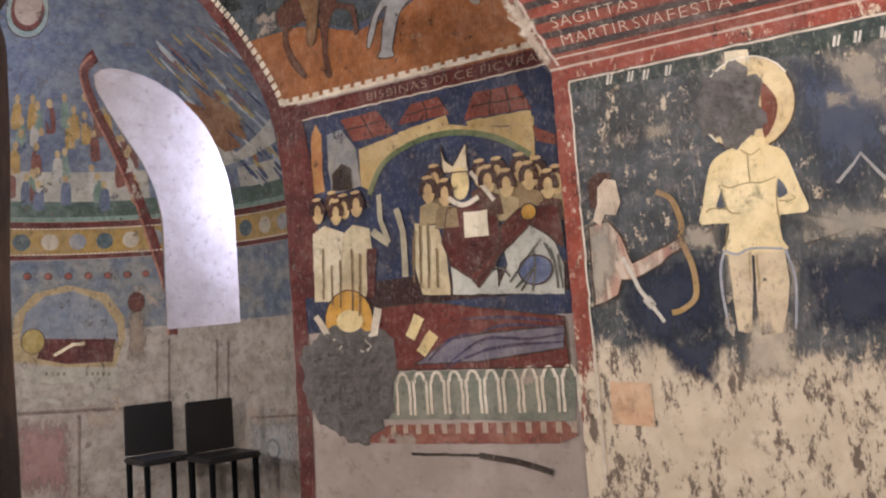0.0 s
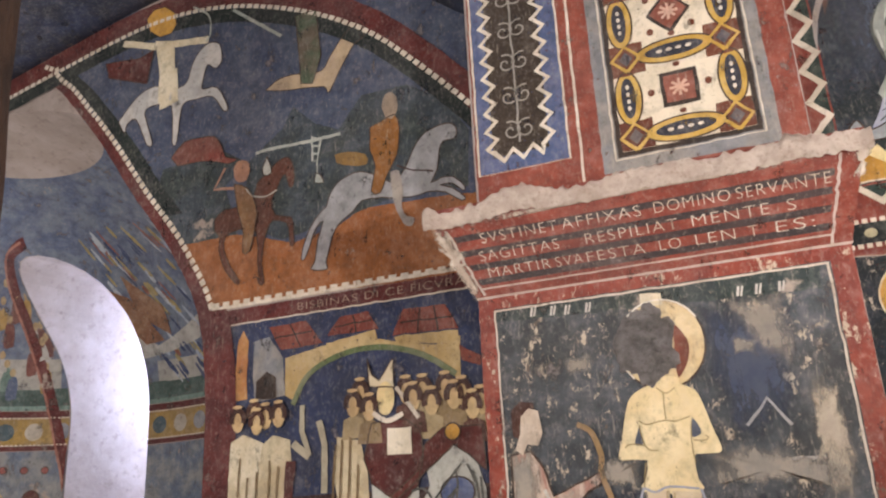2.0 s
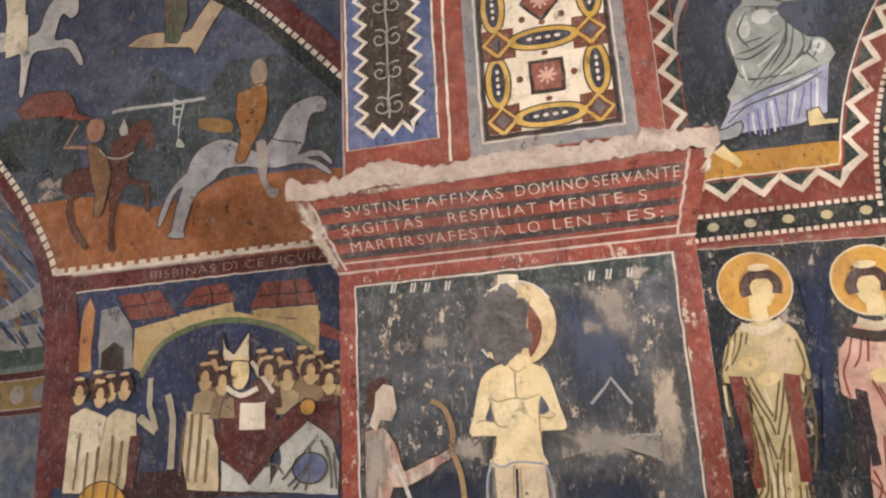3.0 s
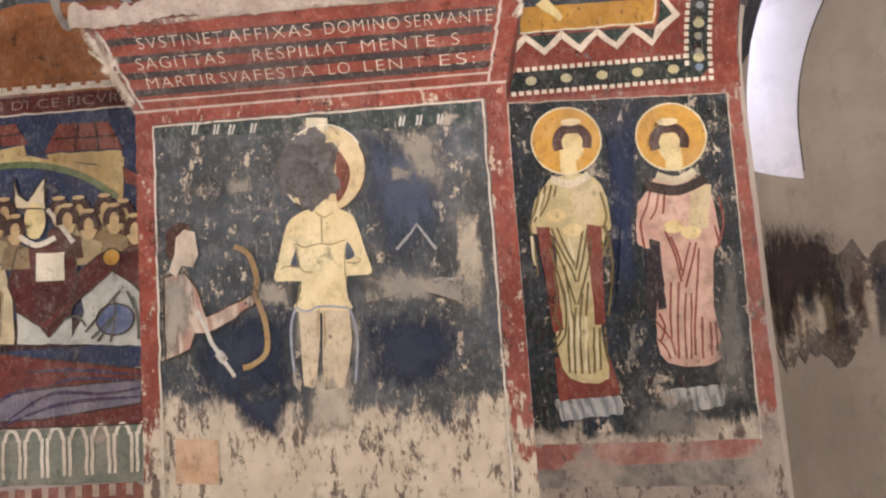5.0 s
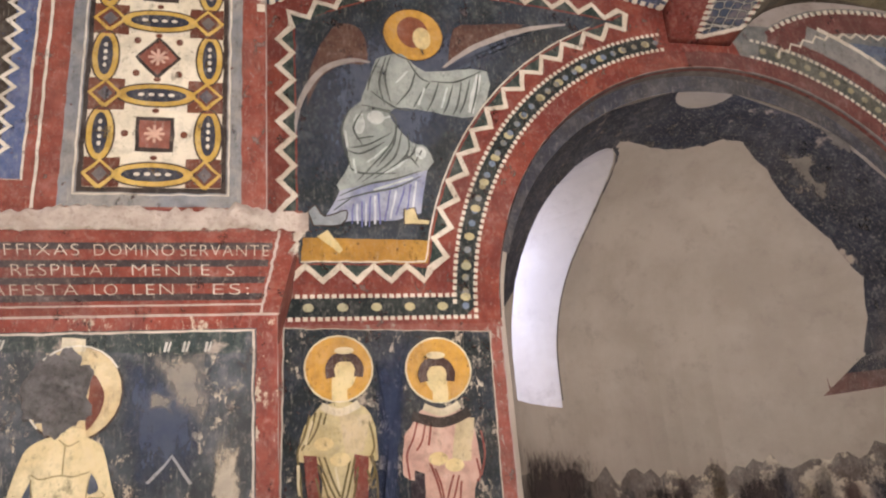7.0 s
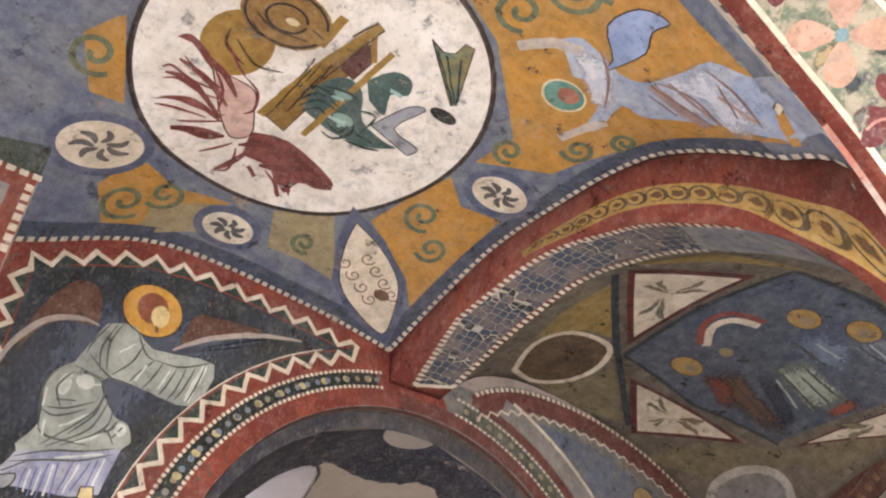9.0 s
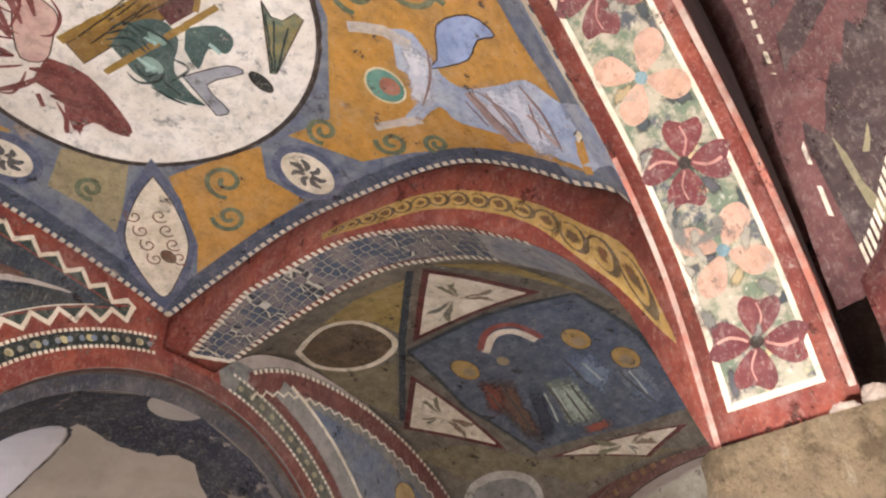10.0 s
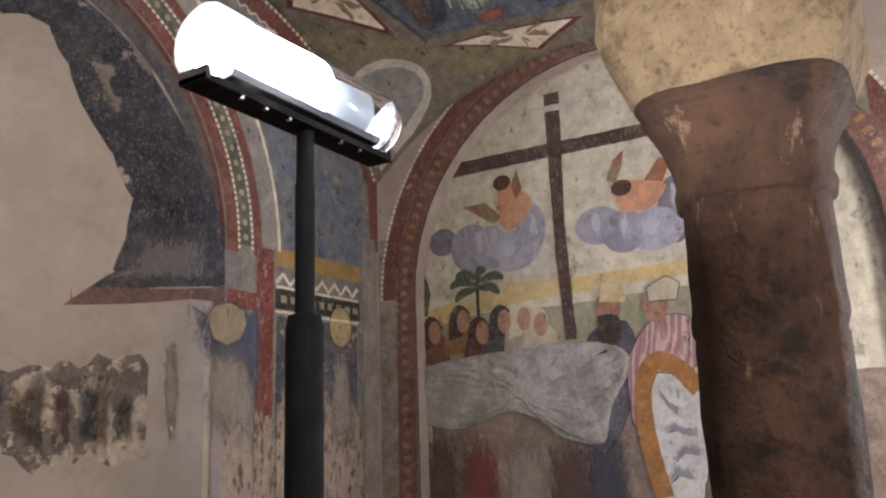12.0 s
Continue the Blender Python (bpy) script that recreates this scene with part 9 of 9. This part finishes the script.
def tube(x0, x1, r, y, z, n=28, dome_end=0.0):
    bm = bmesh.new()
    rings = []
    for x, k in ((x0 - dome_end, 0.45), (x0 - dome_end * 0.6, 0.8), (x0, 1.0), (x1, 1.0), (x1 + dome_end * 0.6, 0.8), (x1 + dome_end, 0.45)):
        rings.append([bm.verts.new((x, y + r * k * math.cos(2 * math.pi * j / n), z + r * k * math.sin(2 * math.pi * j / n))) for j in range(n)])
    for a, b in zip(rings, rings[1:]):
        for j in range(n):
            bm.faces.new((a[j], a[(j + 1) % n], b[(j + 1) % n], b[j]))
    bm.faces.new(rings[0]), bm.faces.new(rings[-1])
    return bm


lamp = tagged(new("floor_lamp"), "black standing lamp with a glowing glass tube head, lit", "lamp")
LY, LZ = 0.49, 1.905
shade = part("glass_tube", tube(1.275, 1.60, 0.046, LY, LZ, 32, 0.012), glass.m, lamp, "clear glass cylinder")
smooth(shade)
shade.visible_shadow = False
bulb = part("bulb", tube(1.285, 1.46, 0.031, LY, LZ + 0.004, 20, 0.012), glow.m, lamp, "white glowing bulb")
smooth(bulb)
bulb.visible_shadow = False
# an added, faintly emitting segment stands in for the glow fading along the glass
cool = Nodes("lamp_fade_glow")
cool.b.inputs["Base Color"].default_value = (0.04, 0.05, 0.06, 1)
cool.b.inputs["Emission Color"].default_value = (0.75, 0.88, 1.0, 1)
cool.b.inputs["Emission Strength"].default_value = 0.35
tail = part("glow_fade", tube(1.474, 1.55, 0.022, LY, LZ + 0.002, 20, 0.008), cool.m, lamp, "added dim bluish segment imitating the glow fading along the glass")
smooth(tail)
tail.visible_shadow = False
part("reflector", prism([(LY - 0.02, LZ - 0.036), (LY + 0.02, LZ - 0.036), (LY + 0.024, LZ - 0.028), (LY - 0.024, LZ - 0.028)], 0, 1.30, 1.575), plain("dull_steel", "4a4c50", 0.5, 1.0), lamp, "steel strip inside the tube")
bar = part("bar", prism([(LY - 0.020, LZ - 0.054), (LY + 0.020, LZ - 0.054), (LY + 0.022, LZ - 0.047), (LY - 0.022, LZ - 0.047)], 0, 1.262, 1.612), black_paint, lamp, "black metal tray")
for x in (1.262, 1.606):
    part("clip", prism([(LY - 0.022, LZ - 0.053), (LY + 0.022, LZ - 0.053), (LY + 0.022, LZ - 0.038), (LY - 0.022, LZ - 0.038)], 0, x, x + 0.006), steel, lamp, "bright end clip")
for x in (1.32, 1.36, 1.40, 1.50, 1.54):
    part("screw", lathe([(0.004, LZ - 0.0575), (0.004, LZ - 0.053)], 8, (x, LY - 0.015)), steel, lamp)
# added plate inside the tube end, to throw the column shaft into shadow
part("light_stop", prism(ell(LY, LZ, 0.042, 0.042, 24, 150, 390), 0, 1.586, 1.590), steel, lamp, "added grey metal plate keeping bulb light off the column shaft")
part("stem", lathe([(0.011, 1.72), (0.011, 1.852)], 20, (1.447, LY)), black_paint, lamp)
part("upper_pole", lathe([(0.012, 1.60), (0.0125, 1.78)], 20, (1.447, LY)), black_paint, lamp)
part("lower_pole", lathe([(0.023, 0.03), (0.023, 1.60), (0.020, 1.615), (0.012, 1.618)], 24, (1.447, LY)), black_paint, lamp)
part("base", lathe([(0.17, 0.0), (0.17, 0.015), (0.15, 0.025), (0.03, 0.035)], 32, (1.447, LY)), black_paint, lamp)

# ---------------------------------------------------------------- chairs before the apse
def make_chair(at, turn):
    root = new("chair")
    def rounded(w, d, z, t):
        bm = bmesh.new()
        bmesh.ops.create_cube(bm, size=1.0)
        for v in bm.verts:
            v.co = (v.co.x * w, v.co.y * d, z + v.co.z * t)
        bmesh.ops.bevel(bm, geom=bm.edges[:], offset=min(t, w, d) * 0.3, segments=2, affect="EDGES")
        return bm
    part("seat", rounded(0.46, 0.44, 0.46, 0.05), black_plastic, root)
    back = part("backrest", rounded(0.42, 0.03, 0.70, 0.42), black_plastic, root)
    back.location = (0, 0.22, 0)
    for x in (-0.19, 0.19):
        for y in (-0.18, 0.19):
            part("leg", lathe([(0.022, 0.0), (0.026, 0.44)], 10, (x, y)), black_paint, root)
    root.matrix_world = Matrix.Translation((at[0], at[1], 0.18)) @ pose(0, 0, 0, 0, 0, turn)
    return tagged(root, "black upholstered chair standing before the apse wall", "chair", "apse chairs")


apse_step = setting(part("apse_step", prism([(APSE[0] + 1.98 * math.cos(math.pi * k / 24), NORTH + 0.02 + 1.98 * math.sin(math.pi * k / 24)) for k in range(25)], 2, 0.0, 0.18), floor_stone), "low stone step filling the apse floor", "step")
make_chair((-5.41, 5.01), 70)
make_chair((-4.84, 5.14), 70)

# ---------------------------------------------------------------- south of the column
south = mural("south_spandrel_fresco", "dark maroon spandrel with pale scroll and beaded lines")
# the arch side's shade is put into its plaster colour
paint(south, "arch_side", lambda x, z, d=0.0: (x, 0.058 - d, z), [(x, flower_in(x) + 0.0) for x in (2.94, 2.88, 2.72, 2.35, 1.95, 1.15, 0.4)] + [(0.4, 5.0), (2.95, 5.0)], stone("shaded_plaster", "2b211e", "3a2c27", "1d1715", bump=0.5), 1)
paint(south, "scroll_ground", vault_c, [(2.93, -0.10), (2.93, -0.42), (2.80, -0.75), (2.5, -0.5), (2.62, -0.2), (2.85, -0.08)], fresco("3f3330", "4c3c38", 0.35), 1, 0.1)
paint(south, "scroll", vault_c, [p for q, f in (((2.78, -0.35), 1), ((2.68, -0.5), -1), ((2.86, -0.25), 1)) for p in stroke(scroll(q[0], q[1], 0.09, 1.4, f, 20), 0.02)], fresco("8a8060", "7c7458", 0.3), 2)
paint(south, "beaded_line", vault_c, dashes([(2.93, -0.10), (2.93, -0.5), (2.90, -1.0)], 0.012, 0.012, 0.02) + dashes([(2.90, -0.06), (2.62, -0.10), (2.3, -0.14)], 0.015, 0.02, 0.035), WHITE, 3)
paint(south, "figure_ground", vault_d, [(3.6, -0.3), (5.6, -0.3), (5.6, -2.0), (3.6, -2.0)], fresco("b3aea2", "a39e94", 0.35), 1, 0.15)
paint(south, "blue_stripe", vault_d, stroke([(3.55, -0.15), (5.6, -0.25)], 0.12) + stroke([(3.5, -0.3), (3.7, -1.8)], 0.12), fresco("4a5470", "3d4458", 0.3), 2)
paint(south, "grey_robe", vault_d, bend([(3.9, -0.5), (4.4, -0.45), (4.6, -0.9), (4.2, -1.2), (3.9, -0.9), (3.9, -0.5)], 3), fresco("7c8480", "8c918c", 0.3, folds=("4a4f4c", 7.0)), 3, 0.15)
paint(south, "east_wall_ground", east, rect(-3.0, 0.3, -0.1, 3.4), fresco("b3a898", "8c847a", 0.8), 1)
paint(south, "east_wall_loss", east, [bend([(-0.3, 2.6), (-0.5, 2.2), (-0.35, 1.9), (-0.6, 1.5), (-0.9, 2.0), (-0.7, 2.7), (-0.3, 2.6)], 3), bend([(-0.9, 3.2), (-1.2, 2.9), (-1.6, 3.1), (-1.2, 3.4), (-0.9, 3.2)], 3)], fresco("54504c", "3f3b38", 0.6), 2)
for x, y, h, w in ((2.93, 0.02, 0.09, 0.055), (2.93, -0.07, 0.05, 0.05), (2.90, 0.11, 0.04, 0.06)):
    bm = bmesh.new()
    bmesh.ops.create_icosphere(bm, subdivisions=3, radius=1.0)
    for v in bm.verts:
        k = 1 + 0.22 * noise.noise(v.co * 2.4 + Vector((x * 9, y * 9, 1)))
        v.co = (x + v.co.x * w * k, y + v.co.y * w * 0.8 * k, 2.76 + max(0.0, (v.co.z * 0.5 + 0.5) * h * k))
    tagged(part("plaster_lump", bm, broken), "broken white plaster lump left on the capital", "plaster", kind="structure")
